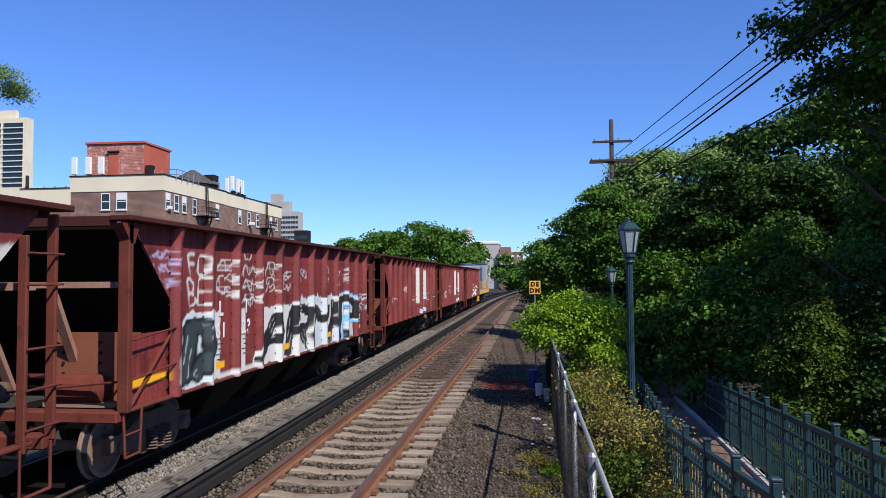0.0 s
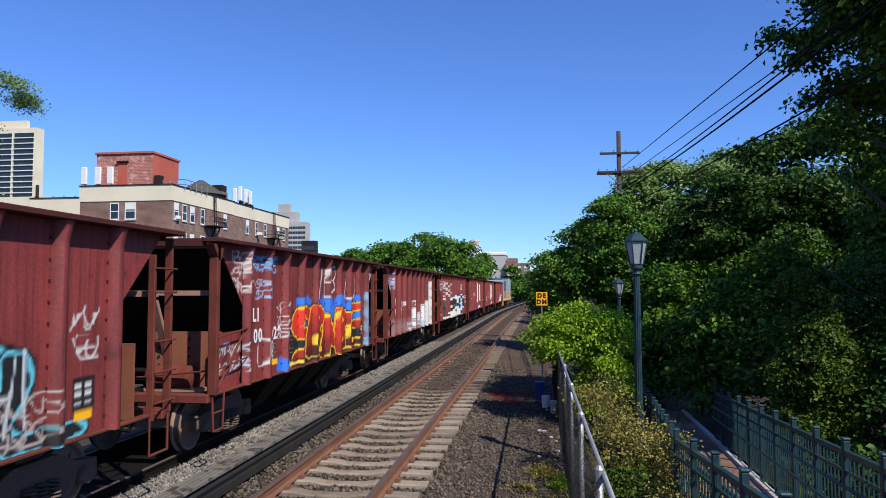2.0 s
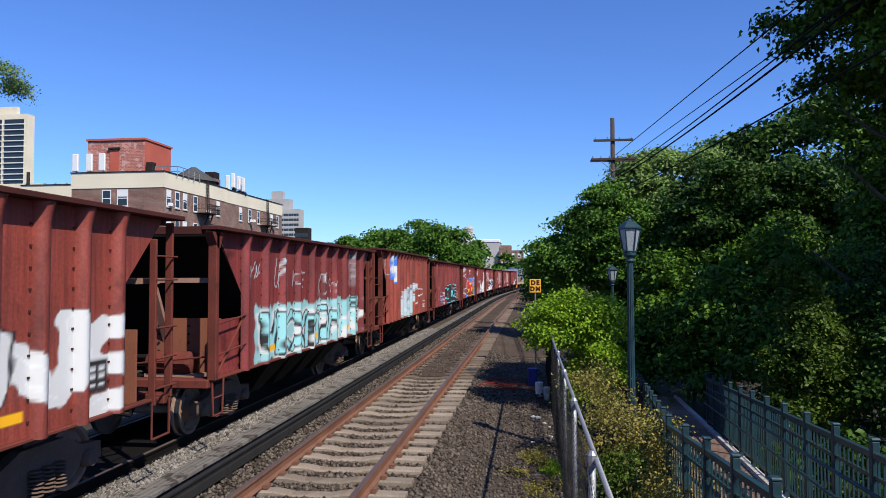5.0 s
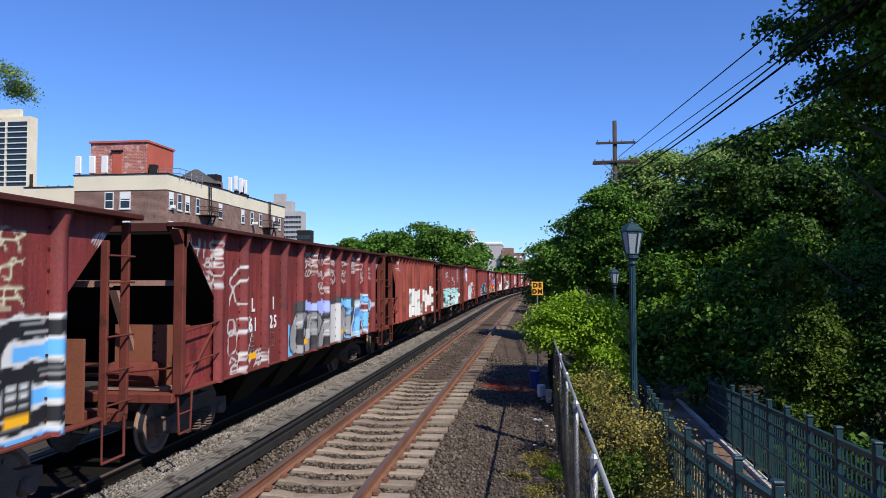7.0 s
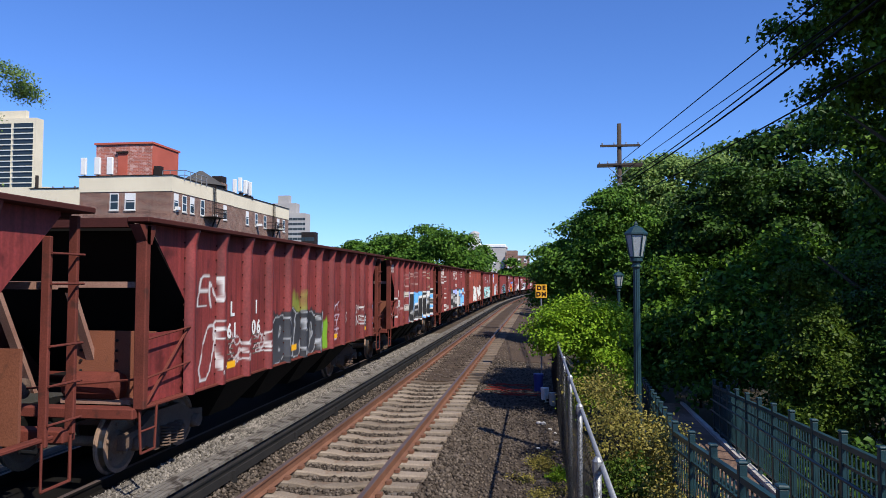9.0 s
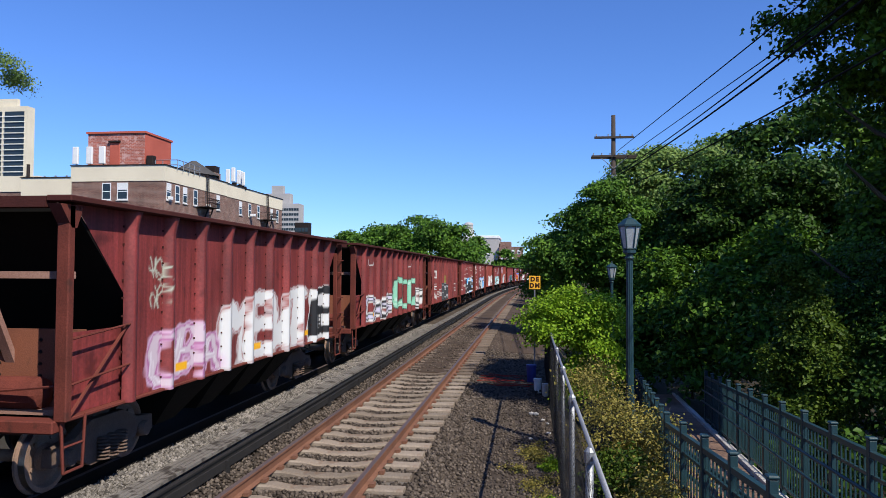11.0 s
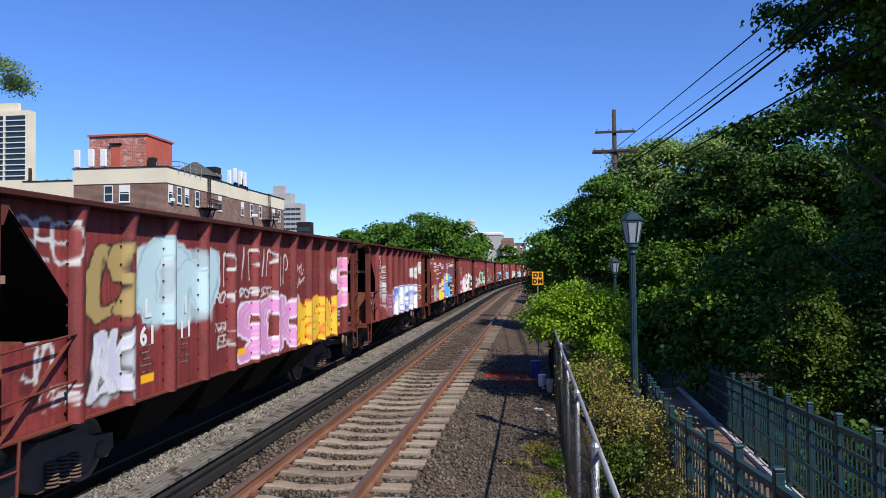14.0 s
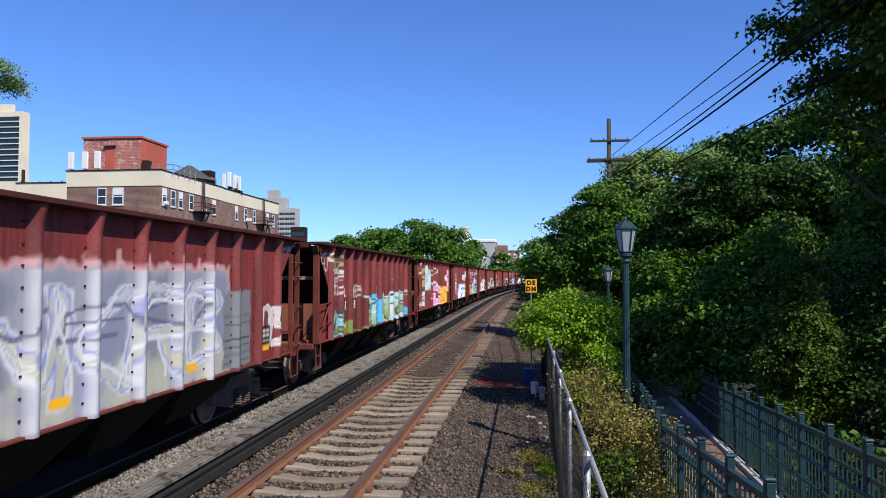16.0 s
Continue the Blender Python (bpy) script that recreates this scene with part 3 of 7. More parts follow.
        u, v = np.clip(y / self.STEP, 0, self.w - 1.001), np.clip((z - 1.05) / self.STEP, 0, self.h - 1.001)
        return self.c[v.astype(int), u.astype(int)]


W_, K_ = (0.60, 0.60, 0.59), (0.010, 0.010, 0.012)
BLUE, SKYB, CYAN = (0.03, 0.16, 0.62), (0.16, 0.45, 0.80), (0.12, 0.50, 0.62)
YEL, RED_, ORA = (0.80, 0.52, 0.03), (0.62, 0.03, 0.015), (0.75, 0.20, 0.02)
PINK, LILAC, GREEN = (0.70, 0.24, 0.50), (0.45, 0.40, 0.62), (0.20, 0.42, 0.03)
GREY_, PALE, AQUA = (0.27, 0.28, 0.30), (0.52, 0.60, 0.64), (0.28, 0.58, 0.60)


def tags(c, L, n, z0=2.3, z1=3.25, colour=W_, lo=0.1, hi=0.95, cover=0.75):
    words = ["KSE", "~N", "*R", "AZ", "SY~", "MO", "UR~", "~~", "EK", "WO*"]
    for i in range(n):
        y = L * (lo + (hi - lo) * (i + c.rng.random() * 0.5) / n)
        h = c.rng.uniform(0.4, 0.75)
        z = c.rng.uniform(z0, max(z0 + 0.02, z1 - h))
        c.tag(words[c.rng.integers(len(words))], y, y + c.rng.uniform(0.5, 0.85), z, z + h, colour, 0.004, 0.95)


def art_green(c, L):
    c.piece("OOO", 0.45 * L, 0.78 * L, 1.2, 2.5, (0.22, 0.50, 0.36), K_, None, fat=0.7, rim=0.03)
    c.piece("ON", 0.80 * L, 0.97 * L, 1.15, 2.0, W_, K_, W_, fat=0.4, rim=0.07)
    c.piece("CAS", 0.12 * L, 0.40 * L, 1.1, 1.9, (0.5, 0.48, 0.6), K_, W_, fat=0.5)
    tags(c, L, 5, 2.4, 3.2)


def art_hpmk(c, L):
    c.block(0.35, 1.2, 1.3, 1.42, (0.85, 0.42, 0.01))
    c.block(1.68, 2.83, 1.07, 2.23, W_, ragged=0.05)
    c.piece("D", 1.70, 2.49, 1.15, 2.11, (0.03, 0.045, 0.05), K_, halo=PALE, fat=0.9)
    c.block(3.41, 3.89, 1.07, 2.20, W_)
    c.block(2.80, 4.57, 1.07, 1.17, W_, soft=0.05)
    c.block(4.52, 6.66, 1.07, 2.17, W_, ragged=0.06)
    c.block(6.86, 11.46, 1.07, 2.32, (0.5, 0.55, 0.6), ragged=0.08)
    c.piece("ARMK", 4.55, 10.83, 1.07, 2.25, K_, W_, rim=0.07, fat=0.85)
    c.piece("P", 9.98, 11.77, 1.07, 2.39, K_, W_, halo=SKYB, rim=0.06, fat=0.8)
    c.scrawl(0.71, 1.29, 2.57, 3.15, LILAC, 3)
    c.tag("FO", 1.71, 2.31, 2.75, 3.14, W_, 0.05)
    c.tag("BE", 1.71, 2.32, 2.26, 2.81, W_, 0.045)
    c.scrawl(2.71, 3.36, 2.38, 3.06, W_, 3)
    c.tag("W", 3.76, 4.14, 3.02, 3.16, W_, 0.03)
    c.scrawl(3.73, 4.59, 2.20, 2.99, W_, 3)
    c.scrawl(4.82, 5.40, 2.42, 3.10, W_, 2)
    c.scrawl(5.74, 6.21, 2.45, 2.87, W_, 2)
    c.scrawl(6.78, 7.28, 2.64, 2.98, PALE, 1)
    c.scrawl(8.59, 9.05, 2.59, 3.03, W_, 2)
    c.scrawl(9.61, 10.13, 2.52, 2.95, W_, 2)
    c.scrawl(10.52, 11.00, 2.51, 3.04, W_, 2)
    c.scrawl(12.24, 13.42, 1.73, 2.26, PALE, 2)


def art_bubbles(c, L):
    c.scrawl(0.62, 1.66, 2.63, 3.29, (0.40, 0.48, 0.70), 4)
    c.piece("8", 4.80, 5.73, 1.07, 2.01, (0.6, 0.62, 0.66), K_, halo=W_, rim=0.03, fat=0.9)
    c.piece("O", 6.69, 7.77, 1.07, 2.04, (0.66, 0.67, 0.7), K_, halo=W_, rim=0.03, fat=0.9)
    c.scrawl(2.77, 3.39, 1.99, 2.26, W_, 1)
    c.scrawl(4.80, 5.49, 1.94, 2.25, W_, 1)
    c.scrawl(5.84, 6.12, 1.52, 1.92, W_, 1)
    c.scrawl(3.76, 4.87, 1.07, 1.41, PALE, 2)
    c.block(8.41, 8.74, 1.07, 2.16, W_, cover=0.85, soft=0.05, ragged=0.05)
    c.block(9.31, 9.75, 1.07, 3.06, W_, cover=0.85, soft=0.05, ragged=0.05)
    c.block(10.33, 10.97, 1.17, 3.05, W_, cover=0.85, soft=0.05, ragged=0.05)
    c.scrawl(9.39, 10.34, 1.73, 2.23, W_, 2)
    c.block(7.38, 8.42, 1.07, 1.37, (0.3, 0.45, 0.65), cover=0.8, soft=0.1, ragged=0.1)
    c.scrawl(8.78, 9.38, 2.82, 3.08, W_, 1)
    c.block(0.02, 9.20, 1.07, 1.55, (0.45, 0.45, 0.48), cover=0.2, soft=0.2, ragged=0.1)


def art_fire(c, L):
    c.block(3.86, 9.29, 1.66, 2.45, BLUE, soft=0.05, ragged=0.14)
    c.block(3.31, 9.62, 1.07, 1.86, K_, soft=0.05, ragged=0.1)
    c.block(2.91, 3.34, 1.07, 1.34, BLUE, soft=0.05, ragged=0.1)
    c.piece("SBNBE", 3.78, 9.15, 1.07, 2.35, RED_, YEL, halo=K_, second=(0.05, 0.006, 0.004), rim=0.04, fat=0.72)
    c.piece("L", 3.25, 4.14, 1.07, 1.58, YEL, K_, fat=0.7)
    c.scrawl(0.72, 1.60, 2.63, 3.37, W_, 3)
    c.scrawl(1.69, 2.79, 3.01, 3.33, SKYB, 3)
    c.scrawl(1.76, 2.42, 2.50, 2.90, (0.35, 0.42, 0.6), 2)
    c.scrawl(2.88, 3.58, 1.69, 2.45, W_, 3)
    c.tag("OO", 1.85, 2.66, 1.20, 1.86, W_, 0.03)
    c.tag("IEB", 5.36, 6.93, 2.41, 3.32, W_, 0.06)
    c.tag("UJ", 7.71, 8.75, 2.37, 3.19, PALE, 0.04)
    c.block(9.82, 10.35, 1.07, 2.48, (0.16, 0.3, 0.42), cover=0.8, soft=0.08, ragged=0.1)
    c.scrawl(9.81, 10.43, 1.07, 2.93, SKYB, 3)
    c.scrawl(10.83, 11.29, 2.90, 3.25, W_, 1)
    c.scrawl(0.04, 1.43, 1.26, 1.82, PALE, 2)
    c.tag("VEEO", L - 1.3, L - 0.5, 2.95, 3.35, W_, 0.05)
    c.tag("OT", L - 1.1, L - 0.7, 2.5, 2.9, W_, 0.04)


def art_cyan(c, L):
    c.piece("ACTUSE", 4.97, 10.38, 1.07, 2.23, K_, CYAN, halo=K_, rim=0.045, fat=0.72)
    c.piece("L", 10.59, 11.89, 1.07, 2.15, K_, CYAN, halo=K_, rim=0.04, fat=0.8)
    c.tag("9520", -0.40, 1.06, 1.67, 2.13, PALE, 0.06)
    c.tag("3XK", -0.24, 1.08, 1.33, 1.86, (0.5, 0.6, 0.75), 0.06)
    c.scrawl(1.76, 2.51, 1.33, 2.15, (0.30, 0.05, 0.06), 3)
    c.scrawl(2.84, 3.55, 1.07, 1.84, (0.3, 0.42, 0.7), 4)
    c.scrawl(3.80, 4.56, 1.07, 1.83, (0.55, 0.42, 0.5), 4)
    c.scrawl(11.66, 12.07, 1.90, 2.55, W_, 2)
    c.scrawl(12.52, 13.12, 1.22, 2.12, PALE, 2)
    c.tag("SHI", L - 3.5, L - 2.6, 1.2, 2.2, PALE, 0.03)
    c.scrawl(L - 3.3, L - 2.2, 1.1, 1.7, (0.45, 0.38, 0.36), 2)


def art_gue(c, L):
    c.block(1.89, 2.64, 2.62, 3.40, BLUE, ragged=0.05)
    c.block(1.92, 2.53, 2.70, 3.40, W_, ragged=0.04)
    c.block(2.56, 3.20, 2.44, 3.08, BLUE, ragged=0.06)
    c.block(2.56, 3.16, 2.51, 3.07, W_, ragged=0.04)
    c.piece("AUF", 3.85, 7.04, 1.07, 2.33, (0.46, 0.46, 0.52), (0.10, 0.14, 0.17), halo=(0.50, 0.62, 0.64), second=(0.36, 0.50, 0.54), rim=0.03, fat=0.9)
    c.tag("RL", 7.48, 10.02, 1.44, 2.32, W_, 0.05)
    c.tag("IY", 7.62, 9.84, 1.07, 1.71, W_, 0.04)
    c.tag("SI", 3.32, 4.17, 1.07, 2.33, W_, 0.03)
    c.tag("8S", 0.93, 1.51, 2.50, 3.40, W_, 0.035)
    c.scrawl(11.93, 12.58, 1.43, 2.01, W_, 1)


def art_wild(c, L):
    c.block(L - 9.2, L - 1.5, 1.08, 2.12, AQUA, 0.85, 0.1, 0.14)
    c.piece("WKXMZN", L - 9.0, L - 3.6, 1.1, 2.05, AQUA, K_, W_, fat=0.5, rim=0.05)
    c.piece("NV", L - 3.4, L - 1.6, 1.1, 1.75, AQUA, W_, W_, fat=0.6, rim=0.05)
    c.scrawl(8.62, 9.72, 1.72, 2.21, K_, 2)
    c.scrawl(8.60, 9.03, 2.97, 3.28, GREY_, 2)
    c.scrawl(8.74, 9.04, 2.64, 2.92, GREY_, 2)
    c.block(L - 2.6, L - 2.1, 2.5, 3.3, GREY_, 0.35, 0.2, 0.15)
    tags(c, L, 5, 2.2, 3.2, PALE, 0.1, 0.7)


def art_hit(c, L):
    c.piece("IHINS", 2.95, 11.13, 1.07, 2.31, W_, W_, rim=0.02, fat=0.95)
    c.piece("HIN", 4.06, 8.33, 1.07, 2.22, W_, K_, rim=0.03, fat=0.8)
    c.scrawl(1.25, 1.85, 2.84, 3.40, W_, 2)
    c.scrawl(2.33, 2.97, 1.27, 2.16, (0.1, 0.02, 0.02), 2)


def art_grey(c, L):
    c.block(4.50, 5.03, 1.07, 1.73, SKYB, ragged=0.05)
    c.block(4.96, 10.24, 1.07, 2.22, (0.05, 0.05, 0.055), ragged=0.1)
    c.block(8.73, 9.64, 1.13, 2.14, SKYB, ragged=0.06)
    c.block(5.81, 7.58, 1.84, 2.19, (0.35, 0.42, 0.8), ragged=0.08)
    c.piece("GRADK", 4.96, 9.79, 1.07, 2.02, (0.20, 0.20, 0.205), (0.015, 0.015, 0.016), second=(0.30, 0.30, 0.31), rim=0.06, fat=0.85)
    c.block(6.44, 6.74, 1.07, 1.28, (0.5, 0.5, 0.5))
    c.block(7.75, 8.56, 1.08, 2.06, (0.5, 0.5, 0.5))
    c.block(5.82, 6.10, 1.36, 1.58, (0.5, 0.5, 0.5))
    c.piece("R", 10.21, 11.80, 1.07, 2.32, SKYB, (0.06, 0.14, 0.4), halo=PALE, fat=0.5)
    c.scrawl(5.74, 6.55, 2.75, 3.32, W_, 3)
    c.scrawl(6.74, 7.30, 2.31, 3.33, W_, 3)
    c.scrawl(7.64, 8.07, 2.53, 3.18, W_, 3)
    c.scrawl(8.52, 9.12, 2.52, 3.17, W_, 3)
    c.scrawl(9.67, 10.20, 2.84, 3.34, W_, 3)
    c.scrawl(10.51, 11.09, 2.54, 3.15, W_, 3)
    c.scrawl(12.61, 13.32, 2.59, 3.20, W_, 3)
    c.scrawl(11.59, 12.05, 2.66, 3.07, W_, 3)
    c.tag("8", 1.67, 2.42, 2.05, 3.14, W_, 0.045)
    c.tag("OOO", 1.70, 2.67, 1.73, 2.06, W_, 0.03)
    c.tag("COO", 1.72, 2.74, 1.33, 1.87, W_, 0.03)
    c.scrawl(1.81, 2.64, 1.07, 1.42, W_, 2)
    c.scrawl(2.88, 3.59, 1.07, 1.41, W_, 2)
    c.scrawl(4.23, 4.61, 2.07, 2.30, (0.05, 0.02, 0.02), 1)
    c.tag("HIS", 0.39, 1.31, 3.01, 3.33, W_, 0.05)
    c.scrawl(0.85, 1.32, 2.54, 3.05, W_, 3)
    c.tag("S5", 12.53, 13.23, 1.39, 2.15, PALE, 0.04)
    c.scrawl(9.71, 11.03, 1.07, 1.22, PALE, 2)


def art_lance(c, L):
    c.block(3.76, 10.93, 1.07, 2.24, (0.12, 0.40, 0.78), ragged=0.08)
    c.block(3.43, 3.87, 1.07, 1.35, (0.12, 0.40, 0.78), ragged=0.06)
    c.piece("LANCE", 4.28, 9.82, 1.07, 2.28, K_, W_, rim=0.075, fat=0.8)
    c.piece("O", 2.74, 3.85, 1.61, 2.31, (0.45, 0.42, 0.38), K_, halo=W_, fat=0.8, rim=0.03)
    c.block(3.74, 4.04, 1.62, 2.16, (0.12, 0.42, 0.22), soft=0.06, ragged=0.04)
    c.block(3.89, 4.19, 1.99, 2.26, (0.45, 0.2, 0.5), soft=0.06, ragged=0.05)
    c.tag("88", 0.54, 1.14, 2.91, 3.32, W_, 0.055)
    c.tag("33", 0.41, 1.39, 1.35, 2.20, W_, 0.07)
    c.tag("8", 2.72, 3.55, 2.33, 3.08, (0.42, 0.28, 0.26), 0.04)
    c.tag("8", 3.70, 4.66, 2.39, 3.16, (0.42, 0.28, 0.26), 0.04)
    c.tag("8", 4.78, 5.65, 2.38, 3.15, (0.42, 0.28, 0.26), 0.04)
    c.tag("8", 6.65, 7.64, 2.35, 3.16, (0.42, 0.28, 0.26), 0.04)
    c.scrawl(7.62, 8.20, 2.34, 3.13, (0.62, 0.60, 0.42), 3)
    c.scrawl(8.65, 9.24, 2.37, 3.23, (0.62, 0.60, 0.42), 3)
    c.scrawl(10.40, 11.11, 2.86, 3.26, W_, 2)
    c.scrawl(1.73, 2.20, 2.40, 2.96, (0.06, 0.02, 0.02), 2)
    c.tag("X8", 1.79, 2.28, 1.42, 1.76, (0.45, 0.25, 0.24), 0.03)
    c.scrawl(10.01, 10.75, 1.32, 1.60, W_, 1)


def art_birdi(c, L):
    c.block(4.42, 4.92, 1.07, 1.69, GREEN, soft=0.12, ragged=0.12)
    c.block(7.70, 8.21, 1.08, 1.77, GREEN, soft=0.12, ragged=0.1)
    c.block(5.70, 6.29, 1.95, 2.38, (0.25, 0.4, 0.05), cover=0.5, soft=0.15, ragged=0.1)
    c.block(4.80, 7.85, 1.07, 2.02, (0.03, 0.03, 0.035), ragged=0.1)
    c.piece("BIRDI", 4.76, 7.92, 1.07, 2.07, (0.020, 0.021, 0.026), (0.40, 0.41, 0.43), halo=K_, second=(0.05, 0.052, 0.062), rim=0.025, fat=1.0)
    c.tag("EN", 1.61, 2.30, 2.25, 2.86, W_, 0.05)
    c.tag("OC", 1.71, 2.63, 1.07, 2.13, W_, 0.03)
    c.tag("ES", 2.12, 2.63, 1.75, 2.12, W_, 0.03)
    c.scrawl(2.83, 3.41, 1.28, 1.83, W_, 2)
    c.scrawl(3.80, 4.39, 1.38, 1.80, W_, 2)
    c.scrawl(8.56, 9.20, 1.19, 2.23, (0.6, 0.5, 0.6), 3)
    c.scrawl(9.47, 10.00, 1.45, 1.99, W_, 1)
    c.scrawl(10.54, 11.49, 1.44, 2.07, W_, 2)
    c.tag("E", 11.54, 11.92, 2.21, 2.60, K_, 0.03)
    c.scrawl(12.49, 13.33, 1.33, 2.34, SKYB, 3)
    c.scrawl(11.48, 12.04, 1.20, 1.69, W_, 1)


def art_white(c, L):
    c.piece("MEWT", 4.14, 8.27, 1.07, 2.36, W_, (0.3, 0.08, 0.07), halo=(0.55, 0.5, 0.5), rim=0.025, fat=0.9)
    c.block(8.71, 11.78, 1.07, 2.30, W_, ragged=0.08)
    c.piece("ES", 8.81, 11.78, 1.07, 2.33, K_, W_, fat=0.7, rim=0.04)
    c.piece("OBA", 1.87, 4.00, 1.07, 1.92, (0.55, 0.45, 0.5), (0.35, 0.1, 0.25), halo=(0.6, 0.4, 0.55), fat=0.5, rim=0.03)
    c.block(12.54, 13.86, 1.07, 1.88, W_, ragged=0.08)
    c.scrawl(1.84, 2.20, 2.13, 2.95, (0.45, 0.5, 0.4), 2)
    c.block(3.87, 8.86, 1.07, 1.07, W_, cover=0.6, soft=0.08, ragged=0.1)


def art_dysc(c, L):
    c.block(1.74, 2.73, 1.07, 1.66, (0.3, 0.32, 0.34), soft=0.1, ragged=0.1)
    c.piece("A", 1.74, 2.66, 1.07, 2.07, (0.10, 0.11, 0.12), (0.2, 0.22, 0.24), second=(0.35, 0.36, 0.38), fat=1.0)
    c.piece("W", 2.66, 3.74, 1.07, 2.00, (0.12, 0.12, 0.13), (0.3, 0.3, 0.32), second=(0.36, 0.36, 0.38), fat=0.8)
    c.block(3.82, 4.40, 1.11, 2.18, (0.10, 0.02, 0.012), ragged=0.05)
    c.block(4.28, 8.70, 1.07, 2.16, K_, ragged=0.08)
    c.piece("D", 4.24, 5.45, 1.07, 2.18, YEL, K_, halo=W_, fat=1.0, rim=0.05)
    c.piece("I", 5.31, 5.88, 1.07, 2.24, (0.28, 0.25, 0.60), W_, fat=1.3)
    c.piece("Y", 5.69, 6.77, 1.07, 2.42, (0.30, 0.26, 0.62), K_, halo=W_, fat=0.9, rim=0.04)
    c.piece("S", 6.40, 7.23, 1.07, 2.44, (0.62, 0.70, 0.12), K_, halo=W_, fat=1.1, rim=0.04)
    c.piece("C", 7.12, 8.71, 1.07, 2.39, (0.03, 0.28, 0.72), K_, halo=W_, second=(0.12, 0.45, 0.8), fat=1.1, rim=0.05)
    c.block(7.85, 9.06, 1.07, 1.68, (0.08, 0.42, 0.85), ragged=0.05)
    c.piece("OB", 8.58, 9.67, 2.12, 3.04, (0.55, 0.53, 0.57), (0.06, 0.05, 0.1), halo=(0.1, 0.05, 0.1), fat=0.9)
    c.block(8.71, 9.28, 1.22, 1.92, K_, ragged=0.04)
    c.tag("*", 8.71, 9.28, 1.26, 1.88, W_, 0.05)
    c.scrawl(9.75, 10.90, 1.08, 1.85, (0.65, 0.55, 0.35), 3)
    c.scrawl(9.61, 10.44, 2.75, 3.34, (0.7, 0.65, 0.5), 2)
    c.scrawl(1.63, 2.50, 2.57, 3.06, W_, 3)
    c.tag("BEEK", 2.69, 3.42, 2.65, 2.96, (0.52, 0.48, 0.6), 0.035)
    c.tag("BEEK", 3.70, 4.44, 2.72, 3.06, (0.52, 0.48, 0.6), 0.035)
    c.tag("BEEK", 4.78, 5.31, 2.71, 3.01, (0.52, 0.48, 0.6), 0.035)
    c.tag("BEEK", 6.67, 7.24, 2.47, 3.08, (0.52, 0.48, 0.6), 0.035)
    c.tag("BEEK", 7.61, 8.24, 2.80, 3.06, (0.52, 0.48, 0.6), 0.035)
    c.tag("O", 2.75, 3.52, 2.18, 2.52, W_, 0.03)
    c.tag("O", 3.70, 4.44, 2.23, 2.55, W_, 0.02)
    c.tag("OFF", 7.91, 8.50, 1.11, 1.37, W_, 0.02)
    c.tag("OYX", 0.37, 1.29, 1.17, 2.14, (0.55, 0.38, 0.10), 0.06)
    c.tag("86", 0.57, 1.26, 2.79, 3.33, W_, 0.03)


def art_cow(c, L):
    c.block(4.51, 8.83, 1.07, 1.37, (0.55, 0.58, 0.64), soft=0.06, ragged=0.08)
    c.block(4.47, 8.77, 1.07, 2.02, (0.10, 0.18, 0.55), ragged=0.1, cover=0.9)
    c.piece("HSFOR", 4.47, 8.83, 1.07, 2.08, (0.60, 0.66, 0.74), (0.05, 0.12, 0.5), halo=W_, second=(0.72, 0.74, 0.76), rim=0.045, fat=0.9)
    c.piece("C", 7.65, 8.21, 2.26, 2.98, (0.45, 0.42, 0.40), W_, rim=0.05, fat=0.5)
    c.piece("O", 8.65, 9.17, 2.27, 3.00, (0.45, 0.42, 0.40), W_, rim=0.05, fat=0.5)
    c.piece("W", 9.66, 10.25, 2.35, 3.01, (0.45, 0.42, 0.40), W_, rim=0.05, fat=0.5)
    c.tag("RS", 1.64, 2.12, 2.87, 3.19, W_, 0.045)
    c.scrawl(1.71, 2.57, 2.18, 2.87, W_, 4)
    c.scrawl(1.76, 2.52, 1.81, 2.20, PALE, 3)
    c.scrawl(1.77, 2.44, 1.36, 1.84, (0.5, 0.4, 0.42), 2)
    c.block(2.79, 3.45, 1.07, 1.88, (0.28, 0.08, 0.16), cover=0.7, soft=0.12, ragged=0.1)
    c.scrawl(2.85, 3.42, 1.16, 1.86, (0.45, 0.3, 0.4), 2)
    c.scrawl(3.87, 4.39, 1.56, 1.95, W_, 2)
    c.scrawl(8.77, 9.24, 1.74, 2.19, W_, 2)
    c.scrawl(9.45, 10.32, 1.37, 2.05, (0.55, 0.5, 0.3), 2)
    c.tag("TKI", 0.38, 1.26, 1.52, 2.17, W_, 0.07)


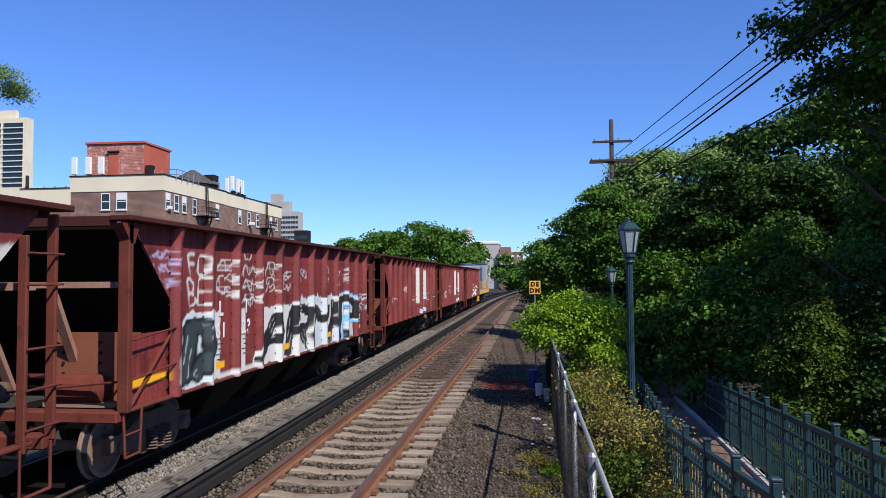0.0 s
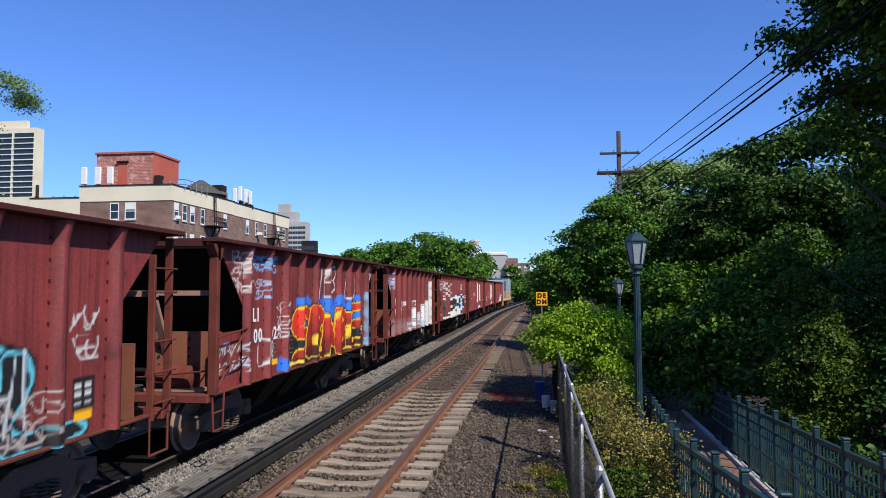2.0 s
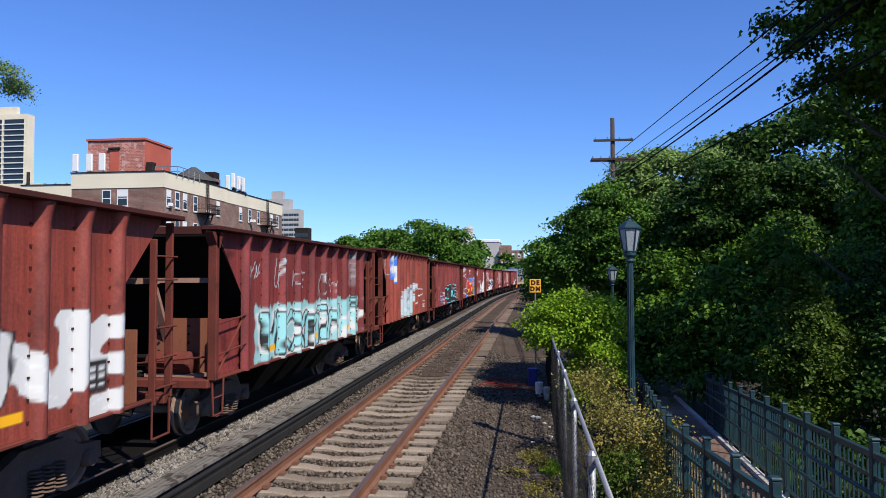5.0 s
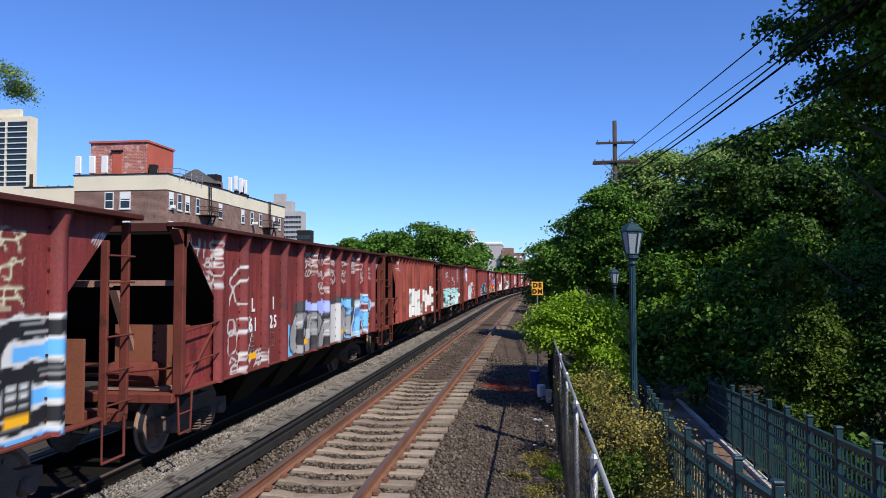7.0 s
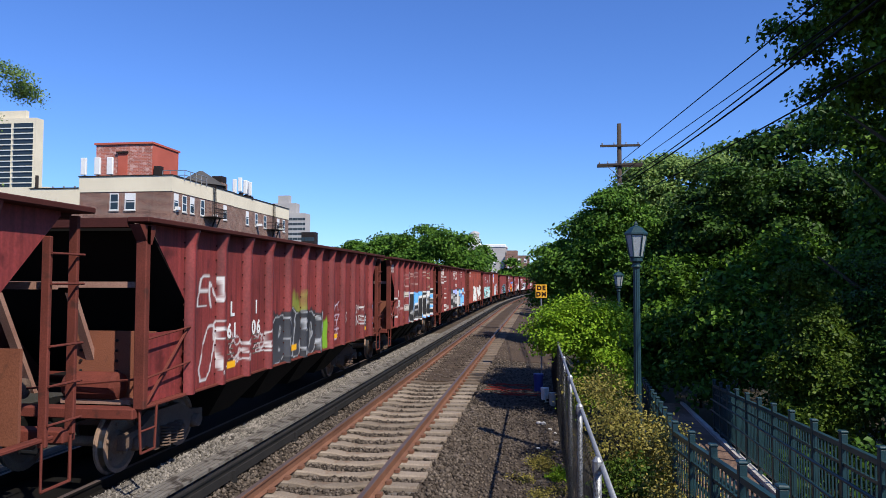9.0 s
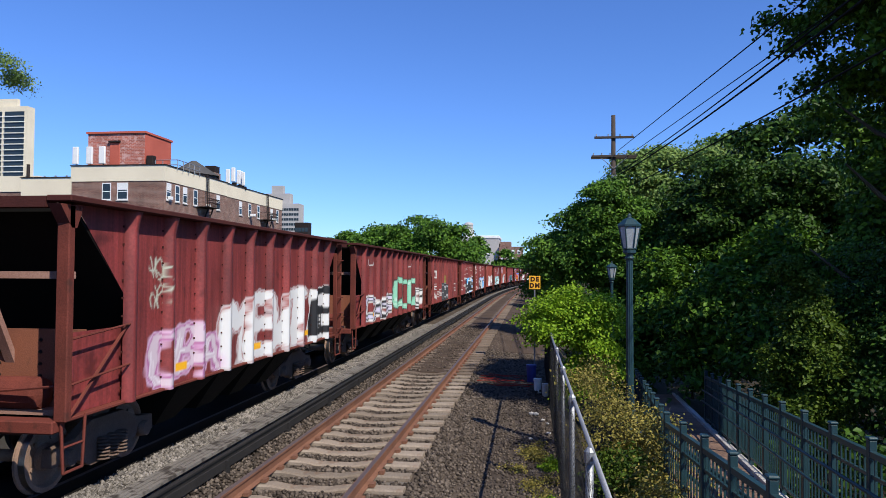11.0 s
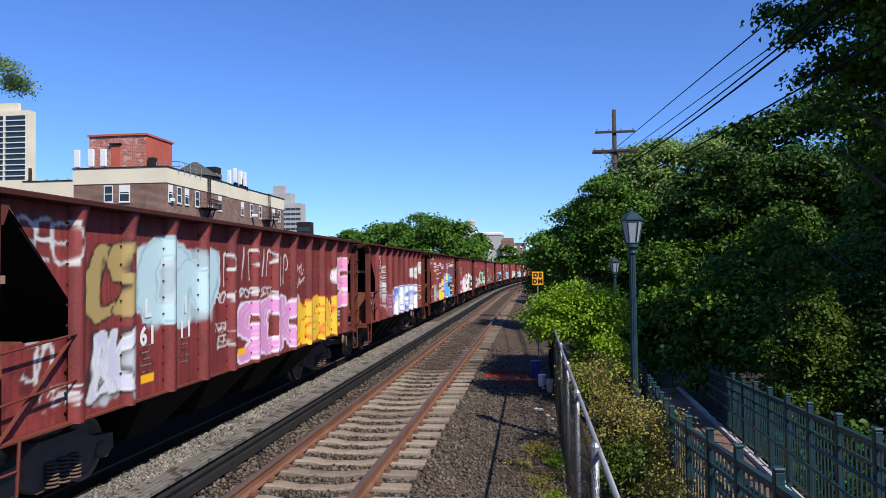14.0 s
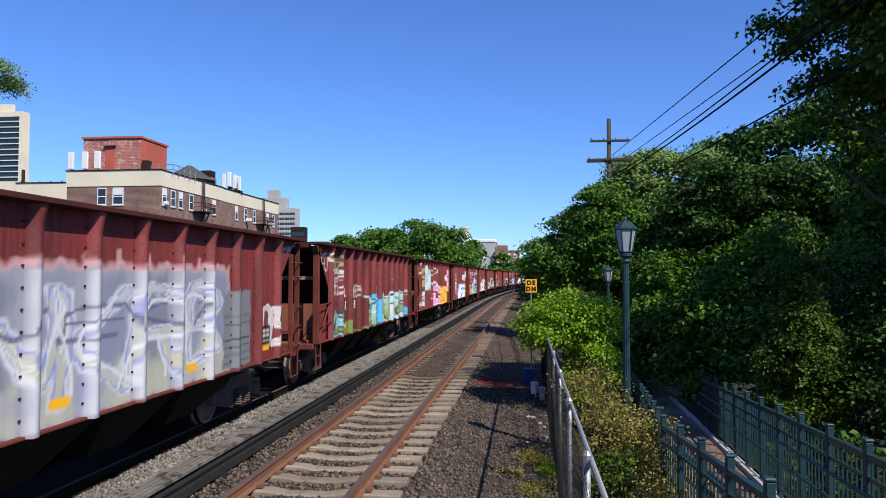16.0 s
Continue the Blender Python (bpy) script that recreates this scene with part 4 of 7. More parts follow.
def art_pink(c, L):
    c.piece("CS", 1.64, 2.49, 2.07, 3.12, (0.36, 0.26, 0.10), K_, fat=1.1, rim=0.03)
    c.block(1.67, 2.34, 1.21, 1.85, PALE, ragged=0.1, soft=0.08, cover=0.7)
    c.piece("BK", 1.67, 2.34, 1.16, 2.08, (0.5, 0.5, 0.6), W_, halo=K_, fat=0.6, rim=0.03)
    c.block(2.82, 4.61, 2.01, 2.99, (0.38, 0.52, 0.56), soft=0.15, ragged=0.1, cover=0.8)
    c.piece("ON", 2.75, 4.65, 1.96, 3.12, (0.44, 0.60, 0.64), (0.25, 0.44, 0.50), halo=(0.55, 0.62, 0.64), fat=0.9, rim=0.03)
    c.piece("SCK", 5.77, 8.60, 1.07, 2.15, (0.60, 0.27, 0.50), (0.70, 0.62, 0.70), halo=(0.72, 0.66, 0.74), fat=1.0, rim=0.03)
    c.block(8.65, 11.46, 1.07, 1.94, YEL, ragged=0.1)
    c.piece("MSN", 8.66, 11.55, 1.07, 2.15, (0.70, 0.45, 0.04), (0.60, 0.08, 0.02), fat=0.9, rim=0.03)
    c.piece("S", 11.60, 13.02, 1.68, 2.95, (0.70, 0.26, 0.46), (0.75, 0.6, 0.65), halo=W_, fat=1.1, rim=0.03)
    c.tag("IP", 4.82, 5.37, 2.42, 3.09, W_, 0.05)
    c.tag("IP", 5.69, 6.52, 2.48, 3.19, W_, 0.05)
    c.tag("IP", 6.68, 7.33, 2.52, 3.17, W_, 0.05)
    c.tag("IP", 7.63, 8.17, 2.35, 3.10, W_, 0.05)
    c.tag("ROY", 4.81, 5.36, 2.17, 2.40, W_, 0.03)
    c.tag("SOR", 5.73, 6.36, 2.23, 2.41, W_, 0.03)
    c.scrawl(6.67, 7.33, 2.20, 2.42, W_, 1)
    c.scrawl(8.64, 9.18, 2.29, 2.88, W_, 2)
    c.scrawl(4.85, 5.27, 1.45, 1.90, W_, 2)
    c.tag("3D", 0.56, 1.04, 1.53, 2.04, W_, 0.06)
    c.scrawl(0.87, 1.31, 1.21, 1.52, W_, 1)
    c.tag("SEEX", 0.36, 1.47, 2.76, 3.32, W_, 0.05)
    c.block(1.31, 1.50, 2.36, 2.71, (0.05, 0.05, 0.06))


def art_aqua(c, L):
    c.block(1.30, 1.69, 1.07, 1.38, (0.06, 0.38, 0.75), ragged=0.05)
    c.block(1.68, 2.69, 1.07, 1.70, (0.25, 0.5, 0.58), soft=0.1, ragged=0.14, cover=0.9)
    c.piece("CSK", 1.72, 3.64, 1.07, 1.70, (0.36, 0.55, 0.50), K_, second=(0.16, 0.24, 0.06), rim=0.045, fat=0.7)
    c.block(3.40, 4.92, 1.07, 2.02, (0.34, 0.50, 0.42), ragged=0.06)
    c.block(2.70, 5.87, 1.07, 1.51, (0.16, 0.22, 0.06), soft=0.06, ragged=0.08)
    c.piece("SOS", 3.33, 5.79, 1.07, 2.11, (0.40, 0.58, 0.56), K_, second=(0.18, 0.25, 0.07), rim=0.04, fat=0.6)
    c.block(2.71, 3.34, 1.43, 2.07, (0.12, 0.022, 0.018))
    c.block(3.73, 4.43, 1.11, 2.06, (0.12, 0.022, 0.018))
    c.block(4.86, 5.35, 1.13, 2.01, (0.12, 0.022, 0.018))
    c.block(5.85, 7.67, 1.07, 2.01, (0.08, 0.40, 0.75), ragged=0.12)
    c.piece("SE", 5.69, 7.02, 1.07, 2.04, (0.36, 0.58, 0.58), K_, second=(0.18, 0.25, 0.07), rim=0.045, fat=0.8)
    c.block(7.70, 11.58, 1.07, 2.00, (0.3, 0.55, 0.58), ragged=0.12)
    c.piece("AYAB", 7.65, 11.58, 1.07, 2.11, (0.42, 0.62, 0.64), K_, halo=W_, second=(0.20, 0.27, 0.08), rim=0.04, fat=0.75)
    c.block(11.49, 13.75, 1.07, 1.49, (0.08, 0.36, 0.72), ragged=0.08)
    c.tag("MES", 1.58, 2.29, 2.86, 3.28, (0.25, 0.36, 0.16), 0.06)
    c.scrawl(1.59, 2.31, 2.14, 2.88, W_, 4)
    c.scrawl(1.64, 2.46, 1.56, 2.05, (0.05, 0.03, 0.04), 2)
    c.scrawl(3.68, 4.41, 2.05, 2.46, (0.5, 0.47, 0.42), 3)
    c.tag("EOS", 0.52, 1.47, 2.76, 3.33, W_, 0.06)
    c.scrawl(12.29, 13.21, 1.86, 2.18, W_, 1)
    c.scrawl(8.52, 8.98, 2.50, 3.05, (0.35, 0.2, 0.2), 2)
    c.scrawl(9.45, 10.00, 1.90, 3.02, (0.35, 0.2, 0.2), 2)
    c.scrawl(5.73, 6.16, 2.15, 2.92, (0.12, 0.03, 0.03), 2)
    c.scrawl(6.70, 7.00, 1.95, 2.93, (0.5, 0.35, 0.33), 2)


def art_silver(c, L):
    c.block(0.0, 10.27, 1.07, 2.86, (0.55, 0.32, 0.32), 0.9, 0.06, 0.05)
    c.block(0.0, 10.22, 1.07, 2.80, (0.27, 0.28, 0.33), 0.97, 0.05, 0.04)
    for i in range(13):
        y = 0.35 + 0.73 * i
        c.block(y, y + 0.35 + 0.1 * (i % 3), 1.1, 1.7 + 0.25 * (i % 3), ((0.46, 0.46, 0.38), (0.42, 0.42, 0.34), (0.30, 0.32, 0.48))[i % 3], 0.7, 0.25, 0.12)
        c.block(y, y + 0.05, 2.78, 2.95 + 0.05 * (i % 2), (0.6, 0.32, 0.32), 0.7, 0.06, 0.05)
    for i in range(12):
        y = 1.29 + (L - 2.59) / 11 * i
        if y < 10.12:
            c.block(y + 0.12, y + 0.75, 1.5, 2.72, ((0.17, 0.18, 0.22), (0.23, 0.24, 0.31), (0.20, 0.22, 0.30))[i % 3], 0.8, 0.12, 0.08)
            c.block(y + 0.2, y + 0.8, 1.09, 1.55, (0.45, 0.44, 0.33), 0.6, 0.2, 0.12)
            # posts laid paler than the panels, for the sun they catch
            c.block(y - 0.07, y + 0.07, 1.09, 2.78, (0.50, 0.50, 0.53), 0.95, 0.03, 0.01)
            c.block(y + 0.3, y + 0.62, 2.25, 2.29, (0.22, 0.24, 0.50), 1.0)
            c.block(y + 0.3, y + 0.34, 1.75, 2.29, (0.22, 0.24, 0.50), 1.0)
    c.piece("HEANKRB", 0.10, 10.12, 1.12, 2.72, (0.44, 0.45, 0.47), (0.24, 0.26, 0.50), (0.55, 0.56, 0.58), fat=0.25, second=(0.42, 0.41, 0.32), rim=0.03)
    c.tag("LZ7VEK1", 0.3, 9.92, 1.9, 2.4, (0.10, 0.10, 0.16), 0.05)
    c.tag("HEANKRB", 0.2, 10.02, 1.2, 2.6, (0.60, 0.61, 0.63), 0.05)
    c.block(10.04, 11.22, 1.11, 2.42, (0.17, 0.18, 0.19), ragged=0.05)
    for k in range(7):
        c.block(10.08, 11.18, 1.2 + 0.13 * k, 1.215 + 0.13 * k, K_)
    c.piece("OS", 11.71, 12.82, 1.23, 2.20, (0.5, 0.42, 0.42), W_, fat=0.4, rim=0.04)
    c.scrawl(12.81, 13.53, 3.19, 3.33, W_, 1)


def art_streaks(c, L):
    c.block(0.52 * L, 0.60 * L, 1.6, 3.2, W_, 0.9, 0.06, 0.05)
    c.block(0.66 * L, 0.69 * L, 1.9, 3.1, W_, 0.8, 0.06, 0.05)
    c.piece("JO", 0.58 * L, 0.74 * L, 1.1, 2.0, (0.3, 0.45, 0.7), W_, None, fat=0.4)
    tags(c, L, 6, 1.2, 2.6)


def art_tail(c, L):
    c.piece("KAS", 0.4 * L, 0.75 * L, 1.1, 2.0, W_, AQUA, None, fat=0.45)
    tags(c, L, 5, 1.5, 3.0)


# ---- hopper cars ----
SILL, HALF = 1.09, 1.60


def sprayed_grid(name, canvas, x, y0, y1, low, high, dy, dz, rim=0.0):
    """A sheet in the car's side with the spray paint as a colour attribute; low(y) is its lower edge."""
    ny = max(2, int(abs(y1 - y0) / dy) + 1)
    nz = max(2, int((high - min(low(y0), low(y1))) / dz) + 1)
    Y = np.linspace(y0, y1, ny)
    lo = np.array([low(y) for y in Y])
    k = np.linspace(0, 1, nz)[:, None]
    Z = lo[None] + (high - lo[None]) * k
    Yg = np.broadcast_to(Y[None], Z.shape)
    Xg = np.full(Z.shape, x) + (rim if np.isscalar(rim) else rim(Yg))
    v = np.stack([Xg, Yg, Z], -1).reshape(-1, 3)
    i = np.arange(ny - 1)[None] + ny * np.arange(nz - 1)[:, None]
    f = np.stack([i, i + 1, i + ny + 1, i + ny], -1).reshape(-1, 4)
    me = quads(name, v, f)
    at = me.color_attributes.new("spray", 'FLOAT_COLOR', 'POINT')
    at.data.foreach_set("color", canvas.at(v[:, 1], v[:, 2]).astype(np.float32).ravel())
    return me


def sprayed_rib(canvas, y, width, depth, red, TOP):
    """A pressed side post with a sprayed face and chamfered flanks."""
    prof = [(0.0, -width * 0.62), (depth, -width * 0.42), (depth + 0.004, 0.0), (depth, width * 0.42), (0.0, width * 0.62)]
    nz = 70
    Z = np.linspace(SILL - 0.03, TOP - 0.065, nz)
    v = np.array([(HALF + px * (1 + 0.5 * max(0, 1 - (TOP - z) / 0.3)), y + py * (1 + 0.35 * max(0, 1 - (TOP - z) / 0.2)), z) for z in Z for px, py in prof])
    k = len(prof)
    f = np.array([(r * k + i, r * k + i + 1, (r + 1) * k + i + 1, (r + 1) * k + i) for r in range(nz - 1) for i in range(k - 1)])
    me = quads("side_post", v, f)
    at = me.color_attributes.new("spray", 'FLOAT_COLOR', 'POINT')
    at.data.foreach_set("color", canvas.at(np.maximum(v[:, 1], 0), v[:, 2]).astype(np.float32).ravel())
    me.materials.append(red)
    return me


def lettering(text, size, x, y, z, parent, material, name="number"):
    cu = bpy.data.curves.new("lettering", 'FONT')
    cu.body, cu.size, cu.offset = text, size, 0.012
    cu.align_x, cu.align_y, cu.extrude, cu.space_character = 'CENTER', 'CENTER', 0.001, 1.3
    tmp = new("lettering", cu)
    bpy.context.view_layer.update()
    me = bpy.data.meshes.new_from_object(tmp.evaluated_get(bpy.context.evaluated_depsgraph_get()))
    bpy.data.objects.remove(tmp)
    ob = part(name, me, None, parent)
    me.materials.clear()
    me.materials.append(material)
    ob.matrix_basis = Matrix.Translation((x, y, z)) @ Matrix(((0, 0, 1, 0), (1, 0, 0, 0), (0, 1, 0, 0), (0, 0, 0, 1)))
    return ob


def shared(name, bm, material):
    me = bpy.data.meshes.new(name)
    bm.to_mesh(me)
    bm.free()
    me.materials.append(material)
    return me


def wheelset_mesh():
    bm = bmesh.new()
    for s in (-1, 1):
        lathe([(0.08, s * 0.66), (0.12, s * 0.66), (0.15, s * 0.70), (0.32, s * 0.72), (0.36, s * 0.68), (0.455, s * 0.68), (0.455, s * 0.71), (0.42, s * 0.725), (0.418, s * 0.81), (0.36, s * 0.815), (0.33, s * 0.76), (0.17, s * 0.745), (0.13, s * 0.84), (0.02, s * 0.84)], 28, bm, 'x')
        for i in range(5):
            a = i * 2 * math.pi / 5
            tube((s * 0.74, 0.25 * math.cos(a), 0.25 * math.sin(a)), (s * 0.775, 0.25 * math.cos(a), 0.25 * math.sin(a)), 0.03, seg=6, bm=bm)
    tube((-0.9, 0, 0), (0.9, 0, 0), 0.075, seg=10, bm=bm)
    bmesh.ops.recalc_face_normals(bm, faces=bm.faces)
    me = shared("wheelset", bm, M["wheel"])
    me.materials.append(M["tread"])
    for p in me.polygons:
        c = p.center
        r = math.hypot(c.y, c.z)
        if r > 0.41 and 0.72 < abs(c.x) < 0.80:
            p.material_index = 1
    return me


def frame_mesh():
    """Cast side frame of a truck: arched top, two journal pockets, window for the springs."""
    bm = bmesh.new()
    outline = [(-1.12, 0.36), (-1.10, 0.58), (-0.70, 0.62), (-0.36, 0.78), (0.36, 0.78), (0.70, 0.62), (1.10, 0.58), (1.12, 0.36), (0.98, 0.36), (0.94, 0.50), (0.74, 0.50), (0.68, 0.36), (0.36, 0.20), (-0.36, 0.20), (-0.68, 0.36), (-0.74, 0.50), (-0.94, 0.50), (-0.98, 0.36)]
    for s in (-1, 1):
        a = [bm.verts.new((s * 0.92, y, z)) for y, z in outline]
        b = [bm.verts.new((s * 1.06, y, z)) for y, z in outline]
        bm.faces.new(a)
        bm.faces.new(b[::-1])
        for i in range(len(a)):
            j = (i + 1) % len(a)
            bm.faces.new((a[i], a[j], b[j], b[i]))
        for y in (-0.84, 0.84):
            tube((s * 1.0, y, 0.42), (s * 1.14, y, 0.42), 0.12, 0.10, 10, bm)
    box(-0.95, 0.95, -0.18, 0.18, 0.5, 0.86, bm)
    bmesh.ops.recalc_face_normals(bm, faces=bm.faces)
    return shared("truck_frame", bm, M["truck"])


def spring_mesh():
    bm = bmesh.new()
    for s in (-1, 1):
        for y in (-0.2, 0.0, 0.2):
            for q in range(7):
                lathe([(0.06, 0), (0.085, 0.012), (0.06, 0.025)], 8, bm, 'z', (s * 1.13, y, 0.24 + 0.045 * q))
    return shared("spring_nest", bm, M["truck"])


WHEELSET, TRUCK, SPRINGS = wheelset_mesh(), frame_mesh(), spring_mesh()
CARS = []      # (car, place of its rear post at the start, wheelsets)


def add_truck(car, y, wheels):
    for name, me in (("truck_frame", TRUCK), ("spring_nest", SPRINGS)):
        o = new(name, me)
        o.parent = car
        o.matrix_basis = pose(0, y, 0)
        if name == "spring_nest":
            tagged(o, kind="stuff")
    for d in (-0.84, 0.84):
        w = new("wheelset", WHEELSET)
        w.parent = car
        w.matrix_basis = pose(0, y + d, 0.42)
        wheels.append((w, y + d))


def build_car(start, length, number, art, label, red="car", TOP=3.53, pitch=1.0, gap=1.3):
    """One open hopper car; its rear corner post stands at y = 0 in its own space."""
    L = length - gap
    mat = M[red]
    car = thing("hopper_car", label, "hopper car", pose(FAR, start, 0), "hopper cars of the train")
    cv = Canvas(L, int(abs(start) * 10) + 5)
    art(cv, L)
    n = round((L - 2.6) / pitch) + 1
    first, last = 1.29, L - 1.30
    posts = [first + (last - first) * i / (n - 1) for i in range(n)]
    # yellow reflector strips and the stencil panel
    for i in (1, 4, 7, 10):
        if i < n - 1:
            y = (posts[i] + posts[i + 1]) / 2 if i + 1 < n else posts[i]
            cv.block(y - 0.17, y + 0.17, 1.24, 1.36, (0.85, 0.42, 0.01))
    y = (posts[-2] + posts[-1]) / 2
    cv.block(y - 0.2, y + 0.2, 1.35, 1.72, K_)
    for z in (1.43, 1.53, 1.63):
        cv.block(y - 0.15, y - 0.02, z - 0.022, z + 0.022, W_)
        cv.block(y + 0.03, y + 0.15, z - 0.022, z + 0.022, W_)
    # sheets
    part("side_sheet", sprayed_grid("side_sheet", cv, HALF, first, last, lambda y: SILL, TOP - 0.06, 0.03, 0.03), mat, car)
    part("end_sheet", sprayed_grid("end_sheet", cv, HALF, 0.28, first, lambda y: TOP - 0.12 - 1.06 * (y - 0.28) / (first - 0.28), TOP - 0.06, 0.04, 0.05), mat, car)
    part("end_sheet", sprayed_grid("end_sheet", cv, HALF, last, L - 0.22, lambda y: TOP - 0.12 - 1.06 * (L - 0.22 - y) / (L - 0.22 - last), TOP - 0.06, 0.04, 0.05), mat, car)
    part("end_plate", sprayed_grid("end_plate", cv, HALF - 0.05, 0.30, first, lambda y: SILL, SILL + 0.92, 0.04, 0.04), mat, car)
    part("far_sheet", box(-HALF - 0.02, -HALF, first, last, SILL, TOP - 0.1), M["car_end"], car)
    for y in posts:
        part("side_post", sprayed_rib(cv, y, 0.125, 0.12, mat, TOP), None, car)
    bolts = bmesh.new()
    for y in posts:
        for k in range(10):
            z = SILL + 0.14 + 0.225 * k
            box(HALF, HALF + 0.016, y - 0.118, y - 0.092, z, z + 0.026, bolts)
    tagged(part("bolting", bolts, M["chord"], car), kind="stuff")
    # corner posts: heavy at the rear, bracketed under the chord
    for x in (HALF - 0.02, -HALF - 0.12):
        p = box(x, x + 0.15, -0.04, 0.065, SILL - 0.02, TOP - 0.1, bevel=0.012)
        hexa(p, [(x, 0.0, TOP - 0.35), (x + 0.15, 0.0, TOP - 0.35), (x + 0.15, 0.09, TOP - 0.35), (x, 0.09, TOP - 0.35), (x, -0.2, TOP - 0.1), (x + 0.15, -0.2, TOP - 0.1), (x + 0.15, 0.2, TOP - 0.1), (x, 0.2, TOP - 0.1)])
        part("corner_post", p, M["car_end"], car)
    # chords and sills
    for x0, x1 in ((HALF - 0.1, HALF + 0.20), (-HALF - 0.20, -HALF + 0.1)):
        part("top_chord", box(x0, x1, -0.12, L + 0.1, TOP - 0.07, TOP, bevel=0.012), M["chord"], car)
    for y0, y1 in ((-0.12, 0.06), (L - 0.08, L + 0.1)):
        part("end_chord", box(-HALF + 0.1, HALF - 0.1, y0, y1, TOP - 0.13, TOP - 0.01), M["chord"], car)
    part("side_sill", box(HALF - 0.06, HALF + 0.05, 0.0, L - 0.3, SILL - 0.045, SILL - 0.002, bevel=0.01), M["car_end"], car)
    part("side_sill", box(-HALF - 0.06, -HALF + 0.06, 0.0, L - 0.3, SILL - 0.07, SILL - 0.002), M["car_end"], car)
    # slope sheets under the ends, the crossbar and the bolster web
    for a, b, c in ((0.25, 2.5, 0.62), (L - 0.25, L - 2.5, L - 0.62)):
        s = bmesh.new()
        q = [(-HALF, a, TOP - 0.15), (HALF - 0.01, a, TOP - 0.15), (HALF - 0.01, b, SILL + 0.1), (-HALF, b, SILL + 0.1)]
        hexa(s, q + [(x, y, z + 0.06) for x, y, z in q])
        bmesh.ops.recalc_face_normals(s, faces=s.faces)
        # shade under the car's end is put into this sheet's black colour
        part("slope_sheet", s, M["shade_grime"], car, "grimy sloping hopper end, blackened for the shade under it")
        part("bolster_web", box(0.30, 1.50, c - 0.02, c + 0.02, SILL - 0.05, SILL + 0.93), M["web"], car)
        part("crossbar", box(-HALF, HALF - 0.02, a - 0.03, a + 0.05, 2.62, 2.70), M["bare"], car, "pale rusty crossbar")
    rv = bmesh.new()
    for z in np.arange(SILL + 0.1, SILL + 0.9, 0.14):
        for x in (0.42, 0.95):
            tube((x, 0.60, z), (x, 0.575, z), 0.02, seg=6, bm=rv)
    tagged(part("riveting", rv, M["iron"], car), kind="stuff")
    for x in (0.55, -0.55):
        s = bmesh.new()
        q = [(x - 0.06, 0.12, 2.55), (x + 0.06, 0.12, 2.55), (x + 0.06, 0.20, 2.55), (x - 0.06, 0.20, 2.55)]
        hexa(s, [(p[0], p[1] + 0.75, SILL) for p in q] + q)
        part("end_strut", s, M["bare"], car)
    # hand irons on the rear corner
    for z in (1.45, 1.95):
        part("grab_iron", tube((HALF + 0.09, 0.0, z), (HALF + 0.09, first, z + 0.1), 0.014, seg=6), M["car_end"], car)
    part("brace", tube((HALF + 0.05, 0.12, SILL), (HALF + 0.05, first - 0.05, SILL + 0.95), 0.022, seg=6), M["car_end"], car)
    # front corner: ladder
    part("ladder_stile", box(HALF - 0.04, HALF + 0.07, L - 0.025, L + 0.025, SILL - 0.05, TOP - 0.1, bevel=0.01), M["car_end"], car)
    part("ladder_stile", box(HALF - 0.02, HALF + 0.08, L - 0.475, L - 0.425, SILL - 0.1, TOP - 0.35, bevel=0.01), M["car_end"], car)
    part("corner_post", box(-HALF - 0.1, -HALF + 0.04, L - 0.10, L + 0.06, SILL - 0.1, TOP - 0.1), M["car_end"], car)
    for z in (1.22, 1.62, 2.03, 2.68, 3.0):
        part("rung", tube((HALF + 0.10, L - 0.47, z), (HALF + 0.10, L + 0.06, z), 0.014, seg=6), M["car_end"], car)
    st = tube((HALF + 0.06, L - 0.5, SILL - 0.05), (HALF + 0.06, L - 0.5, 0.55), 0.014, seg=6)
    tube((HALF + 0.06, L - 0.05, SILL - 0.05), (HALF + 0.06, L - 0.05, 0.55), 0.018, seg=6, bm=st)
    tube((HALF + 0.06, L - 0.5, 0.55), (HALF + 0.06, L - 0.05, 0.55), 0.018, seg=6, bm=st)
    part("step", st, M["car_end"], car)
    s2 = tube((HALF + 0.05, 0.0, SILL), (HALF + 0.05, 0.05, 0.5), 0.018, seg=6)
    tube((HALF + 0.05, 0.42, SILL), (HALF + 0.05, 0.38, 0.5), 0.018, seg=6, bm=s2)
    tube((HALF + 0.05, 0.05, 0.5), (HALF + 0.05, 0.38, 0.5), 0.018, seg=6, bm=s2)
    tube((HALF + 0.05, 0.02, 0.78), (HALF + 0.05, 0.4, 0.78), 0.014, seg=6, bm=s2)
    part("step", s2, M["car_end"], car)
    # platforms, buffer beams, couplers
    for y0, y1 in ((-0.10, 0.12), (L - 0.12, L + 0.10)):
        part("end_sill", box(-HALF, HALF + 0.02, y0, y1, SILL - 0.14, SILL + 0.0, bevel=0.015), M["car_end"], car)
    for y0, y1 in ((-0.60, 0.0), (L, L + 0.60)):
        k = box(-0.12, 0.12, y0, y1, 0.74, 0.96, bevel=0.02)
        part("coupler", k, M["shade_grime"], car)
    part("air_reservoir", lathe([(0.05, -0.05), (0.17, 0.0), (0.19, 0.06), (0.19, 0.70), (0.17, 0.76), (0.05, 0.81)], 14, axis='x', at=(0.35, 0.45, SILL + 0.2)), M["car_end"], car)
    part("saddle", box(0.3, 1.3, 0.35, 0.55, SILL - 0.03, SILL + 0.03), M["bare"], car)
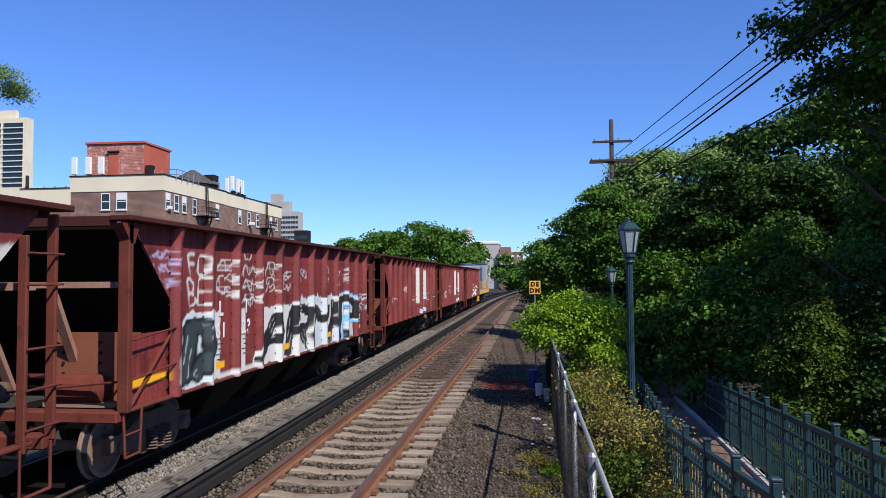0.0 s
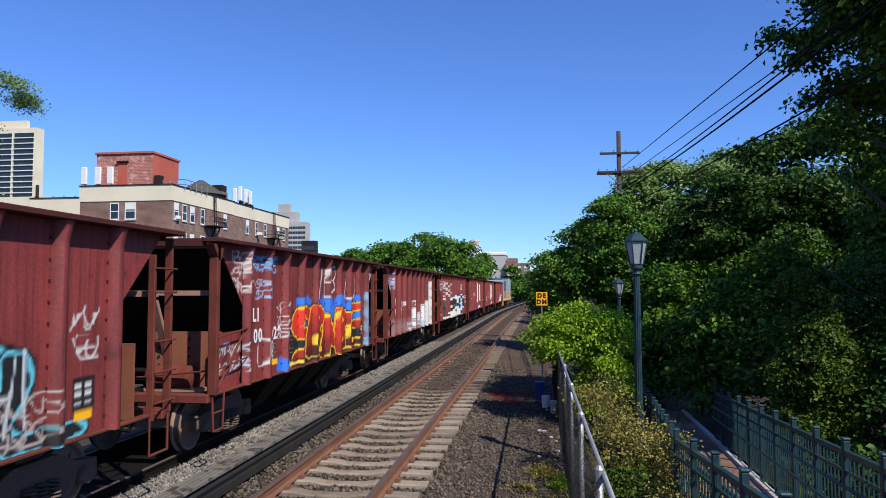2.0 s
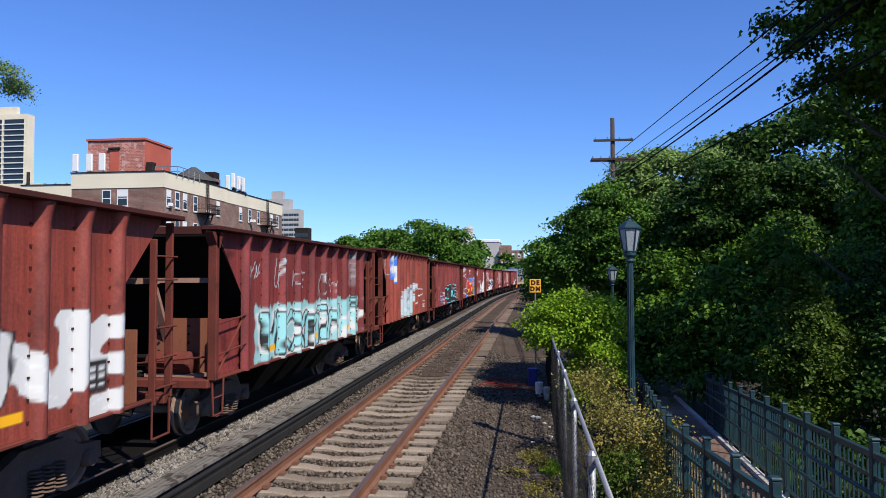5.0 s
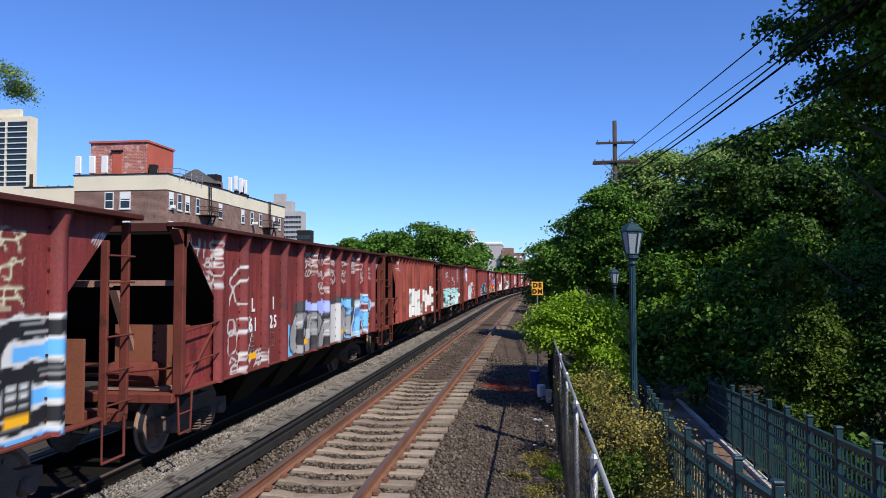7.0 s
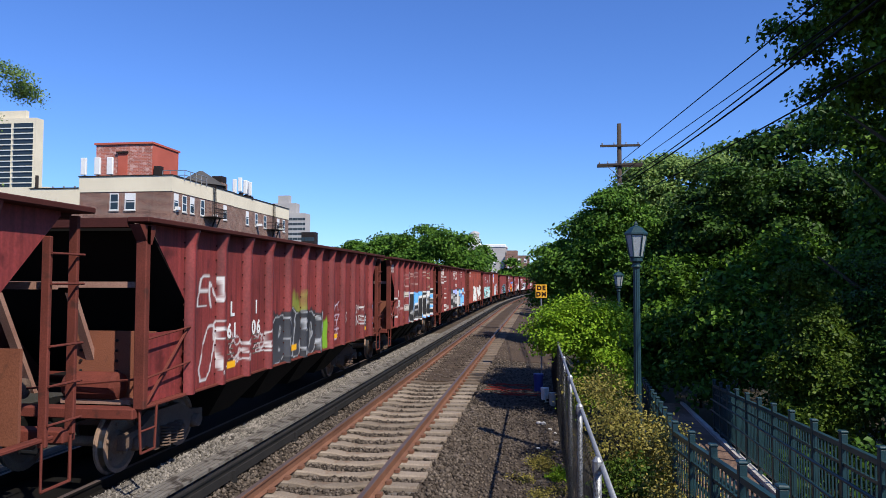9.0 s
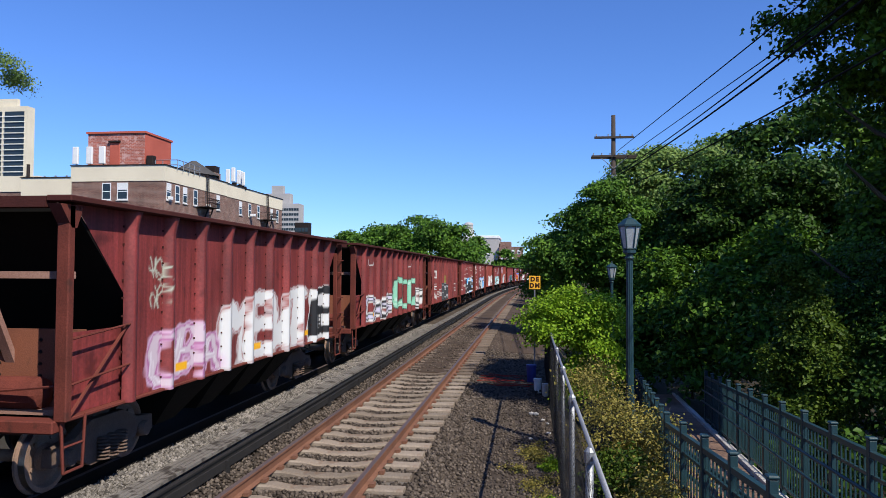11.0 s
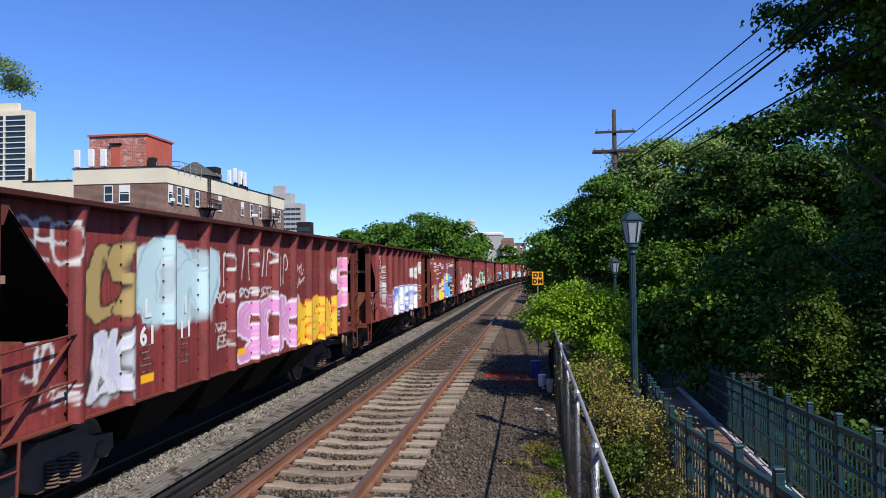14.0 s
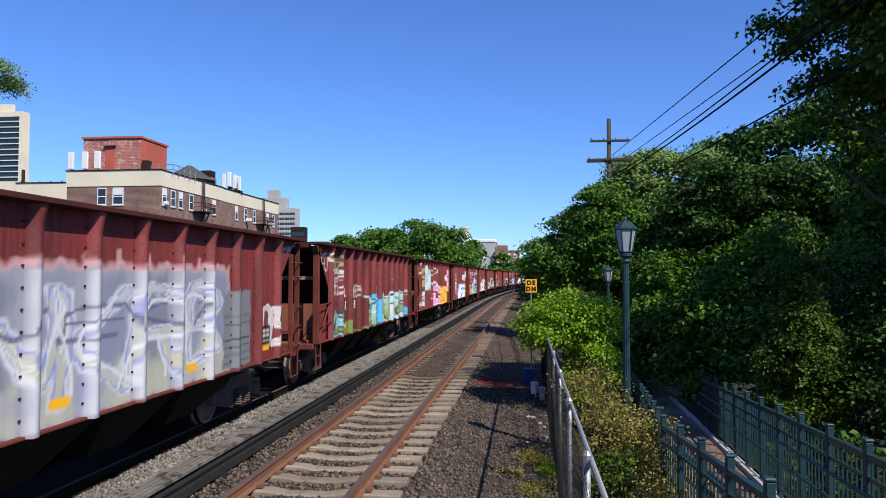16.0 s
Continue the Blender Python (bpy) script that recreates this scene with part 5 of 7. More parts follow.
    part("brake_cylinder", lathe([(0.12, 0.0), (0.14, 0.04), (0.14, 0.3), (0.06, 0.34)], 12, axis='x', at=(-0.5, 0.3, SILL + 0.16)), M["truck"], car)
    part("brake_rod", tube((-0.2, 0.3, SILL + 0.16), (1.5, 0.14, SILL + 0.34), 0.016, seg=6), M["car_end"], car)
    hose = tube((0.5, -0.1, 0.9), (0.45, -0.3, 0.55), 0.03, seg=6)
    tube((0.45, -0.3, 0.55), (0.4, -0.52, 0.62), 0.03, seg=6, bm=hose)
    part("air_hose", hose, M["black"], car)
    # centre sill and hopper chutes, near black for the shade under the car
    part("centre_sill", box(-0.25, 0.25, 0.0, L, 0.72, 1.02), M["shade_grime"], car)
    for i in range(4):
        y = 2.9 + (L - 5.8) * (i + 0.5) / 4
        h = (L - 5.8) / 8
        part("hopper_chute", hexa(bmesh.new(), [(-0.9, y - h * 0.45, 0.32), (0.9, y - h * 0.45, 0.32), (0.9, y + h * 0.45, 0.32), (-0.9, y + h * 0.45, 0.32), (-HALF + 0.02, y - h, SILL), (HALF - 0.05, y - h, SILL), (HALF - 0.05, y + h, SILL), (-HALF + 0.02, y + h, SILL)]), M["shade_grime"], car)
    part("floor_sheet", box(-HALF + 0.02, HALF - 0.02, first, last, SILL - 0.05, SILL + 0.02), M["shade_grime"], car)
    wheels = []
    add_truck(car, 1.80, wheels)
    add_truck(car, L - 1.80, wheels)
    # reporting marks: in one panel, or spread over two
    if number:
        mid = [(posts[i] + posts[i + 1]) / 2 for i in range(n - 1)]
        h = len(number) // 2
        if number[0] == "=":
            marks = [(0, 2.24, "LI"), (0, 1.87, number[1:])]
        elif number[0] == "+":
            marks = [(0, 2.24, "LI"), (0, 1.86, number[1:h + 1]), (1, 1.86, number[h + 1:])]
        else:
            marks = [(1, 2.23, "L"), (2, 2.23, "I"), (1, 1.87, number[:h]), (2, 1.87, number[h:])]
        for i, z, text in marks:
            if text:
                lettering(text, 0.33, HALF + 0.012, mid[i], z, car, M["white"], "car_number" if text[0].isdigit() else "reporting_mark")
        bars = bmesh.new()
        for i in range(2):
            for q in range(5):
                w = 0.17 - 0.04 * (q % 3)
                box(HALF + 0.004, HALF + 0.006, mid[1 + i] - w, mid[1 + i] + w * 0.7, 1.74 - q * 0.085, 1.76 - q * 0.085, bars)
        part("capacity_stencil", bars, M["board"], car)
    if pitch < 1:
        # the taller cars carry a slim outer upright and irons at the rear platform
        part("corner_post", box(HALF - 0.02, HALF + 0.07, -0.93, -0.85, SILL - 0.1, TOP - 0.09, bevel=0.01), M["car_end"], car)
        part("top_chord", box(HALF - 0.1, HALF + 0.16, -0.95, -0.125, TOP - 0.085, TOP - 0.005, bevel=0.01), M["chord"], car)
        part("end_sill", box(-HALF, HALF + 0.02, -0.95, -0.105, SILL - 0.14, SILL - 0.02, bevel=0.01), M["car_end"], car)
        for z in (1.4, 2.0, 2.45):
            part("grab_iron", tube((HALF + 0.08, -0.92, z), (HALF + 0.08, 0.0, z), 0.014, seg=6), M["car_end"], car)
    CARS.append((car, start, wheels))
    return car


def build_loco(start, length):
    car = thing("locomotive", "grey and blue diesel locomotive with yellow stripes", "locomotive", pose(FAR, start, 0))
    L = length - 1.0
    part("underframe", box(-1.5, 1.5, 0, L, 1.0, 1.35, bevel=0.03), M["loco"], car)
    part("hood", box(-0.95, 0.95, 0.9, L - 3.4, 1.35, 3.95, bevel=0.12), M["loco_blue"], car)
    part("cab", box(-1.5, 1.5, L - 3.4, L - 0.8, 1.35, 4.2, bevel=0.15), M["loco"], car)
    part("cab_roof", box(-1.4, 1.4, L - 3.4, L - 0.7, 4.2, 4.35, bevel=0.06), M["loco_blue"], car)
    part("cab_window", box(1.495, 1.52, L - 2.8, L - 1.4, 3.0, 3.7, bevel=0.01), M["glass"], car)
    part("rear_cab", box(-1.5, 1.5, 0.5, 1.6, 1.35, 3.9, bevel=0.1), M["loco"], car)
    part("stripe", box(1.503, 1.515, 0.1, L - 0.2, 1.05, 1.28), M["yellow"], car, "yellow side stripe")
    part("step_stripe", box(1.35, 1.53, 0.0, 0.35, 0.45, 0.98), M["yellow"], car)
    part("fuel_tank", box(-1.3, 1.3, L * 0.38, L * 0.62, 0.35, 1.0, bevel=0.1), M["shade_grime"], car)
    for y in ys(0.6, L - 0.6, 1.4):
        part("handrail_post", tube((1.46, y, 1.35), (1.46, y, 2.35), 0.02, seg=6), M["yellow"], car)
    part("handrail", tube((1.46, 0.6, 2.35), (1.46, L - 3.5, 2.35), 0.02, seg=6), M["yellow"], car)
    for y in ys(3, L - 5, 2.2):
        part("fan_housing", lathe([(0.5, 3.95), (0.5, 4.15), (0.42, 4.2), (0.1, 4.2)], 14, at=(0, y, 0)), M["loco_blue"], car)
    wheels = []
    add_truck(car, 2.6, wheels)
    add_truck(car, L - 2.6, wheels)
    CARS.append((car, start, wheels))


R_ = "rust-red steel hopper car with "
TRAIN = [
    (54.00, 15.20, "", art_tail, R_ + "small white tags", "car"),
    (38.80, 15.20, "", art_streaks, R_ + "white streaks and blue tags", "car"),
    (23.60, 15.20, "", art_streaks, R_ + "white streaks and a blue tag", "car"),
    (8.28, 15.32, "6123", art_hpmk, R_ + "black and white block letters", "car"),
    (-4.10, 12.38, "+6149", art_bubbles, R_ + "grey bubble letters and white drips", "car"),
    (-16.57, 12.47, "+100029", art_fire, R_ + "a red, yellow and blue graffiti piece", "car"),
    (-31.53, 14.96, "6120", art_cyan, R_ + "cyan-edged black graffiti letters", "car"),
    (-44.17, 12.64, "6151", art_gue, "faded orange-red steel hopper car with pale lilac graffiti", "car_orange", 3.65, 0.68),
    (-56.59, 12.42, "", art_wild, R_ + "aqua and black wild lettering", "car"),
    (-69.41, 12.82, "", art_hit, R_ + "solid white block letters", "car_orange", 3.58, 0.68),
    (-84.28, 14.87, "6125", art_grey, R_ + "grey block letters on light blue", "car"),
    (-96.62, 12.35, "=6150", art_lance, R_ + "big black letters on sky blue", "car"),
    (-111.68, 15.06, "6106", art_birdi, R_ + "grey letters in a green cloud", "car"),
    (-126.66, 14.98, "", art_green, R_ + "green bubbles and black letters", "car"),
    (-139.15, 12.49, "", art_white, R_ + "ragged white letters", "car"),
    (-151.62, 12.47, "+", art_dysc, R_ + "yellow, purple and blue letters", "car"),
    (-163.96, 12.34, "6148", art_cow, R_ + "white and blue letters", "car"),
    (-179.02, 15.05, "6111", art_pink, R_ + "pink and yellow bubble letters", "car"),
    (-194.11, 15.09, "6108", art_aqua, R_ + "aqua and olive graffiti letters", "car"),
    (-209.21, 15.10, "", art_silver, R_ + "a tall silver-lilac painted block", "car"),
    (-221.81, 12.60, "", art_tail, R_ + "white tags", "car"),
]
build_loco(69.2, 17.5)
for row in TRAIN:
    build_car(*row)


# ---- trees and shrubs ----
def leaves_mesh(name, centres, outward, size, rng, long=1.6):
    """Small bent leaves, two faces each, at the centres."""
    n = len(centres)
    nrm = outward * 0.7 + rng.normal(size=(n, 3)) * 0.55 + np.array((0, 0, 0.35))
    nrm /= np.linalg.norm(nrm, axis=1)[:, None] + 1e-9
    a = np.cross(nrm, rng.normal(size=(n, 3)))
    a /= np.linalg.norm(a, axis=1)[:, None] + 1e-9
    b = np.cross(nrm, a)
    s = size * rng.uniform(0.6, 1.35, n)[:, None]
    fold = nrm * s * 0.18
    v = np.stack([centres - a * s * long / 2, centres + b * s / 2 + fold, centres + a * s * long / 2, centres - b * s / 2 + fold], 1).reshape(-1, 3)
    i = 4 * np.arange(n)[:, None]
    f = np.concatenate([i + np.array([[0, 1, 2]]), i + np.array([[0, 2, 3]])], 0)
    return quads(name, v, f)


def crown_points(blobs, clumps, per, spread, rng, shell=0.72, bough=18):
    """Leaf places in three steps: big masses, lobes on their shells, clumps of leaves on the lobes' upper sides."""
    c, o = [], []
    w = np.array([b[3] * b[4] * b[5] for b in blobs]) ** (2 / 3)
    m = max(8, clumps // bough)
    flat = np.array((1.2, 1.2, 0.55)) if bough > 10 else np.array((1.1, 1.1, 0.8))
    lobes = []
    for k in rng.choice(len(blobs), m, p=w / w.sum()):
        x, y, z, rx, ry, rz = blobs[k]
        d = rng.normal(size=3)
        d /= np.linalg.norm(d)
        if d[2] < -0.6:
            d[2] *= -0.6
        lump = 1 + 0.25 * noise.noise(Vector(d * 2.3 + np.array((x, y, z))))
        r = (shell * 0.8 + (0.92 - shell * 0.8) * rng.random() ** 0.7) * lump
        lobes.append((np.array((x, y, z)) + d * r * np.array((rx, ry, rz)), d, (0.22 + 0.18 * rng.random()) * (rx * ry * rz) ** (1 / 3)))
    for i in range(clumps):
        q, d, r = lobes[i % m]
        e = rng.normal(size=3) + d * 0.5 + np.array((0, 0, 0.5))
        e /= np.linalg.norm(e)
        p = q + e * r * flat * (0.7 + 0.4 * rng.random())
        g = rng.normal(size=(per, 3)) * spread * np.array((1.1, 1.1, 0.5))
        g[:, 2] -= 0.12 * (g[:, 0] ** 2 + g[:, 1] ** 2) / max(spread, 1e-3)
        c.append(p + g)
        o.append(np.repeat(e[None], per, 0))
    return np.concatenate(c), np.concatenate(o)


def branchy(bm, start, tip, r, rng, limbs, spread):
    """A tapered trunk from start to tip with limbs that rise outwards."""
    a, b = Vector(start), Vector(tip)
    pts = [a + (b - a) * k / 6 + Vector((rng.normal() * 0.06, rng.normal() * 0.06, 0)) * min(k, 3) for k in range(7)]
    for i in range(6):
        tube(pts[i], pts[i + 1], r * (1 - i / 7.2), r * (1 - (i + 1) / 7.2), 9, bm, cap=i == 5)
    for k in range(limbs):
        u = 0.3 + 0.65 * k / limbs
        p = a + (b - a) * u
        ang = k * 2.4 + rng.normal() * 0.3
        e = p + Vector((math.cos(ang) * spread, math.sin(ang) * spread, spread * (0.45 + 0.4 * rng.random()))) * (1.15 - 0.5 * u)
        m = (p + e) / 2 + Vector((0, 0, -0.08 * spread))
        tube(p, m, r * 0.42 * (1.1 - u * 0.6), r * 0.28 * (1.1 - u * 0.6), 6, bm, cap=False)
        tube(m, e, r * 0.28 * (1.1 - u * 0.6), r * 0.06, 6, bm)
    return bm


def tree(name, label, foot, height, trunk, blobs, clumps, per, size, spread, leaf, seed, limbs=9, shell=0.72, category="tree"):
    rng = np.random.default_rng(seed)
    t = thing(name, label, category, pose(*foot))
    rel = [(b[0] - foot[0], b[1] - foot[1], b[2] - foot[2], *b[3:]) for b in blobs]
    if trunk:
        wide = max(b[3] for b in blobs) * 0.75
        part("trunk", branchy(bmesh.new(), (0, 0, -0.5), (rel[0][0] * 0.6, rel[0][1] * 0.6, height * 0.85), trunk, rng, limbs, wide), M["bark"], t)
    c, o = crown_points(rel, clumps, per, spread, rng, shell, 18 if trunk > 0.2 else 8)
    part("crown" if trunk > 0.09 else "foliage", leaves_mesh("crown", c, o, size, rng), M[leaf], t)
    return t


tree("tree", "tall dark green broadleaf tree beside the ramp", (7.9, 16.3, -1.3), 11, 0.26,
     [(8.8, 16.3, 8.7, 2.8, 2.7, 3.1), (8.6, 13.6, 9.4, 2.7, 2.4, 2.7), (7.7, 15.6, 7.9, 1.4, 1.6, 1.6), (7.8, 14.4, 9.4, 1.2, 1.4, 1.4)], 1750, 56, 0.092, 0.21, "leaf", 3)
tree("tree", "leafy green tree behind the street-side railing", (12.5, 22.5, -1.8), 8, 0.25,
     [(10.6, 22.0, 6.6, 2.6, 2.6, 1.9), (14.0, 21.0, 6.2, 4.0, 3.6, 4.2), (12.0, 23.5, 3.4, 2.2, 2.2, 2.4)], 1100, 52, 0.12, 0.28, "leaf", 6)
tree("tree", "broad green tree at the far end of the ramp", (9.0, 33.0, -1.9), 9, 0.25,
     [(8.6, 32.5, 4.6, 2.8, 3.0, 3.0), (11.0, 31, 4.6, 2.6, 2.6, 3.2), (6.6, 34.0, 3.2, 2.2, 2.4, 2.6)], 1300, 56, 0.12, 0.28, "leaf_dark", 5)
tree("tree", "broad green tree before the utility pole", (3.75, 35.2, -1.9), 6, 0.22,
     [(3.5, 34.9, 4.1, 2.4, 2.4, 2.25), (1.8, 35.6, 3.0, 1.9, 1.9, 2.4), (4.95, 33.4, 3.7, 1.95, 1.95, 2.5), (3.6, 34.5, 5.9, 1.4, 1.5, 1.2)], 1300, 54, 0.10, 0.25, "leaf_mid", 7)
tree("tree", "tall grey-green tree behind the utility pole", (12.0, 58.0, -1.9), 14, 0.3,
     [(12.0, 58.0, 9.9, 4.2, 4.0, 4.6), (9.0, 57.0, 8.2, 3.2, 3.0, 4.2), (15.5, 57, 8.0, 4, 3.5, 4.6)], 1000, 50, 0.19, 0.45, "leaf_pale", 9)
tree("tree", "green tree in the dark thicket", (16.0, 40.0, -1.9), 12, 0.3,
     [(15.5, 40.0, 7.5, 4.5, 4, 4.8), (18, 34, 6, 4.5, 4.5, 5.5), (12.2, 40, 4, 3, 3, 4)], 900, 46, 0.2, 0.45, "leaf_dark", 10)
tree("tree", "dense dark green tree standing over the cables", (10.2, 14.6, -1.3), 10, 0.26,
     [(9.7, 15.3, 9.0, 2.5, 2.2, 3.0), (10.6, 15.3, 7.4, 2.1, 2.0, 2.0), (12.0, 14.6, 6.7, 2.4, 2.4, 3.4)], 1300, 48, 0.092, 0.21, "leaf", 4)
tree("thicket", "dense dark undergrowth beyond the ramp", (6.5, 30.0, -1.9), 4, 0.08,
     [(6.3, 30.0, 1.0, 2.4, 2.2, 2.6), (8.8, 27.0, 1.4, 2.4, 2.2, 3.0), (4.9, 33.0, 0.8, 1.8, 2.2, 2.2), (11.0, 22.0, 1.0, 2.2, 2.5, 2.6), (5.4, 38, 1.5, 2.5, 2.5, 3), (6.2, 25.0, 0.6, 1.6, 1.8, 2.2), (7.8, 22.0, 0.4, 1.6, 1.6, 2.2), (4.6, 29.5, 0.2, 1.3, 1.5, 1.9), (4.0, 29.0, -0.8, 1.2, 1.2, 1.1), (3.0, 31.0, -0.5, 1.4, 1.2, 1.4), (5.6, 24.0, -0.6, 0.9, 1.5, 1.2)], 1500, 44, 0.13, 0.32, "leaf", 11, category="shrub")
tree("thicket", "green shrubs along the curve of the track", (1.8, 62.0, -0.8), 4, 0.08,
     [(1.6, 60.0, 1.4, 1.7, 3.0, 2.4), (2.8, 72.0, 2.2, 2.2, 5.0, 3.4), (4.5, 88.0, 2.4, 2.5, 6.0, 3.6), (7.5, 110, 3, 3.5, 8, 4), (14, 140, 3, 4, 9, 4)], 700, 40, 0.22, 0.5, "leaf", 13, category="shrub")
tree("conifer", "upright yellow-green arborvitae beside the ramp fence", (5.6, 15.6, -1.2), 4.4, 0.07,
     [(5.60, 15.6, 0.2, 0.56, 0.56, 1.2), (5.50, 15.6, 1.3, 0.44, 0.44, 1.1), (5.3, 15.6, 2.35, 0.24, 0.24, 0.9), (5.75, 15.5, 1.9, 0.26, 0.26, 0.8), (5.9, 15.4, 0.8, 0.36, 0.36, 1.0), (5.0, 15.5, 0.9, 0.16, 0.16, 0.35)], 620, 60, 0.055, 0.13, "leaf_yew", 15, shell=0.8)
# shrub and hedge take the green darkened for shade
tree("shrub", "leafy green shrub behind the ramp railing", (7.6, 15.0, -1.3), 3.5, 0.06,
     [(7.6, 15.2, 0.6, 1.1, 1.2, 1.7), (8.2, 16.5, 2.2, 1.5, 1.3, 1.6)], 520, 44, 0.065, 0.2, "leaf_dark", 17, category="shrub")
tree("hedge", "dark low hedge behind the ramp railing", (5.6, 9.5, -1.2), 1.2, 0.05,
     [(5.2, 10.0, -0.6, 0.9, 2.4, 0.9), (6.6, 8.0, -0.3, 1.3, 2.5, 1.2), (5.0, 13.0, -0.9, 0.8, 1.6, 0.8), (8.2, 11.5, 0.0, 1.6, 2.5, 1.8), (7.4, 18.5, -0.6, 1.5, 2.2, 1.2), (9.8, 16.5, -0.2, 1.6, 2.2, 1.6)], 620, 40, 0.085, 0.2, "leaf_dark", 18, category="hedge")
tree("lime_bush", "bright lime-green bush over the chain-link fence", (1.0, 17.2, -0.5), 2.0, 0.05,
     [(0.85, 17.0, 1.62, 0.95, 1.0, 0.68), (1.5, 17.2, 1.45, 0.65, 0.8, 0.8), (0.35, 17.2, 1.45, 0.6, 0.7, 0.5), (1.35, 16.6, 0.7, 0.5, 0.5, 0.8), (1.2, 16.9, 0.1, 0.6, 0.6, 0.6)], 800, 40, 0.048, 0.13, "leaf_lime", 19, category="shrub")
tree("dry_shrub", "straggly straw-coloured shrub round the lamp post", (1.35, 11.2, -0.5), 1.4, 0.025,
     [(1.15, 11.0, 0.35, 0.45, 0.8, 0.8), (1.55, 10.4, 0.0, 0.40, 0.8, 0.65), (1.0, 12.3, 0.75, 0.4, 0.7, 0.6), (1.45, 9.2, -0.25, 0.38, 0.7, 0.55), (1.75, 10.8, 0.2, 0.3, 0.7, 0.6), (1.85, 9.6, 0.05, 0.32, 0.6, 0.6), (1.45, 8.3, -0.1, 0.34, 0.5, 0.6)], 900, 16, 0.030, 0.15, "leaf_dry", 21, limbs=44, shell=0.3, category="shrub")
tree("dry_shrub", "low straw and green shrub under the fence", (1.45, 8.6, -0.5), 0.9, 0.02,
     [(1.38, 8.4, -0.25, 0.34, 0.7, 0.5), (1.2, 9.6, -0.1, 0.35, 0.6, 0.6)], 170, 30, 0.036, 0.11, "leaf_yew", 22, limbs=20, shell=0.3, category="shrub")
tree("weeds", "patch of low weeds in the gravel", (0.05, 10.2, -0.42), 0.2, 0.012,
     [(0.12, 10.2, -0.36, 0.22, 0.9, 0.16), (0.05, 12.0, -0.37, 0.25, 0.8, 0.14), (0.2, 8.8, -0.34, 0.16, 0.7, 0.20), (-0.2, 11.2, -0.38, 0.2, 0.5, 0.1)], 300, 18, 0.022, 0.06, "leaf_dry", 23, shell=0.2, category="weeds")
tree("weeds", "tufts of green weeds by the fence", (0.22, 9.0, -0.42), 0.2, 0.012,
     [(0.25, 9.2, -0.3, 0.12, 0.4, 0.22), (0.28, 11.4, -0.32, 0.1, 0.3, 0.2)], 130, 18, 0.022, 0.05, "leaf_lime", 24, shell=0.2, category="weeds")
# over the train
tree("tree", "sparse grey-green tree beside the apartment block", (-37.5, 42.0, -2), 17, 0.25,
     [(-35.6, 42.0, 16.0, 2.6, 2.2, 2.0), (-35.2, 42.0, 8.6, 2.0, 2.0, 1.3), (-38.6, 42, 12, 2.4, 2.0, 4)], 300, 40, 0.10, 0.34, "leaf_pale", 25)
for k, (x, y, z, r, h, n) in enumerate(((-35.5, 132, 6.2, 4.2, 4.0, 240), (-27.5, 130, 7.2, 5.2, 5.2, 380), (-20.5, 126, 7.8, 5.6, 5.4, 420), (-14.8, 128, 7.0, 4.6, 5.0, 360), (-30.5, 120, 4.5, 4.5, 3.5, 220))):
    tree("tree", "round-headed green street tree beyond the train", (x, y, -2), z + 1, 0.3,
         [(x, y, z, r, r, h), (x + 1.6, y - 1.5, z - 1.5, r * 0.75, r * 0.7, h * 0.8), (x - 1.5, y, z - 2.0, r * 0.8, r * 0.7, h * 0.8)], int(n * 1.3), 34, 0.36, 0.75, "leaf_mid", 30 + k)
for k, (x, y, z, r, h, n) in enumerate(((-19.0, 215, 8.0, 5.0, 5.0, 200), (-7.0, 210, 4.2, 4.0, 4.5, 200), (0.0, 225, 4.0, 4.5, 4.2, 200), (-3.0, 190, 1.5, 3.5, 2.8, 150))):
    tree("tree", "far green tree by the curve of the railway", (x, y, -2), z + 1, 0.3,
         [(x, y, z, r, r, h), (x + 2.0, y, z - 1.5, r * 0.8, r * 0.7, h * 0.7)], n, 30, 0.55, 0.9, "leaf_mid", 40 + k)


# ---- buildings ----
def window_mesh():
    """A double-hung sash, 1 wide and 1.7 high, in the xz plane facing -y."""
    fr = bmesh.new()
    for x0, x1, z0, z1 in ((-0.5, -0.42, 0, 1.7), (0.42, 0.5, 0, 1.7), (-0.42, 0.42, 1.6, 1.7), (-0.42, 0.42, 0, 0.1), (-0.42, 0.42, 0.8, 0.88)):
        box(x0, x1, -0.03, 0.06, z0, z1, fr)
    return (shared("window_frame", fr, M["white"]), shared("pane", box(-0.42, 0.42, -0.012, -0.004, 0.1, 1.6), M["glass"]),
            shared("window_sill", box(-0.56, 0.56, -0.10, 0.05, -0.1, 0.0), M["kerb"]), shared("blind", box(-0.41, 0.41, -0.022, -0.016, 1.0, 1.6), M["white"]))


WIN = window_mesh()


def add_window(parent, x, y, z, rz=0, wide=1.0, blind=False):
    w = part("window", WIN[0], None, parent)
    w.matrix_basis = pose(x, y, z, 0, 0, rz) @ Matrix.Diagonal((wide, 1, 1, 1))
    for name, me in (("pane", WIN[1]), ("window_sill", WIN[2])) + ((("blind", WIN[3]),) if blind else ()):
        part(name, me, None, w)


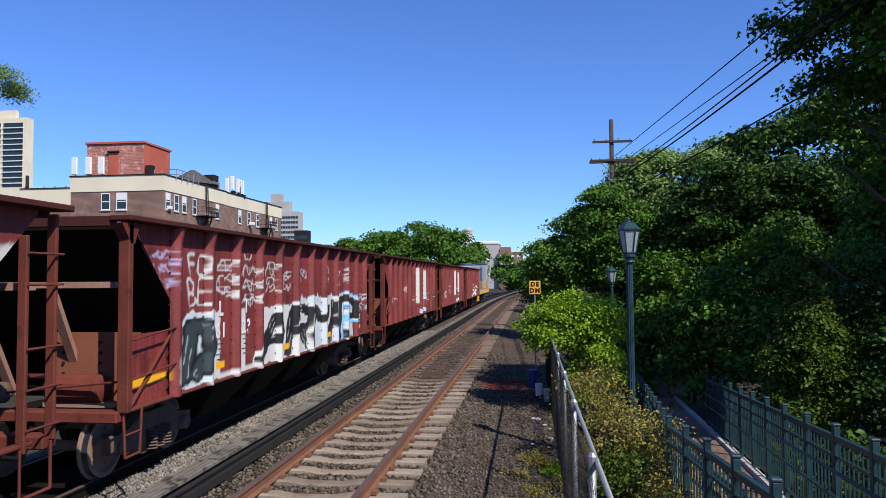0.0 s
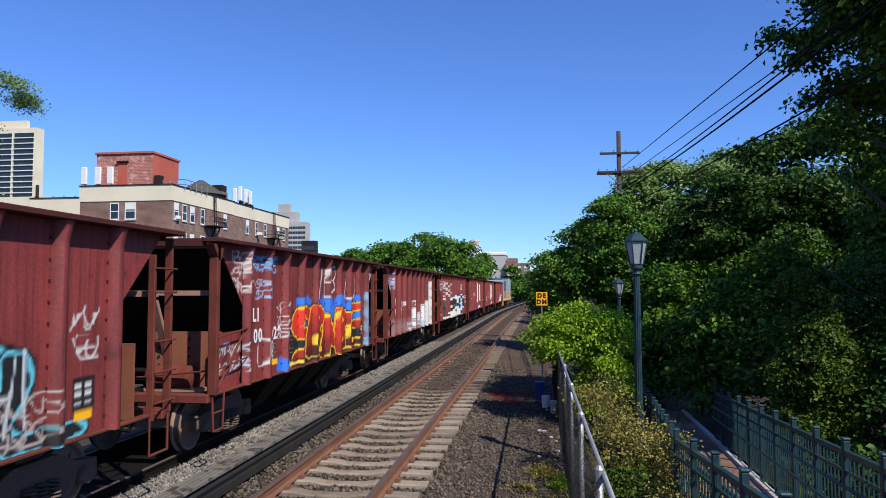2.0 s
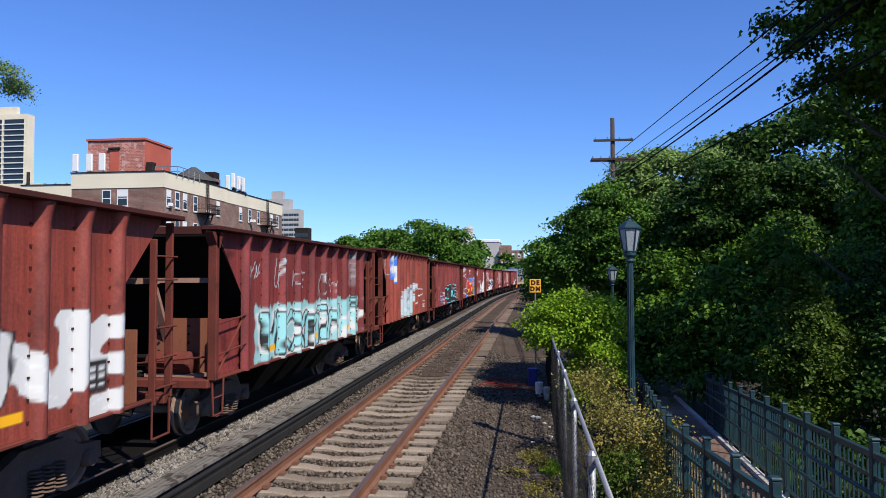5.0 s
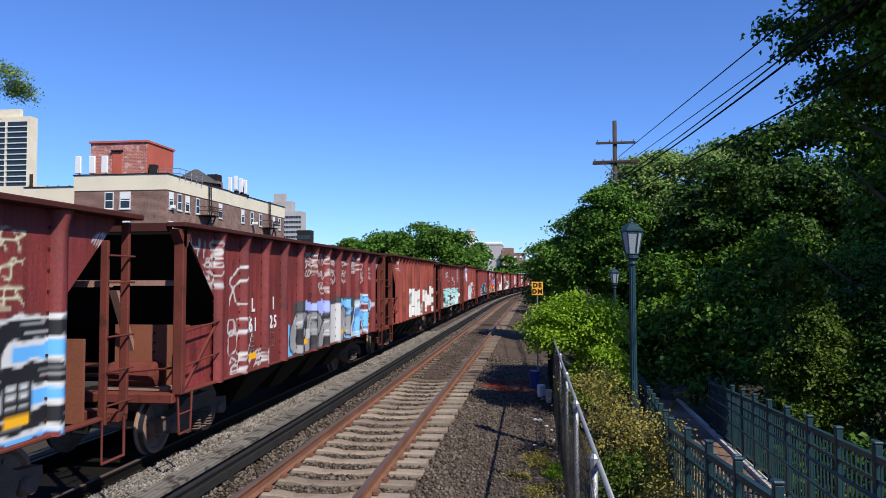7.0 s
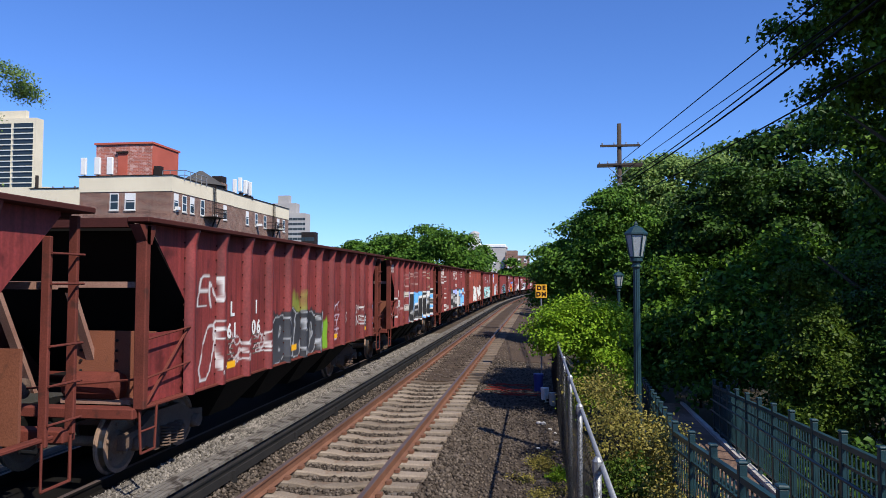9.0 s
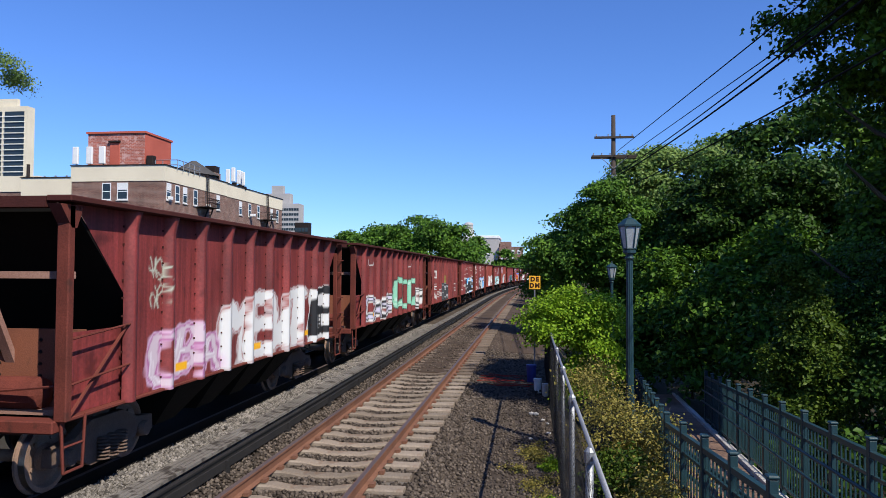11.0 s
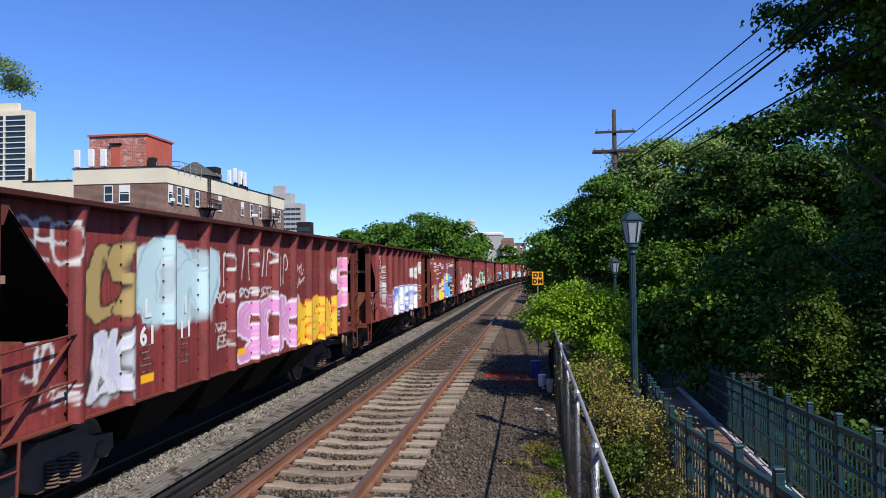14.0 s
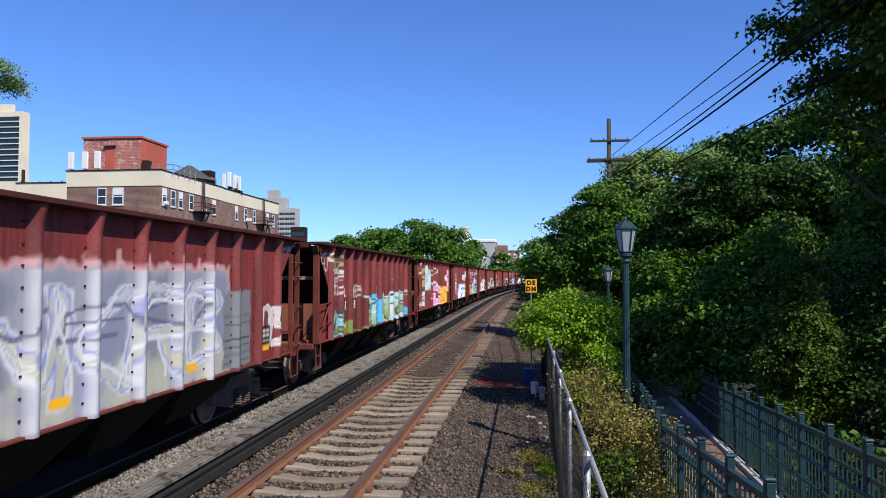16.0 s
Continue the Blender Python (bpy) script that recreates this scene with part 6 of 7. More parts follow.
def fire_escape(x, y, tops, depth=1.35, wide=2.9):
    f = thing("fire_escape", "dark iron fire escape on the brick facade", "fire escape", pose(x, y, 0), "fire escapes")
    lad = bmesh.new()
    for d in (0.5, 0.95):
        tube((0.35, d, tops[0]), (0.25, d, tops[0] + 3.6), 0.06, seg=5, bm=lad)
        tube((0.25, d, tops[0] + 3.6), (-0.6, d, tops[0] + 3.6), 0.04, seg=5, bm=lad)
    for q in range(10):
        tube((0.34, 0.5, tops[0] + 0.35 * q), (0.34, 0.95, tops[0] + 0.35 * q), 0.025, seg=4, bm=lad)
    part("roof_ladder", lad, M["iron"], f)
    for k, z in enumerate(tops):
        b = box(0.0, depth, -wide / 2, wide / 2, z - 0.06, z)
        part("platform", b, M["iron"], f)
        for h in (0.45, 0.9):
            r = tube((depth, -wide / 2, z + h), (depth, wide / 2, z + h), 0.04, seg=5)
            tube((0, -wide / 2, z + h), (depth, -wide / 2, z + h), 0.025, seg=5, bm=r)
            tube((0, wide / 2, z + h), (depth, wide / 2, z + h), 0.025, seg=5, bm=r)
            part("railing", r, M["iron"], f)
        bars = bmesh.new()
        for y in np.arange(-wide / 2, wide / 2 + 0.01, 0.26):
            tube((depth, y, z), (depth, y, z + 0.9), 0.026, seg=4, bm=bars)
        tagged(part("baluster_screen", bars, M["iron"], f), kind="stuff")
        st = bmesh.new()
        for s in (0.25, 0.8):
            tube((s, -wide * 0.4, z - 2.9), (s, wide * 0.35, z), 0.08, seg=4, bm=st)
        for q in range(9):
            u = (q + 0.5) / 9
            box(0.25, 0.8, -wide * 0.4 + wide * 0.75 * u - 0.1, -wide * 0.4 + wide * 0.75 * u + 0.1, z - 2.9 + 2.9 * u, z - 2.88 + 2.9 * u, st)
        part("stair", st, M["iron"], f)
    return f


def build_apartments():
    h = thing("apartment_building", "brown brick apartment block with a cream parapet", "building")
    for x0, x1, y0, y1, top in ((-45.6, -35.8, 65.0, 79.3, 13.05), (-52.0, -36.2, 79.3, 98.9, 13.1)):
        part("wall", box(x0, x1, y0, y1, -2.2, top - 1.55), M["brick"], h)
        part("parapet", box(x0 - 0.06, x1 + 0.06, y0 - 0.06, y1 + (0.0 if y1 < 85 else 0.06), top - 1.55, top), M["cream"], h, "cream stucco parapet band")
        part("coping", box(x0 - 0.12, x1 + 0.14, y0 - (0.14 if y0 < 70 else 0), y1 + (0 if y1 < 85 else 0.1), top, top + 0.09), M["iron"], h)
        part("roof", box(x0 + 0.3, x1 - 0.3, y0 + 0.3, y1 - 0.3, top + 0.09, top + 0.12), M["roof"], h)
    for z in (9.65, 6.75, 3.85, 0.95):
        for i, x in enumerate((-41.85, -40.15)):
            add_window(h, x, 65.0, z, 0, 0.95 if i == 0 else 1.15, i == 1)
        for i, y in enumerate((65.9, 67.6, 69.2, 71.5, 77.0)):
            add_window(h, -35.8, y, z, 90, 0.9, i % 2 == 0)
        for i, y in enumerate((84.2, 87.1, 90.0, 94.8, 97.0)):
            add_window(h, -36.2, y, z + 0.02, 90, 0.9, i % 3 == 0)
    for y, z in ((65.95, 9.7), (74.3, 9.7), (87.1, 9.7), (94.9, 9.7)):
        part("air_conditioner", box(-36.1, -35.45, y - 0.24, y + 0.24, z, z + 0.34, bevel=0.03), M["white"], h)
    # brick bulkhead on the roof
    bk = part("bulkhead", box(-45.4, -39.2, 67.2, 72.5, 12.5, 16.7), M["redbrick"], h, "red brick bulkhead with bleached patches")
    part("bulkhead_coping", box(-45.55, -39.05, 67.05, 72.65, 16.7, 16.9), M["redpaint"], bk)
    part("bulkhead_door", box(-42.96, -41.9, 67.13, 67.25, 13.15, 15.75, bevel=0.02), M["redpaint"], bk, "orange-red painted steel door")
    part("painted_side", box(-39.21, -39.16, 67.25, 72.45, 12.6, 16.69), M["redpaint"], bk, "orange-red painted side wall")
    part("roof_cabinet", box(-39.0, -38.3, 67.2, 67.9, 13.1, 14.4, bevel=0.03), M["iron"], bk)
    part("vent_hood", box(-43.05, -41.8, 66.95, 67.2, 15.8, 15.95), M["iron"], bk)
    p = lathe([(2.7, 12.6), (2.7, 13.5), (3.0, 13.55), (0.25, 15.3)], 8, at=(-38.6, 76.6, 0))
    part("hipped_skylight", p, M["roof"], h, "dark hipped roof lantern")
    ch = part("chimney", box(-37.9, -36.5, 77.6, 79.1, 12.2, 14.1, bevel=0.03), M["brick"], h)
    part("chimney_cage", box(-37.8, -36.6, 77.7, 79.0, 14.1, 14.9), M["iron"], ch)
    fire_escape(-35.8, 73.1, (9.6, 6.7, 3.8))
    fire_escape(-36.2, 91.9, (9.6, 6.7, 3.8))
    for k, (x, y, z, w) in enumerate(((-45.3, 65.1, 13.1, 0.62), (-43.8, 65.1, 13.1, 0.66), (-42.45, 65.1, 13.1, 0.66), (-37.2, 82.6, 13.3, 0.5), (-36.8, 83.3, 13.6, 0.5), (-36.5, 84.2, 13.4, 0.5), (-36.3, 85.2, 13.3, 0.4), (-36.9, 85.9, 13.5, 0.4))):
        a = thing("antenna_panel", "white upright cell antenna panel on the roof", "antenna", pose(x, y, z), "roof antennas")
        part("panel", box(-w / 2, w / 2, -0.12, 0.12, 0.15, 1.9, bevel=0.05), M["white"], a)
        part("mount", tube((0, 0.2, -0.9), (0, 0.2, 1.7), 0.06, seg=6), M["iron"], a)
        part("radio_unit", box(-0.25, 0.3, 0.15, 0.4, -0.35, 0.1, bevel=0.03), M["iron"], a)
    r = thing("roof_railing", "thin grey steel railing on the roof edge", "railing")
    for z in (13.4, 13.9):
        part("rail", tube((-38.0, 67.2, z), (-35.6, 67.2, z), 0.04, seg=5), M["galv"], r)
        part("rail", tube((-35.6, 67.2, z), (-35.6, 72.0, z), 0.04, seg=5), M["galv"], r)
    for y in ys(67.2, 72.0, 1.2):
        part("post", tube((-35.6, y, 12.8), (-35.6, y, 13.9), 0.04, seg=5), M["galv"], r)
    for x in (-38.0, -37.2, -36.4):
        part("post", tube((x, 67.2, 12.8), (x, 67.2, 13.9), 0.04, seg=5), M["galv"], r)
    # lower wing behind
    w = thing("apartment_wing", "cream-rendered rear wing of the apartment block", "building")
    part("wall", box(-90, -62.1, 82, 100, -2.2, 12.6), M["brick"], w)
    part("parapet", box(-90, -62.05, 81.9, 100, 12.6, 14.6), M["cream"], w)
    part("wall", box(-62.04, -54.0, 79.0, 95, -2.2, 11.6), M["brick"], w)
    part("parapet", box(-62.04, -53.9, 78.9, 95, 11.6, 13.9), M["cream"], w)
    part("coping", box(-62.1, -53.8, 78.8, 95, 13.9, 14.0), M["iron"], w)
    part("vent_pipe", tube((-63.2, 81.6, 12.6), (-63.2, 81.6, 16.0), 0.2, seg=8), M["iron"], w)
    for x in ys(-72, -55, 1.6):
        part("roof_vent", tube((x, 84, 13.8), (x, 84, 14.9), 0.12, seg=6), M["galv"], w)


def build_tower(name, label, x0, x1, y, depth, top, floors, bays, mat, blank=0.0, steps=(), fh=2.9):
    t = thing(name, label, "building")
    part("wall", box(x0, x1, y, y + depth, -2, top), M[mat], t)
    for a, b, z in steps:
        part("setback", box(a, b, y + 1, y + depth - 1, top, z), M[mat], t)
    band = shared("balcony_band", box(0, 1, -0.02, 0.02, 0, fh * (0.5 if not blank else 0.76)), M["glass"])
    slab = shared("balcony", box(0, 1, -0.35, 0.0, 0, fh * 0.12), M["white"])
    xe = x1 - blank
    for k in range(floors):
        z = top - 1.6 - (k + 1) * fh
        w = (xe - x0) / bays
        for i in range(bays):
            o = new("window", band)
            o.parent = t
            o.matrix_basis = pose(x0 + i * w + 0.06 * w, y - 0.02, z + fh * (0.28 if blank else 0.4)) @ Matrix.Diagonal((w * 0.88, 1, 1, 1))
            if blank:
                s = new("balcony", slab)
                s.parent = t
                s.matrix_basis = pose(x0 + i * w + 0.04 * w, y, z + fh * 0.06) @ Matrix.Diagonal((w * 0.92, 1, 1, 1))
    return t


build_apartments()
tw = build_tower("tower_block", "tall cream tower block with dark balcony bands", -170, -147.9, 190, 3.2, 51.0, 24, 3, "cream", 0.5, ((-168, -152, 53.5),), 1.65)
tw2 = build_tower("tower_block", "grey stepped tower block on the skyline", -102.5, -88.5, 260, 6, 28.5, 12, 14, "grey", 0, ((-102, -92.5, 32.5),), 1.9)
part("lift_house", box(-100, -95.5, 261.6, 264, 32.5, 35.6), M["grey"], tw2)
build_tower("tower_block", "dark low building beyond the apartments", -86.5, -81.5, 250, 4, 20.5, 3, 4, "iron")


def build_far_block():
    h = thing("far_apartments", "far brick apartment house with a white cupola", "building")
    part("wall", box(-31, -14, 300, 320, -2, 16.8), M["grey"], h)
    part("roof", box(-31.3, -13.7, 299.7, 320, 16.8, 18.2, bevel=0.3), M["white"], h, "pale sloping roof")
    part("wall", box(-14, -4, 298, 318, -2, 13.4), M["brick"], h)
    part("penthouse", box(-13.5, -9, 300, 310, 13.4, 15.6), M["brick"], h)
    c = part("cupola", box(-29.3, -25.0, 301, 305, 18.2, 21.0, bevel=0.1), M["white"], h, "white square cupola")
    part("cupola_lantern", lathe([(1.9, 21.0), (1.9, 22.8), (2.2, 22.9), (1.6, 23.8), (0.3, 24.2)], 8, at=(-27.2, 303, 0)), M["grey"], c)
    for z in (10.4, 7.2, 4.0, 0.8):
        for x in (-12.6, -10.4, -8.0, -5.6):
            add_window(h, x, 297.95, z, 0, 1.2, True)
        for x in (-29, -25.5, -22, -18.5):
            add_window(h, x, 299.95, z + 2, 0, 1.2, True)


build_far_block()


# ---- chain-link fence ----
def build_chain_fence():
    f = thing("chain_link_fence", "grey chain-link fence with tubular steel posts", "fence")
    x, z0, z1, ya, yb = 0.44, -0.42, 1.30, 3.0, 24.0
    part("top_rail", tube((x + 0.05, ya, z1), (x - 0.06, yb, z1), 0.022, seg=8), M["galv"], f)
    for y in (3.2, 5.6, 8.0, 10.4, 13.0, 16.1, 19.0, 22.0):
        p = tube((x, y, z0 - 0.1), (x, y, z1 - 0.02), 0.032, seg=8)
        lathe([(0.04, z1 - 0.05), (0.042, z1 + 0.04), (0.02, z1 + 0.07)], 8, p, 'z', (x, y, 0))
        part("post", p, M["galv"], f)
    wires = bmesh.new()
    H = z1 - z0
    for s in (1, -1):
        for k in np.arange(ya - H, yb + H, 0.11):
            a, b = (k, z0), (k + s * H, z1)
            if min(a[0], b[0]) < ya or max(a[0], b[0]) > yb:
                continue
            tube((x - 0.035 + 0.004 * s, a[0], a[1]), (x - 0.035 + 0.004 * s, b[0], b[1]), 0.0016, seg=3, bm=wires, cap=False)
    tagged(part("wire_mesh", wires, M["mesh"], f, "dull grey diamond wire mesh"), kind="stuff")


# ---- ramp and its railings ----
def ramp_at(y, off):
    """A point on the ramp's surface: off metres to the right of its left edge."""
    return Vector((1.66 + 0.107 * (y - 7) + off, y, -0.08 - 0.083 * (y - 7)))


RAMP_A, RAMP_B, RAMP_W = -2.0, 27.0, 1.40


def build_ramp():
    r = thing("ramp", "paved ramp down from the platform with pale kerb", "ramp", kind="structure")
    b = bmesh.new()
    q = [ramp_at(RAMP_A, -0.3), ramp_at(RAMP_A, RAMP_W + 0.1), ramp_at(RAMP_B, RAMP_W + 0.1), ramp_at(RAMP_B, -0.3)]
    hexa(b, [(p.x, p.y, p.z - 1.3) for p in q] + [(p.x, p.y, p.z - 0.012) for p in q])
    part("slab", b, M["kerb"], r)
    for off, w, h in ((RAMP_W - 0.09, 0.085, 0.06), (-0.22, 0.10, 0.05)):
        k = bmesh.new()
        a, c = ramp_at(RAMP_A, off), ramp_at(RAMP_B, off)
        hexa(k, [(a.x, a.y, a.z - 0.03), (a.x + w, a.y, a.z - 0.03), (c.x + w, c.y, c.z - 0.03), (c.x, c.y, c.z - 0.03), (a.x, a.y, a.z + h), (a.x + w, a.y, a.z + h), (c.x + w, c.y, c.z + h), (c.x, c.y, c.z + h)])
        part("kerb", k, M["kerb"], r)
    return r


def build_railing(off, label, ya, yb, tall, spaced):
    def along_rail(y):
        """The track-side railing runs straight beside the platform, then follows the ramp."""
        p = ramp_at(y, off)
        return Vector((max(p.x, 1.75), p.y, p.z)) if off < 0.5 else p

    f = thing("teal_railing", label, "railing", group="railings of the ramp")
    post = shared("post", box(-0.036, 0.036, -0.036, 0.036, 0, tall + 0.11, bevel=0.008), M["teal"])
    capm = shared("post_cap", box(-0.044, 0.044, -0.044, 0.044, tall + 0.11, tall + 0.14, bevel=0.01), M["teal"])
    picket = shared("picket", box(-0.008, 0.008, -0.008, 0.008, 0.1, tall), M["teal"])
    for y in ys(ya, yb, spaced):
        p = along_rail(y)
        o = part("post", post, None, f)
        o.matrix_basis = pose(*p)
        part("post_cap", capm, None, o)
    for y in ys(ya + 0.06, yb - 0.06, 0.14):
        p = along_rail(y)
        part("picket", picket, None, f).matrix_basis = pose(*p)
    s = 0.09 if off < 0.5 else -0.09
    spans = ((ya, 9.62), (9.62, yb)) if off < 0.5 else ((ya, yb),)
    for u, v in spans:
        a, c = along_rail(u), along_rail(v)
        for z, t in ((tall - 0.02, 0.028), (tall - 0.22, 0.016), (0.12, 0.018)):
            k = bmesh.new()
            hexa(k, [(a.x - t, a.y, a.z + z - t), (a.x + t, a.y, a.z + z - t), (c.x + t, c.y, c.z + z - t), (c.x - t, c.y, c.z + z - t), (a.x - t, a.y, a.z + z + t), (a.x + t, a.y, a.z + z + t), (c.x + t, c.y, c.z + z + t), (c.x - t, c.y, c.z + z + t)])
            part("rail", k, M["teal"], f)
        # grip rails on brackets inside
        for h in (0.55, 0.82):
            part("grip_rail", tube((a.x + s, a.y, a.z + h), (c.x + s, c.y, c.z + h), 0.02, seg=8), M["teal"], f)
    for y in ys(ya + 0.6, yb - 0.6, spaced):
        p = along_rail(y)
        part("bracket", tube((p.x, p.y, p.z + 0.76), (p.x + s, p.y, p.z + 0.81), 0.014, seg=5), M["galv"], f)
    return f


# ---- lamps, pole, wires, sign ----
def build_lamp(x, y, foot, top, label):
    t = thing("street_lamp", label, "street lamp", pose(x, y, foot), "lantern lamps")
    H = top - foot
    n = H - 0.72
    part("base", lathe([(0.13, 0), (0.13, 0.08), (0.10, 0.12), (0.10, 0.42), (0.075, 0.5), (0.06, 0.56)], 12), M["teal"], t)
    sh = bmesh.new()
    seg, rings = 24, []
    for z, r in ((0.5, 0.066), (n, 0.052)):
        rings.append([sh.verts.new(((r - 0.007 * (i % 2)) * math.cos(2 * math.pi * i / seg), (r - 0.007 * (i % 2)) * math.sin(2 * math.pi * i / seg), z)) for i in range(seg)])
    for i in range(seg):
        sh.faces.new((rings[0][i], rings[0][(i + 1) % seg], rings[1][(i + 1) % seg], rings[1][i]))
    part("fluted_shaft", sh, M["teal"], t)
    part("neck", lathe([(0.06, n - 0.06), (0.085, n - 0.03), (0.06, n), (0.06, n + 0.03), (0.105, n + 0.06), (0.105, n + 0.10), (0.08, n + 0.12)], 12), M["teal"], t)
    g = bmesh.new()
    lathe([(0.10, n + 0.13), (0.168, n + 0.50), (0.12, n + 0.50), (0.09, n + 0.13)], 6, g)
    lantern = part("lantern_glass", g, M["lampglass"], t, "frosted lantern panes")
    fr = bmesh.new()
    for i in range(6):
        a = math.pi / 3 * i
        tube((0.105 * math.cos(a), 0.105 * math.sin(a), n + 0.12), (0.176 * math.cos(a), 0.176 * math.sin(a), n + 0.51), 0.011, seg=5, bm=fr)
        b = a + math.pi / 3
        tube((0.176 * math.cos(a), 0.176 * math.sin(a), n + 0.50), (0.176 * math.cos(b), 0.176 * math.sin(b), n + 0.50), 0.014, seg=5, bm=fr)
        tube((0.105 * math.cos(a), 0.105 * math.sin(a), n + 0.13), (0.105 * math.cos(b), 0.105 * math.sin(b), n + 0.13), 0.012, seg=5, bm=fr)
    part("lantern_frame", fr, M["teal"], t)
    part("lantern_cap", lathe([(0.195, n + 0.50), (0.195, n + 0.525), (0.10, n + 0.615), (0.045, n + 0.64), (0.03, n + 0.66), (0.035, n + 0.68), (0.008, n + 0.72)], 6), M["teal"], t)


def build_pole():
    p = thing("utility_pole", "weathered wooden utility pole with two crossarms", "utility pole", pose(4.25, 38, -1.9))
    part("pole", tube((0, 0, -0.5), (0, 0, 12.95), 0.16, 0.11, 12), M["wood"], p)
    for z, a, b, d in ((11.75, -1.0, 1.05, -0.15), (10.75, -1.15, 1.2, -0.17), (10.72, -1.15, 1.2, 0.17)):
        arm = part("crossarm", box(a, b, d - 0.05, d + 0.05, z - 0.06, z + 0.06, bevel=0.01), M["wood"], p)
        if d < 0:
            for x in np.linspace(a + 0.1, b - 0.1, 6 if z < 11 else 4):
                part("insulator", lathe([(0.015, z + 0.06), (0.04, z + 0.09), (0.02, z + 0.12), (0.04, z + 0.15), (0.015, z + 0.18)], 8, at=(x, d, 0)), M["galv"], arm)
    for s in (-1, 1):
        part("brace", tube((0, -0.15, 10.1), (s * 0.7, -0.17, 10.7), 0.02, seg=5), M["galv"], p)
    part("cable_box", box(-0.15, 0.15, -0.35, -0.12, 9.3, 9.75, bevel=0.03), M["galv"], p)


def cable(points, r, seg=6):
    """One unbroken round cable through the points."""
    bm = bmesh.new()
    rings = []
    for i, p in enumerate(points):
        d = (points[min(i + 1, len(points) - 1)] - points[max(i - 1, 0)]).normalized()
        a = d.cross(Vector((0, 0, 1))).normalized()
        c = a.cross(d)
        rings.append([bm.verts.new(p + (a * math.cos(2 * math.pi * k / seg) + c * math.sin(2 * math.pi * k / seg)) * r) for k in range(seg)])
    for u, v in zip(rings, rings[1:]):
        for k in range(seg):
            bm.faces.new((u[k], u[(k + 1) % seg], v[(k + 1) % seg], v[k])).smooth = True
    bm.faces.new(rings[0])
    bm.faces.new(rings[-1][::-1])
    return bm


def build_wires():
    for x0, z0, z1, sag, r in ((4.4, 9.09, 8.17, 0.0, 0.016), (4.8, 8.74, 7.85, 0.0, 0.014), (4.35, 7.78, 7.22, 0.5, 0.024), (4.38, 7.95, 7.42, 0.45, 0.018), (4.3, 6.95, 6.24, 0.3, 0.018)):
        pts = []
        for i in range(25):
            u = 45 * i / 24 / 22.2
            pts.append(Vector((x0 + 0.9 * u, 38 - 22.2 * u, z0 + (z1 - z0) * u - sag * u * (1 - u))))
        tagged(part("overhead_cable", cable(pts, r), M["black"]), "black overhead cable strung between utility poles", "cable", "overhead cables")
    p = thing("utility_pole", "weathered wooden utility pole that ends the cable span", "utility pole", pose(6.2, -7.2, -0.6))
    part("pole", tube((0, 0, -0.5), (0, 0, 11.2), 0.16, 0.11, 12), M["wood"], p)
    part("crossarm", box(-1.2, 1.2, 0.1, 0.2, 9.4, 9.52), M["wood"], p)


def build_sign():
    s = thing("track_sign", "orange-yellow trackside sign on a thin post", "sign", pose(0.08, 24.0, -0.4))
    part("post", tube((0, 0.03, -0.2), (0, 0.03, 2.9), 0.025, seg=6), M["galv"], s)
    b = part("plate", box(-0.19, 0.19, -0.012, 0.012, 2.55, 3.0, bevel=0.006), M["yellow"], s)
    for txt, z in (("DE", 2.88), ("DM", 2.67)):
        o = lettering(txt, 0.2, 0, 0, 0, b, M["ink"], "letters")
        o.matrix_basis = pose(0, -0.016, z, 90, 0, 0)


